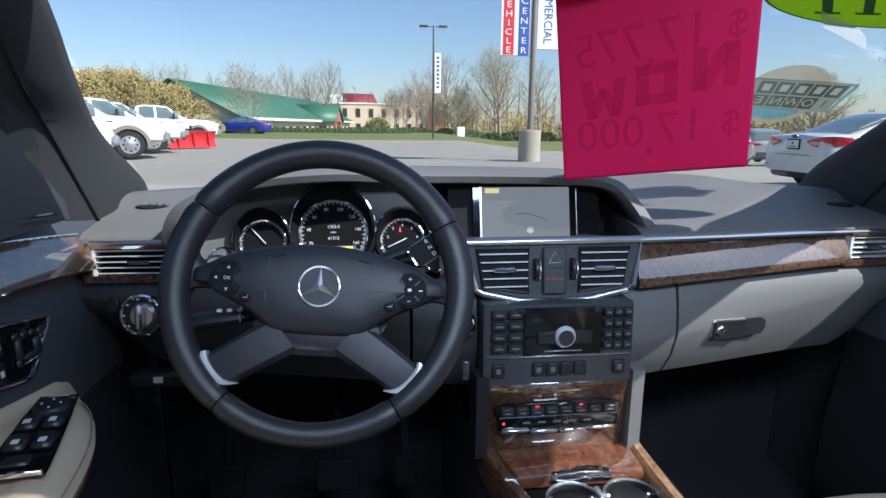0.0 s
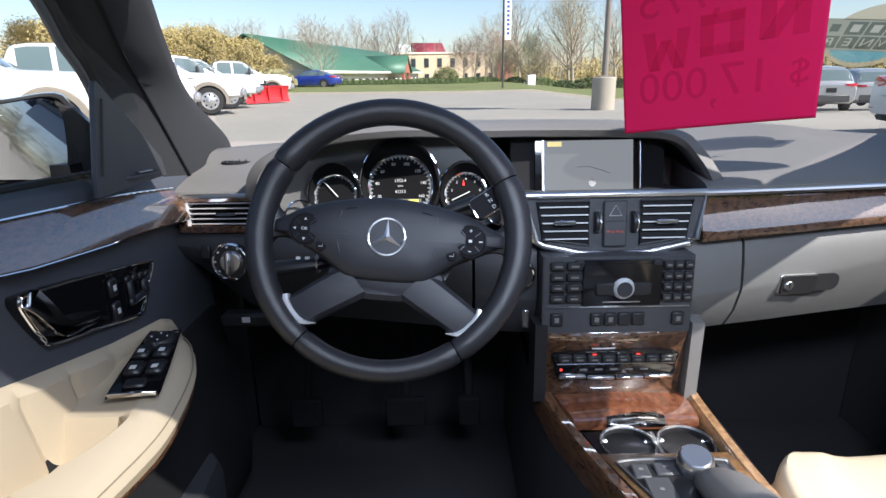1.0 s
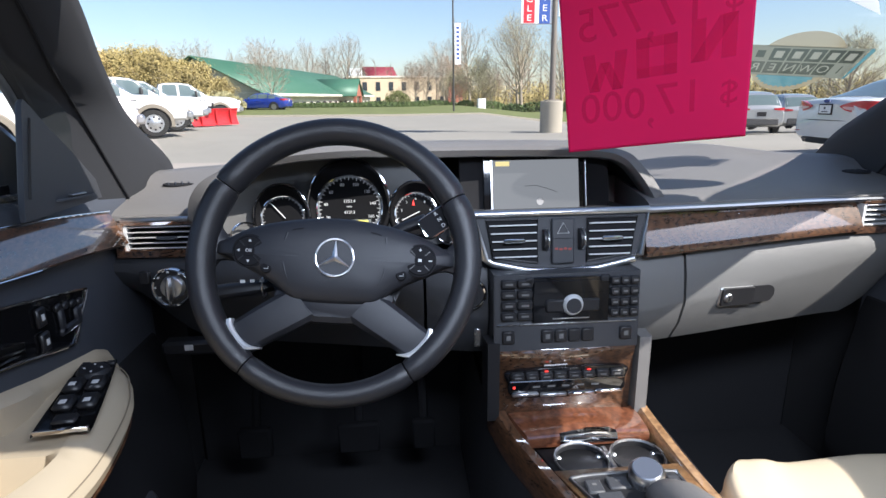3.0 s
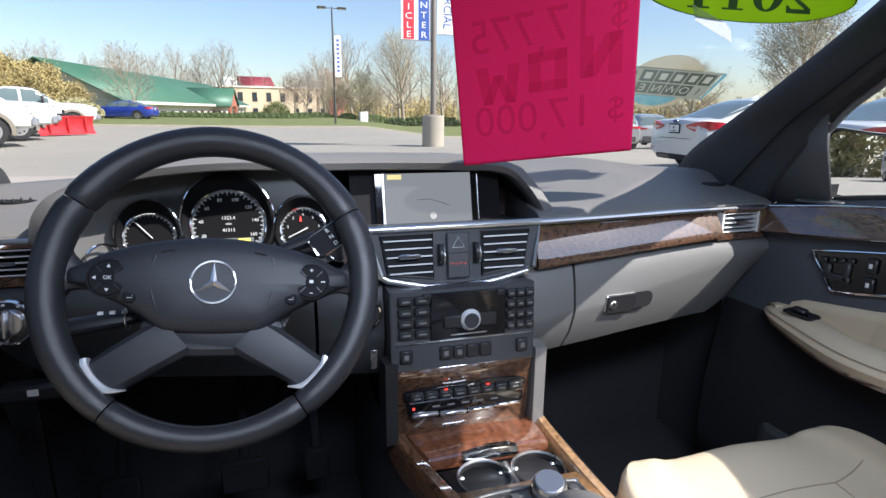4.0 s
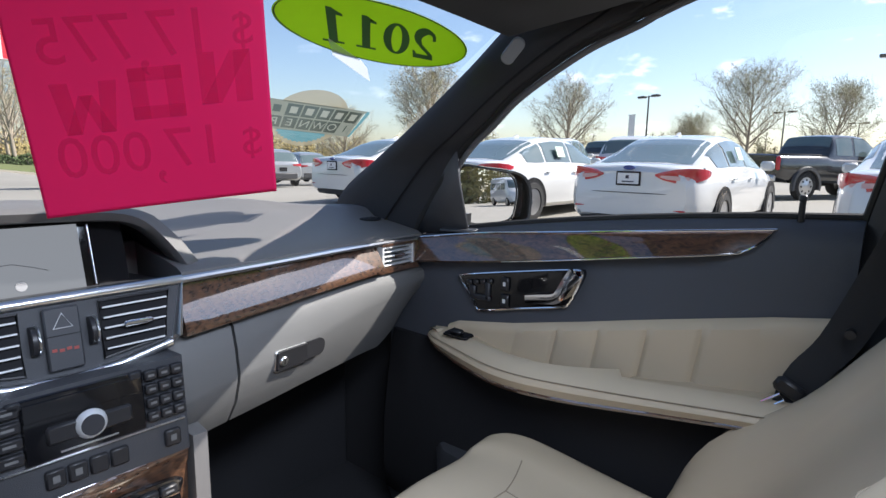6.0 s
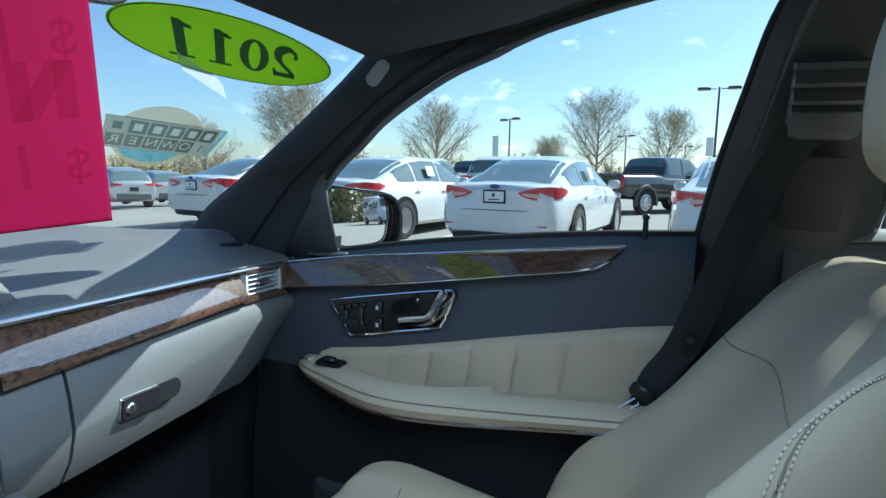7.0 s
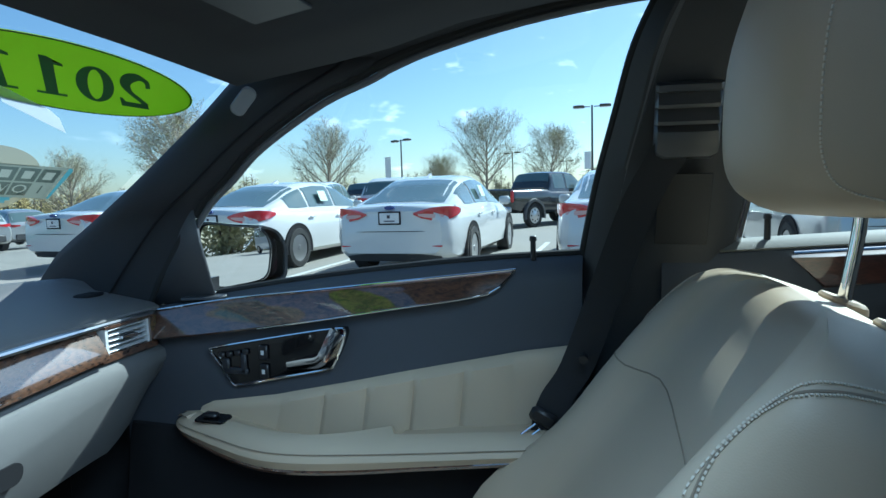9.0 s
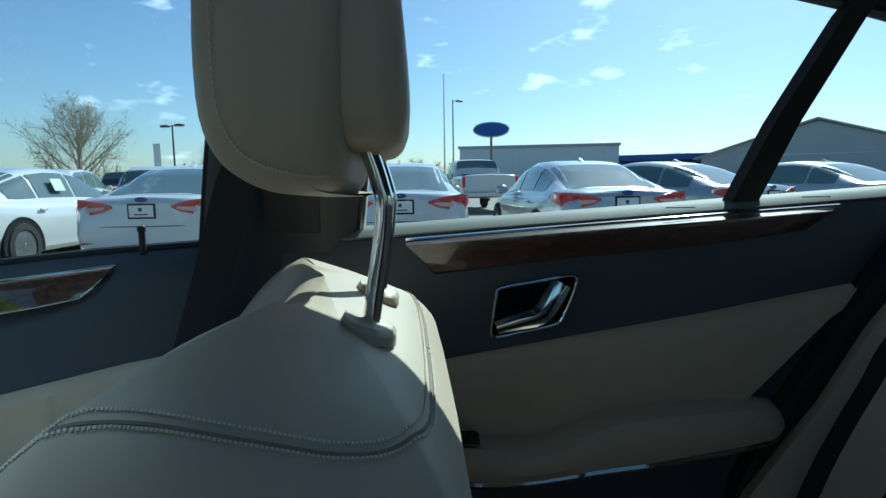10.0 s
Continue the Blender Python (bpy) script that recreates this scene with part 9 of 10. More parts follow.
def banner(x, y, z, w, h, cols, rz=0.0, label="white vertical banner on a lamp post"):
    """cols: for each column its x, its letters, ground colour and letter colour."""
    t = thing("banner", label, "banner", "post banners")
    m = M()
    m.box((0, 0, 0), (w, 0.02, h), 0.004)
    part("cloth", m, BANW, t)
    for s in (-1, 1):
        m = M()
        m.cyl((-w / 2, 0, s * h / 2), (w / 2 + 0.1, 0, s * h / 2), 0.014, n=8)
        part("rod", m, POSTG, t)
    for cx, word, ground, ink, size, z0, step in cols:
        if ground:
            m = M()
            m.box((cx, -0.0125, z0 - step * (len(word) - 1) / 2), (w * 0.36, 0.004, step * (len(word) + 0.05)), 0.001)
            part("colour_field", m, ground, t)
        for i, ch in enumerate(word):
            lettering("banner_letter", ch, size, ink, Matrix.Translation((cx, -0.017, z0 - step * i)) @ Matrix.Rotation(math.pi / 2, 4, 'X'), t, 0.001, 1.25)
    t.matrix_world = E(x, y, z, rz)
    return t


b1 = banner(4.30, 18.8, 4.70, 1.0, 2.6, [(-0.25, "VEHICLE", BANR, BANW, 0.27, 0.52, 0.275), (0.25, "CENTER", BANB, BANW, 0.27, 0.36, 0.30)], label="white banner with white vertical lettering on red and blue fields")
m = M()
m.box((0, -0.0125, 1.0), (0.8, 0.004, 0.22), 0.001)
part("brand_bar", m, BANB, b1)
m = M()
m.box((0, -0.0125, 0.78), (0.8, 0.004, 0.10), 0.001)
part("brand_bar", m, BANR, b1)
b2 = banner(5.38, 18.8, 4.85, 0.75, 2.5, [], label="white banner with blue sideways lettering on a lamp post")
lettering("banner_word", "COMMERCIAL", 0.40, BANB, Matrix.Translation((-0.05, -0.017, 0.0)) @ Matrix.Rotation(math.pi / 2, 4, 'X') @ Matrix.Rotation(-math.pi / 2, 4, 'Z'), b2, 0.001, 0.85)
b3 = banner(4.45, 43.5, 5.0, 0.45, 2.9, [], label="small white banner with blue marks on a lamp post")
for i in range(8):
    m = M()
    m.box((0, -0.0125, 1.1 - 0.3 * i), (0.2, 0.004, 0.16), 0.001)
    part("blue_bar", m, BANB, b3)
b4 = banner(39.6, 16.7, 3.3, 0.7, 1.9, [], 60, "white banner with dark bars on a lamp post")
for i in range(4):
    m = M()
    m.box((0, -0.0125, 0.6 - 0.4 * i), (0.4, 0.004, 0.2), 0.001)
    part("blue_bar", m, BANB, b4)
copy_thing(b4, E(32.9, 1.75, 2.75, 90) @ Matrix.Scale(0.5, 4))


# ----- buildings -----
GREENROOF = mat("green_metal_roof", (0.045, 0.135, 0.088), 0.5, 0.1, var=0.08, vscale=0.6)
BEIGE = mat("beige_render", (0.58, 0.47, 0.33), 0.9, scale=20, bump=0.2, var=0.08, vscale=0.4)
PALE = mat("pale_cream_wall", (0.70, 0.66, 0.56), 0.9, var=0.06, vscale=0.4)
BRICK = mat("red_brick_wall", (0.36, 0.13, 0.085), 0.9, scale=12, bump=0.3, var=0.2, vscale=2.0)
MAROON = mat("maroon_roof", (0.20, 0.025, 0.04), 0.6, var=0.1, vscale=0.6)
WHITEMET = mat("white_metal_wall", (0.62, 0.66, 0.68), 0.5, var=0.05, vscale=0.3)
GREYMET = mat("grey_metal_wall", (0.38, 0.40, 0.43), 0.5, var=0.06, vscale=0.3)
BLUEMET = mat("blue_metal_fascia", (0.03, 0.09, 0.30), 0.5, var=0.06, vscale=0.3)
WINDARK = mat("dark_window_glass", (0.03, 0.04, 0.05), 0.08, var=0.1)


def hall(name, L, D, eave, ridge, wall, roof, label, m4, windows=0, over=0.6, win_h=1.1, gable=True, seams=True):
    """A long gabled building; its front looks along -y."""
    t = thing(name, label, "building")
    m = M()
    m.box((0, 0, eave / 2 - 0.5), (L, D, eave + 1.0), 0.03)
    part("wall", m, wall, t)
    m = M()
    hx = L / 2 + over
    hd = D / 2 + over
    in_x = 0 if gable else D * 0.45
    m.loft([[Vector((-hx, -hd, eave - 0.15)), Vector((hx, -hd, eave - 0.15))], [Vector((-hx + in_x, 0, ridge)), Vector((hx - in_x, 0, ridge))], [Vector((-hx, hd, eave - 0.15)), Vector((hx, hd, eave - 0.15))]], False, False)
    if not gable:
        m.add([Vector((-hx, -hd, eave - 0.15)), Vector((-hx, hd, eave - 0.15)), Vector((-hx + in_x, 0, ridge)), Vector((hx, -hd, eave - 0.15)), Vector((hx, hd, eave - 0.15)), Vector((hx - in_x, 0, ridge))], [(0, 1, 2), (3, 4, 5)])
    else:
        for s in (-1, 1):
            mm = M()
            mm.loft([[Vector((s * (L / 2), -D / 2, eave)), Vector((s * (L / 2), D / 2, eave)), Vector((s * (L / 2), 0, ridge - 0.2))], [Vector((s * (L / 2 - 0.2), -D / 2, eave)), Vector((s * (L / 2 - 0.2), D / 2, eave)), Vector((s * (L / 2 - 0.2), 0, ridge - 0.2))]])
            part("gable", mm, wall, t)
    rf = part("roof", m, roof, t, thick=0.12, angle=5)
    if seams:
        n = int(L / 0.9)
        mm = M()
        for i in range(n):
            x = -hx + in_x + (2 * hx - 2 * in_x) * (i + 0.5) / n
            x0 = -hx + 2 * hx * (i + 0.5) / n
            mm.tube([Vector((x0, -hd, eave - 0.08)), Vector((x, 0, ridge + 0.06))], 0.03, 4)
        tagged(part("roof_seams", mm, roof, rf), kind="stuff")
    m = M()
    m.box((0, -hd, eave - 0.2), (2 * hx, 0.08, 0.28), 0.02)
    part("fascia", m, roof if not gable else PALE, t)
    for i in range(windows):
        x = -L / 2 + L * (i + 0.5) / windows
        m = M()
        m.box((x, -D / 2 - 0.02, eave * 0.52), (min(1.4, 0.45 * L / windows), 0.10, win_h), 0.01)
        w = part("window", m, WINDARK, t)
        m = M()
        m.box((x, -D / 2 - 0.06, eave * 0.52 - win_h / 2 - 0.05), (min(1.6, 0.5 * L / windows), 0.12, 0.08), 0.01)
        part("sill", m, PALE, w)
    t.matrix_world = m4
    return t


g = hall("green_roofed_building", 48, 12, 3.0, 6.2, PALE, GREENROOF, "long low building with a green metal roof and cream walls", E(-14.4, 78.5, -1.15, 80.7), 18, gable=True)
# porch
m = M()
m.loft([[Vector((x, -2.0, z)), Vector((x, -8.6, z))] for x, z in ((2.6, 2.7), (5.0, 5.0), (7.4, 2.7))], False, False)
part("porch_roof", m, GREENROOF, g, thick=0.1, angle=5)
m = M()
m.prism([Vector(p) for p in ((3.2, -8.4, 2.7), (6.8, -8.4, 2.7), (5.0, -8.4, 4.7))], (0, 0.3, 0))
m.box((3.4, -8.2, 1.3), (0.4, 0.4, 2.8), 0.02)
m.box((6.6, -8.2, 1.3), (0.4, 0.4, 2.8), 0.02)
part("porch_front", m, BRICK, g, "brick-red porch gable")
# beige block
t = thing("beige_building", "beige flat-roofed building with brick bays and tall windows", "building")
m = M()
m.box((0, 0, 2.7), (26, 14, 7.4), 0.05)
part("wall", m, BEIGE, t)
m = M()
m.box((0, 0, 6.45), (26.4, 14.4, 0.35), 0.05)
part("parapet", m, PALE, t)
m = M()
m.box((9.5, -7.2, 2.5), (4.2, 1.0, 5.0), 0.05)
part("brick_bay", m, BRICK, t, "red brick bay")
for i in range(7):
    for z in (1.6, 4.6):
        m = M()
        m.box((-10 + 2.7 * i, -7.04, z), (0.9, 0.14, 1.7), 0.01)
        w = part("window", m, WINDARK, t)
for i in range(5):
    m = M()
    m.box((13.04, -4.5 + 2.2 * i, 4.6), (0.14, 0.9, 1.7), 0.01)
    part("window", m, WINDARK, t)
t.matrix_world = E(2.0, 128, -0.9, 12)
hall("maroon_roofed_house", 6.5, 7, 5.6, 8.6, PALE, MAROON, "far house with a maroon pitched roof", E(-4.2, 142, 0, 20), 2, seams=False)
t = thing("rooftop_unit", "small grey rooftop unit on the beige building", "rooftop unit")
m = M()
m.box((0, 0, 0), (2.6, 2, 1.8), 0.05)
part("casing", m, WHITEMET, t)
t.matrix_world = E(-8.5, 126, 6.6, 12)

# workshop buildings on the far right side
t = thing("dealer_building", "long low white metal building with a grey coping", "building")
m = M()
m.box((0, 0, 2.1), (16.2, 14, 5.2), 0.05)
part("wall", m, WHITEMET, t)
for i in range(16):
    m = M()
    m.box((-7.5 + i, -7.03, 2.3), (0.06, 0.06, 4.7), 0.01)
    part("wall_rib", m, WHITEMET, t)
m = M()
m.box((0, -0.1, 4.8), (16.5, 14.3, 0.25), 0.03)
part("coping", m, GREYMET, t)
m = M()
m.box((4, -7.05, 1.6), (3.0, 0.12, 3.0), 0.02)
part("roller_door", m, GREYMET, t)
t.matrix_world = E(64.7, -15.2, 0, -103.3)
t = thing("blue_canopy", "low blue canopy between the workshop buildings", "canopy")
m = M()
m.box((0, 0, 3.35), (15, 6, 0.62), 0.05)
part("fascia", m, BLUEMET, t)
m = M()
m.box((0, 1.5, 1.5), (14.6, 1.0, 3.2), 0.03)
part("rear_wall", m, GREYMET, t)
for x in (-6.8, -2.2, 2.2, 6.8):
    m = M()
    m.box((x, -2.6, 1.5), (0.3, 0.3, 3.2), 0.02)
    part("column", m, GREYMET, t)
t.matrix_world = E(55.7, -28.8, 0, -116.8)
hall("grey_workshop", 22, 17, 3.1, 5.9, GREYMET, GREYMET, "grey gabled metal workshop", E(52.7, -39.7, 0, -37), 0, seams=True)
# oval sign and flagpole
t = thing("oval_sign", "blank blue oval sign with a white rim on a post", "sign")
m = M()
m.loft([[Vector((1.7 * math.cos(q * math.pi / 20), o, 6.3 + 0.66 * math.sin(q * math.pi / 20))) for q in range(40)] for o in (0.12, -0.12)])
part("oval_panel", m, BANB, t)
m = M()
m.tube([Vector((1.72 * math.cos(q * math.pi / 20), 0, 6.3 + 0.68 * math.sin(q * math.pi / 20))) for q in range(40)], 0.10, 6, True)
part("oval_rim", m, BANW, t)
m = M()
m.cyl((0, 0, 0), (0, 0, 5.7), 0.12, n=10)
part("sign_post", m, POSTG, t)
t.matrix_world = E(56, -8.5, 0, -98)
t = thing("flagpole", "tall thin white flagpole", "flagpole")
m = M()
m.cyl((0, 0, 0), (0, 0, 11.5), 0.09, 0.04, 10)
part("pole", m, WHITEMET, t)
t.matrix_world = E(55, -3.8, 0)
lamp_post(52, -4.4, 8.6, False, (1,), "grey single-headed lamp post by the far building", -60, POSTG)

# white van seen in the door mirror
t = thing("van", "white high-roofed van parked behind the car", "van")
m = M()
secs = []
for y, w, zt, zl in ((0, 0.90, 2.3, 0.4), (0.1, 0.98, 2.42, 0.35), (3.6, 0.99, 2.45, 0.35), (4.1, 0.98, 2.3, 0.35), (4.7, 0.96, 1.5, 0.35), (5.3, 0.92, 1.25, 0.35), (5.5, 0.80, 0.9, 0.4)):
    secs.append([Vector(p) for p in ((-w * 0.9, y, zl), (-w, y, zl + 0.3), (-w, y, zl + 0.6 * (zt - zl)), (-w * 0.92, y, zt - 0.1), (-w * 0.75, y, zt), (w * 0.75, y, zt), (w * 0.92, y, zt - 0.1), (w, y, zl + 0.6 * (zt - zl)), (w, y, zl + 0.3), (w * 0.9, y, zl))])
part("body", M().loft(secs), CARWHITE, t)
for y0, y1 in ((0.4, 1.5), (1.7, 2.9), (3.1, 4.1)):
    for sx in (-1, 1):
        m = M()
        m.box((sx * 0.985, (y0 + y1) / 2, 1.68), (0.03, y1 - y0, 0.55), 0.01)
        part("side_window", m, CGLASS, t)
m = M()
m.loft([[Vector((-0.80, 4.16, 2.22)), Vector((0.80, 4.16, 2.22))], [Vector((-0.86, 4.68, 1.55)), Vector((0.86, 4.68, 1.55))]], False, False)
part("windscreen", m, CGLASS, t, thick=0.03)
for sx in (-1, 1):
    for y in (0.9, 4.6):
        wheel_part(t, sx * 0.88, y, 0.36, sx)
t.matrix_world = E(8.6, -50, 0, -10)

# ----- trees and shrubs -----
BARK = mat("grey_bark", (0.31, 0.26, 0.20), 0.95, scale=40, bump=0.8, var=0.25, vscale=3)
TWIG = mat("brown_twigs", (0.17, 0.13, 0.10), 0.95, var=0.25, vscale=1)


def leaf_mat(name, c, alt):
    m = mat(name, c, 0.8, var=0.3, vscale=0.8, alt=alt)
    return m


BUDS = leaf_mat("yellow_green_buds", (0.27, 0.26, 0.12), (0.40, 0.36, 0.19))
REDBUD = leaf_mat("reddish_buds", (0.27, 0.16, 0.11), (0.36, 0.23, 0.15))
ORANGE = leaf_mat("ochre_buds", (0.37, 0.28, 0.10), (0.45, 0.37, 0.15))
OLIVE = leaf_mat("olive_shrub_leaves", (0.08, 0.10, 0.025), (0.15, 0.16, 0.045))
HEDGE = leaf_mat("dark_hedge_leaves", (0.035, 0.07, 0.02), (0.09, 0.13, 0.03))


def grow(rg, h, spread, levels, trunk_r, conic=0.0, fork=4, twig=0.011, rise=0.0):
    """Limbs of a bare tree, thick to thin, and the tips of its twigs.

    The limbs leave the trunk low, sweep outwards and turn up, so that the crown is a
    rounded fan of fine twigs; conic draws its top to a point."""
    wood, tips = M(), []
    up = Vector((0, 0, 1))

    def limb(p, d, ln, r, lv):
        n = 5 if lv <= 1 else (3 if lv == 2 else 2)
        pts, rs = [p], [r]
        q, dd = p.copy(), d.copy()
        for i in range(n):
            lift = 0.07 if lv == 1 else 0.05
            dd = (dd + up * lift + Vector((rg.gauss(0, 1), rg.gauss(0, 1), rg.gauss(0, 1))) * (0.05 if lv < 2 else 0.10)).normalized()
            q = q + dd * ln / n
            pts.append(q.copy())
            rs.append(max(twig * 0.35, r * (1 - 0.85 * (i + 1) / n)))
        wood.tube(pts, rs, 7 if lv == 0 else (5 if lv == 1 else 3))
        if lv >= levels:
            tips.append((pts[-1], dd))
            return
        k = {0: fork * 4, 1: fork + 3, 2: fork}.get(lv, 3)
        for i in range(k):
            f = (i + rg.uniform(0.1, 0.9)) / k
            f = (0.22 + 0.76 * f) if lv == 0 else (0.18 + 0.80 * f)
            j = min(int(f * n), n - 1)
            b = pts[j].lerp(pts[j + 1], f * n - j)
            here = (pts[j + 1] - pts[j]).normalized()
            a = i * 2.4 + rg.uniform(-0.5, 0.5)
            s0 = here.orthogonal().normalized()
            side = s0 * math.cos(a) + here.cross(s0) * math.sin(a)
            if lv == 0:
                open_ = spread * (1.6 - 1.1 * f)
                nd = (here + side * open_ * 1.25 + up * rise).normalized()
                size = ln * (1.0 - 0.55 * f - 0.18 * conic * f) * rg.uniform(0.75, 1.1)
                if f < 0.35:
                    size *= 0.82
            else:
                nd = (here + side * rg.uniform(0.45, 0.95)).normalized()
                size = ln * rg.uniform(0.30, 0.55) * (1.15 - 0.55 * f)
            limb(b, nd, size, max(twig, r * (1 - 0.8 * f) * (0.55 if lv == 0 else 0.6)), lv + 1)

    limb(Vector((0, 0, 0)), up, h * 0.70, trunk_r, 0)
    return wood, tips


def leaves(rg, tips, n, size, spread):
    m = M()
    for p, d in tips:
        for i in range(n):
            c = p - d * rg.uniform(0, spread * 2) + Vector((rg.gauss(0, 1), rg.gauss(0, 1), rg.gauss(0, 1))) * spread
            u = Vector((rg.uniform(-1, 1), rg.uniform(-1, 1), rg.uniform(-1, 1))).normalized()
            v = u.orthogonal().normalized()
            s = size * rg.uniform(0.6, 1.4)
            m.add([c - u * s, c + v * s * 0.5, c + u * s, c - v * s * 0.5], [(0, 1, 2, 3)])
    return m


def tree(seed, h, spread, levels, r, label, leaf=None, n=2, size=0.06, conic=0.0, fork=5, sp=0.25, rise=0.0, twig=0.011):
    rg = random.Random(seed)
    t = thing("tree", label, "tree", "bare spring trees")
    w, tips = grow(rg, h, spread, levels, r, conic, fork, twig, rise)
    part("trunk", w, BARK, t, angle=60)
    if leaf:
        part("crown", leaves(rg, tips, n, size, sp), leaf, t, angle=10)
    return t


def put(t, x, y, z=0.0, s=1.0, rz=0.0):
    t.matrix_world = E(x, y, z, rz) @ Matrix.Scale(s, 4)
    return t


ta = put(tree(3, 6.6, 0.95, 4, 0.13, "bare round-crowned tree behind the parked cars", BUDS, 4, 0.028, 0.62, 6, 0.25, 0.10, 0.008), 31.0, 17.0)
tb2 = put(tree(5, 7.4, 0.85, 4, 0.13, "pale budding tree behind the parked cars", BUDS, 5, 0.028, 0.72, 6, 0.22, 0.06, 0.008), 38.0, 8.8)
copy_thing(tb2, E(46, 5.6, 0, 70) @ Matrix.Scale(0.95, 4))
copy_thing(ta, E(25.0, 22.5, 0, 130) @ Matrix.Scale(1.15, 4))
copy_thing(ta, E(27.0, 33.0, 0, 30) @ Matrix.Scale(0.9, 4))
copy_thing(tb2, E(70, 22, 0, 20))
copy_thing(ta, E(62, 20, 0, 200) @ Matrix.Scale(0.85, 4))
put(tree(11, 10.5, 0.62, 4, 0.22, "tall budding tree on the verge", BUDS, 2, 0.05, 0.35, 5, 0.35), 12.5, 58.0)
td = put(tree(13, 11.0, 0.6, 4, 0.20, "tall bare tree on the verge", None, 0, 0.1, 0.3), 9.0, 72.0)
for x, y, s, rz in ((6.5, 80, 0.85, 40), (15.5, 74, 1.0, 90), (19, 66, 0.9, 10), (4.2, 84, 0.7, 200)):
    copy_thing(td, E(x, y, 0, rz) @ Matrix.Scale(s, 4))
te = put(tree(17, 6.0, 0.9, 4, 0.12, "small reddish budding tree on the verge", REDBUD, 2, 0.045, 0.2, 5, 0.3), 6.6, 66.0)
copy_thing(te, E(2.2, 72, 0, 90) @ Matrix.Scale(0.95, 4))
copy_thing(te, E(10.4, 64, 0, 30) @ Matrix.Scale(0.8, 4))
tf = put(tree(19, 5.6, 0.95, 4, 0.12, "small green budding tree on the verge", BUDS, 3, 0.045, 0.2, 5, 0.3), 8.4, 60.0)
copy_thing(tf, E(5.6, 61, 0, 50) @ Matrix.Scale(0.75, 4))
for x, y, k, rz in ((74, -31, 0.8, 20), (71, -36, 0.85, 100), (78, -38, 0.9, 220), (84, -7, 0.8, 10), (82, -2, 0.85, 150), (80, 3, 0.8, 80)):
    copy_thing(tf, E(x, y, 0, rz) @ Matrix.Scale(k, 4))
tg = put(tree(23, 4.6, 1.0, 4, 0.10, "bushy ochre budding tree behind the trucks", ORANGE, 9, 0.070, 0.1, 5, 0.26), -20.0, 42.0)
for x, y, s, rz in ((-24, 38, 1.1, 20), (-28, 34, 1.0, 80), (-23, 47, 1.05, 140), (-17.5, 47, 0.95, 200), (-17.2, 43, 0.98, 330), (-15.0, 44, 0.86, 170), (-18.9, 45, 1.08, 15), (-13.9, 46, 0.62, 95), (-30, 44, 1.2, 250), (-33, 30, 1.0, 300), (-36, 24, 1.0, 50), (-38, 37, 1.2, 110)):
    copy_thing(tg, E(x, y, 0, rz) @ Matrix.Scale(s, 4))
th = put(tree(29, 6.0, 0.8, 4, 0.08, "bare sapling before the green-roofed building", None), -10.5, 50.0)
ti = put(tree(31, 12.5, 0.55, 4, 0.22, "tall bare tree behind the green-roofed building", None, 0, 0.1, 0.3), -17, 112)
for x, y, s, rz in ((-21, 114, 0.9, 30), (-25, 110, 1.0, 60), (-29, 112, 0.85, 100), (-33, 106, 0.95, 140), (-12.5, 116, 1.0, 190), (-36, 102, 0.9, 250), (-40, 100, 0.9, 290), (-9.5, 112, 1.1, 310)):
    copy_thing(ti, E(x, y, 0, rz) @ Matrix.Scale(s, 4))


def wood_band(name, pts, n, h, mat_leaf, seed, label, size=0.12, per=130):
    """A far wood: many thin stems with twigs and buds as one mass."""
    rg = random.Random(seed)
    w, lv = M(), M()
    for i in range(n):
        f = rg.random() * (len(pts) - 1)
        j = min(int(f), len(pts) - 2)
        a, b = Vector(pts[j]), Vector(pts[j + 1])
        p = a.lerp(b, f - j) + Vector((rg.uniform(-6, 6), rg.uniform(-4, 8), 0))
        hh = h * rg.uniform(0.5, 1.1)
        top = p + Vector((rg.uniform(-0.6, 0.6), 0, hh))
        w.tube([p, (p + top) / 2, top], [0.16, 0.10, 0.02], 3)
        for k in range(14):
            q = p.lerp(top, rg.uniform(0.3, 0.95))
            d = Vector((rg.uniform(-1, 1), rg.uniform(-1, 1), rg.uniform(0.3, 1.2))).normalized() * hh * rg.uniform(0.10, 0.22)
            w.tube([q, q + d], [0.05, 0.01], 3)
        for k in range(per):
            c = p.lerp(top, rg.uniform(0.05, 0.9) ** 1.4) + Vector((rg.gauss(0, 1), rg.gauss(0, 1), rg.gauss(0, 0.6))) * hh * 0.12
            u = Vector((rg.uniform(-1, 1), rg.uniform(-1, 1), rg.uniform(-1, 1))).normalized()
            v = u.orthogonal().normalized()
            s = size * rg.uniform(0.5, 1.5)
            lv.add([c - u * s, c + v * s * 0.5, c + u * s, c - v * s * 0.5], [(0, 1, 2, 3)])
    t = thing(name, label, "woods", kind="stuff")
    part("stems", w, TWIG, t, angle=60)
    part("buds", lv, mat_leaf, t, angle=10)
    return t


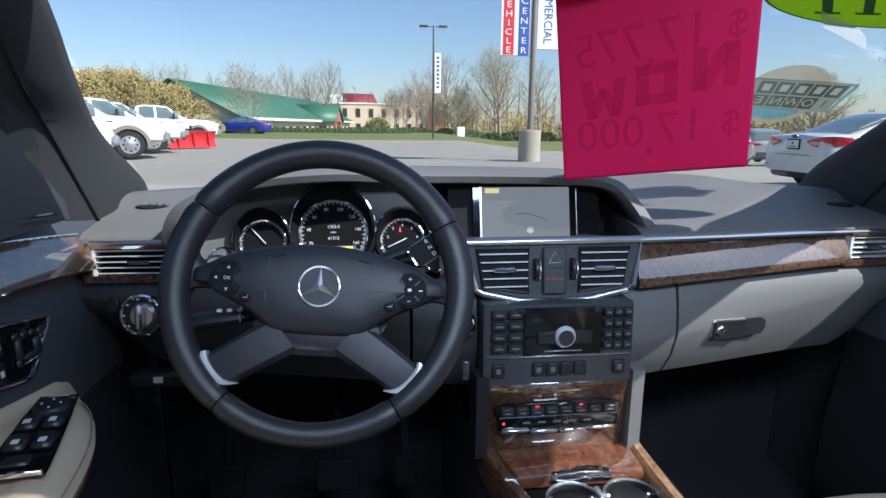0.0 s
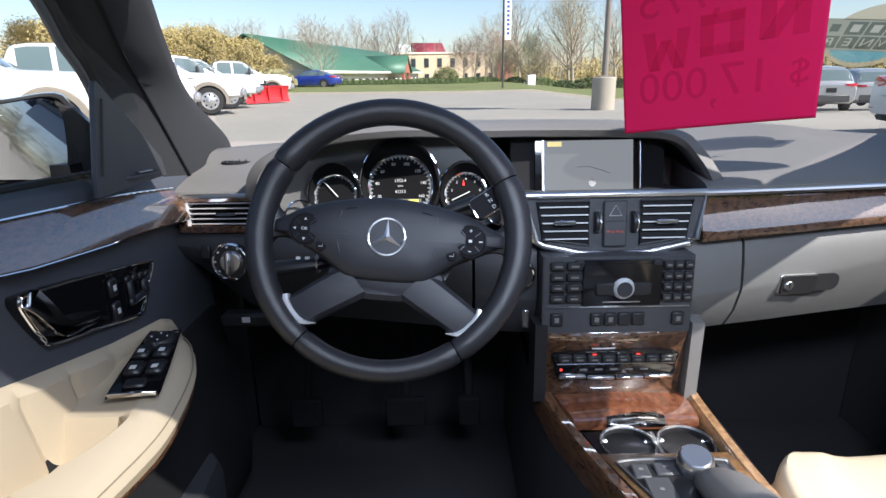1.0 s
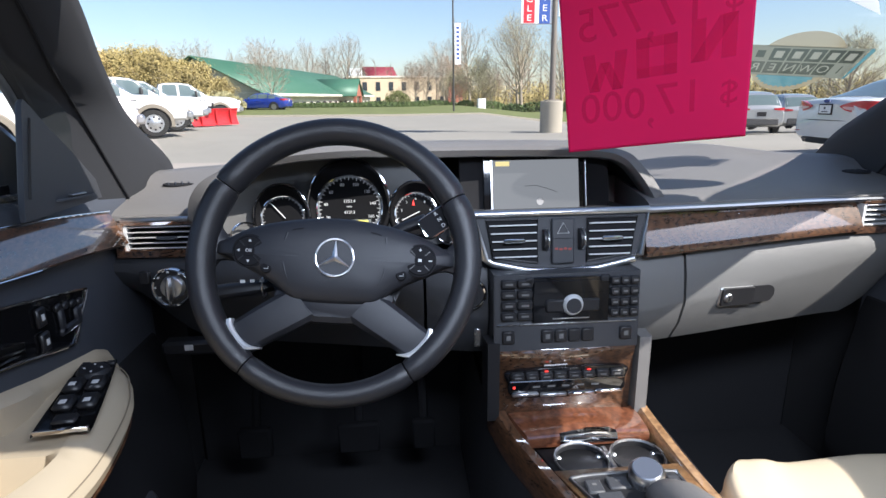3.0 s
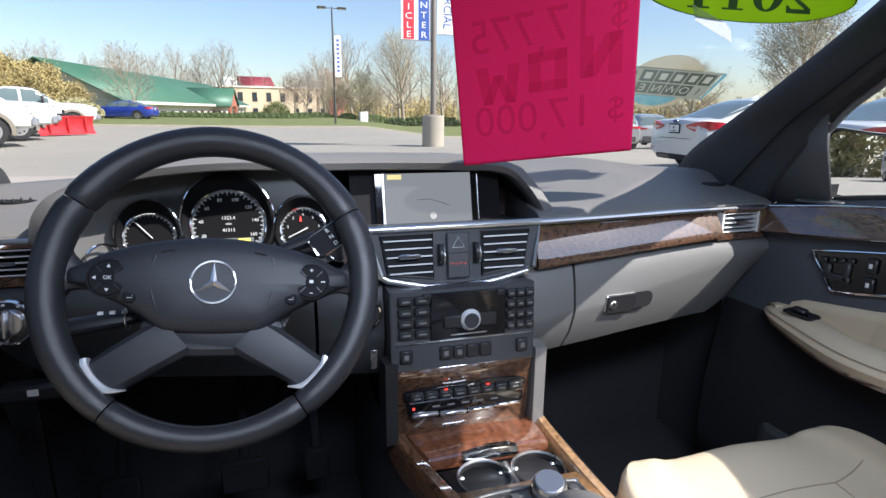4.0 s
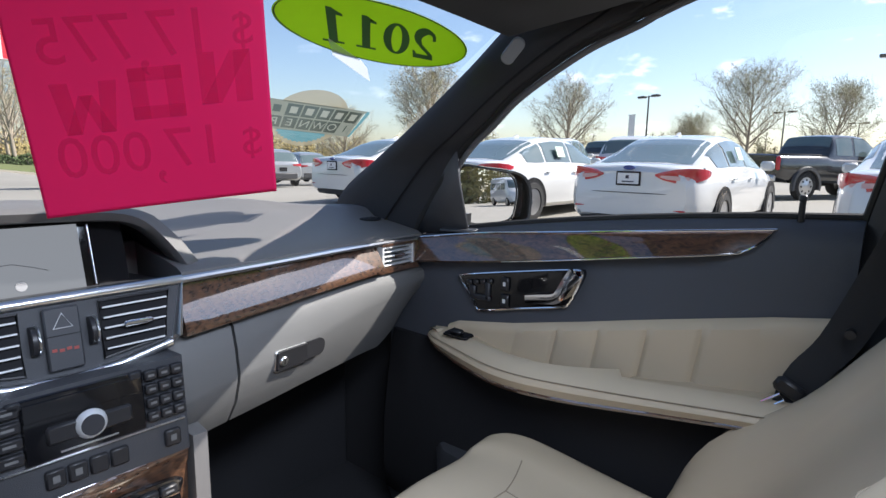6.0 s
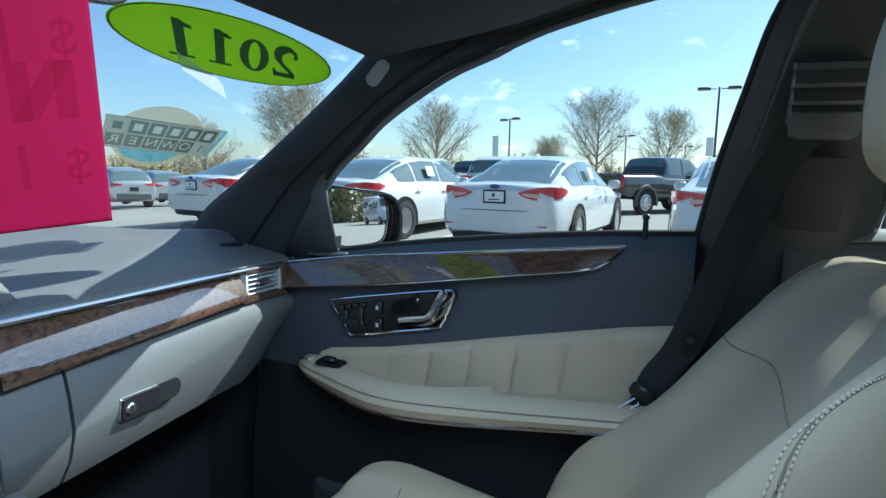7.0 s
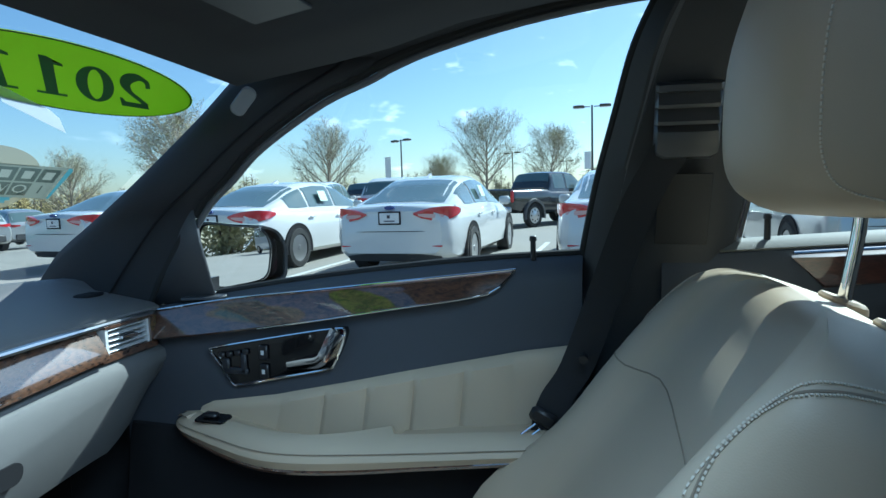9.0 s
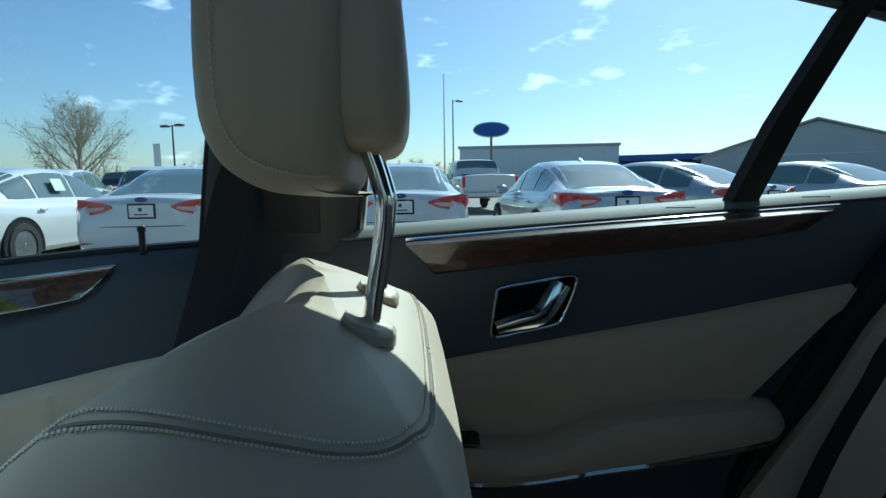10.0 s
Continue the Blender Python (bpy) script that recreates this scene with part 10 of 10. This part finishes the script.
wood_band("far_woods", [(-75, 120, 0), (-20, 130, 0), (20, 120, 0), (60, 105, 0)], 130, 10, REDBUD, 41, "far band of brown budding woods")
wood_band("far_woods", [(10, 88, 0), (40, 74, 0), (75, 60, 0)], 150, 3.8, ORANGE, 42, "far band of ochre budding woods", 0.13, 360)
wood_band("far_woods", [(60, 60, 0), (95, 35, 0), (110, 5, 0), (110, -30, 0)], 90, 5.0, BUDS, 43, "far band of pale green woods", 0.15, 300)
wood_band("far_woods", [(-50, 60, 0), (-60, 30, 0), (-60, -10, 0), (-40, -60, 0), (10, -70, 0), (60, -60, 0)], 230, 10, BUDS, 44, "band of budding woods behind the car park", 0.30, 260)


def shrub(seed, rx, ry, rz, n, leaf, label, size=0.07, name="shrub"):
    rg = random.Random(seed)
    t = thing(name, label, "shrub", "verge shrubs")
    m = M()
    for i in range(n):
        a, c = rg.uniform(0, 2 * math.pi), rg.uniform(-0.3, 1)
        s = math.sqrt(max(0, 1 - c * c))
        k = rg.uniform(0.70, 1.04) + 0.08 * math.sin(3 * a + 5 * c)
        p = Vector((rx * s * math.cos(a) * k, ry * s * math.sin(a) * k, rz * (0.35 + 0.65 * c * k)))
        u = Vector((rg.uniform(-1, 1), rg.uniform(-1, 1), rg.uniform(-1, 1))).normalized()
        v = u.orthogonal().normalized()
        z = size * rg.uniform(0.6, 1.5)
        m.add([p - u * z, p + v * z * 0.6, p + u * z, p - v * z * 0.6], [(0, 1, 2, 3)])
    part("foliage", m, leaf, t, angle=10)
    m = M()
    for i in range(7):
        a = i * 0.9
        m.tube([(0, 0, -0.1), (0.5 * rx * math.cos(a), 0.5 * ry * math.sin(a), rz * 0.6)], [0.03, 0.01], 4)
    part("stem", m, BARK, t)
    return t


put(shrub(51, 1.35, 1.35, 2.3, 2600, OLIVE, "rounded green shrub on the verge", 0.08), -0.1, 58.5, -0.3)
sa = put(shrub(52, 2.4, 0.9, 0.70, 1500, HEDGE, "low clipped dark green hedge", 0.09), 3.4, 60.0, 0.3)
copy_thing(sa, E(-1.8, 62, 0.3, 8))
for i in range(8):
    copy_thing(sa, E(-13.5 + 1.25 * i * 1.6, 54.5 + 0.15 * i, 0.2, 6))
sb = put(shrub(53, 1.3, 1.1, 0.9, 900, HEDGE, "low dark shrub on the verge", 0.09), 8.8, 55.0, 0.3)
for x, y, s in ((11.0, 54.5, 1.0), (13.2, 55.2, 1.2), (6.6, 57, 0.8), (16, 54, 1.1), (18.4, 53.4, 0.9)):
    copy_thing(sb, E(x, y, 0.3, x * 40) @ Matrix.Scale(s, 4))
sy = put(shrub(54, 1.6, 1.3, 1.7, 1200, BUDS, "yellow-green budding shrub by the trucks", 0.10), -13.0, 44.0, 0.1)
copy_thing(sy, E(-15.5, 45, 0.1, 80) @ Matrix.Scale(1.2, 4))
# utility box
m = M()
m.box((0, 0, 0.5), (0.7, 0.6, 1.1), 0.05)
tagged(part("utility_box", m, BANW, at=E(7.4, 51.5, 0.2)), "small white utility box on the grass", "utility box")
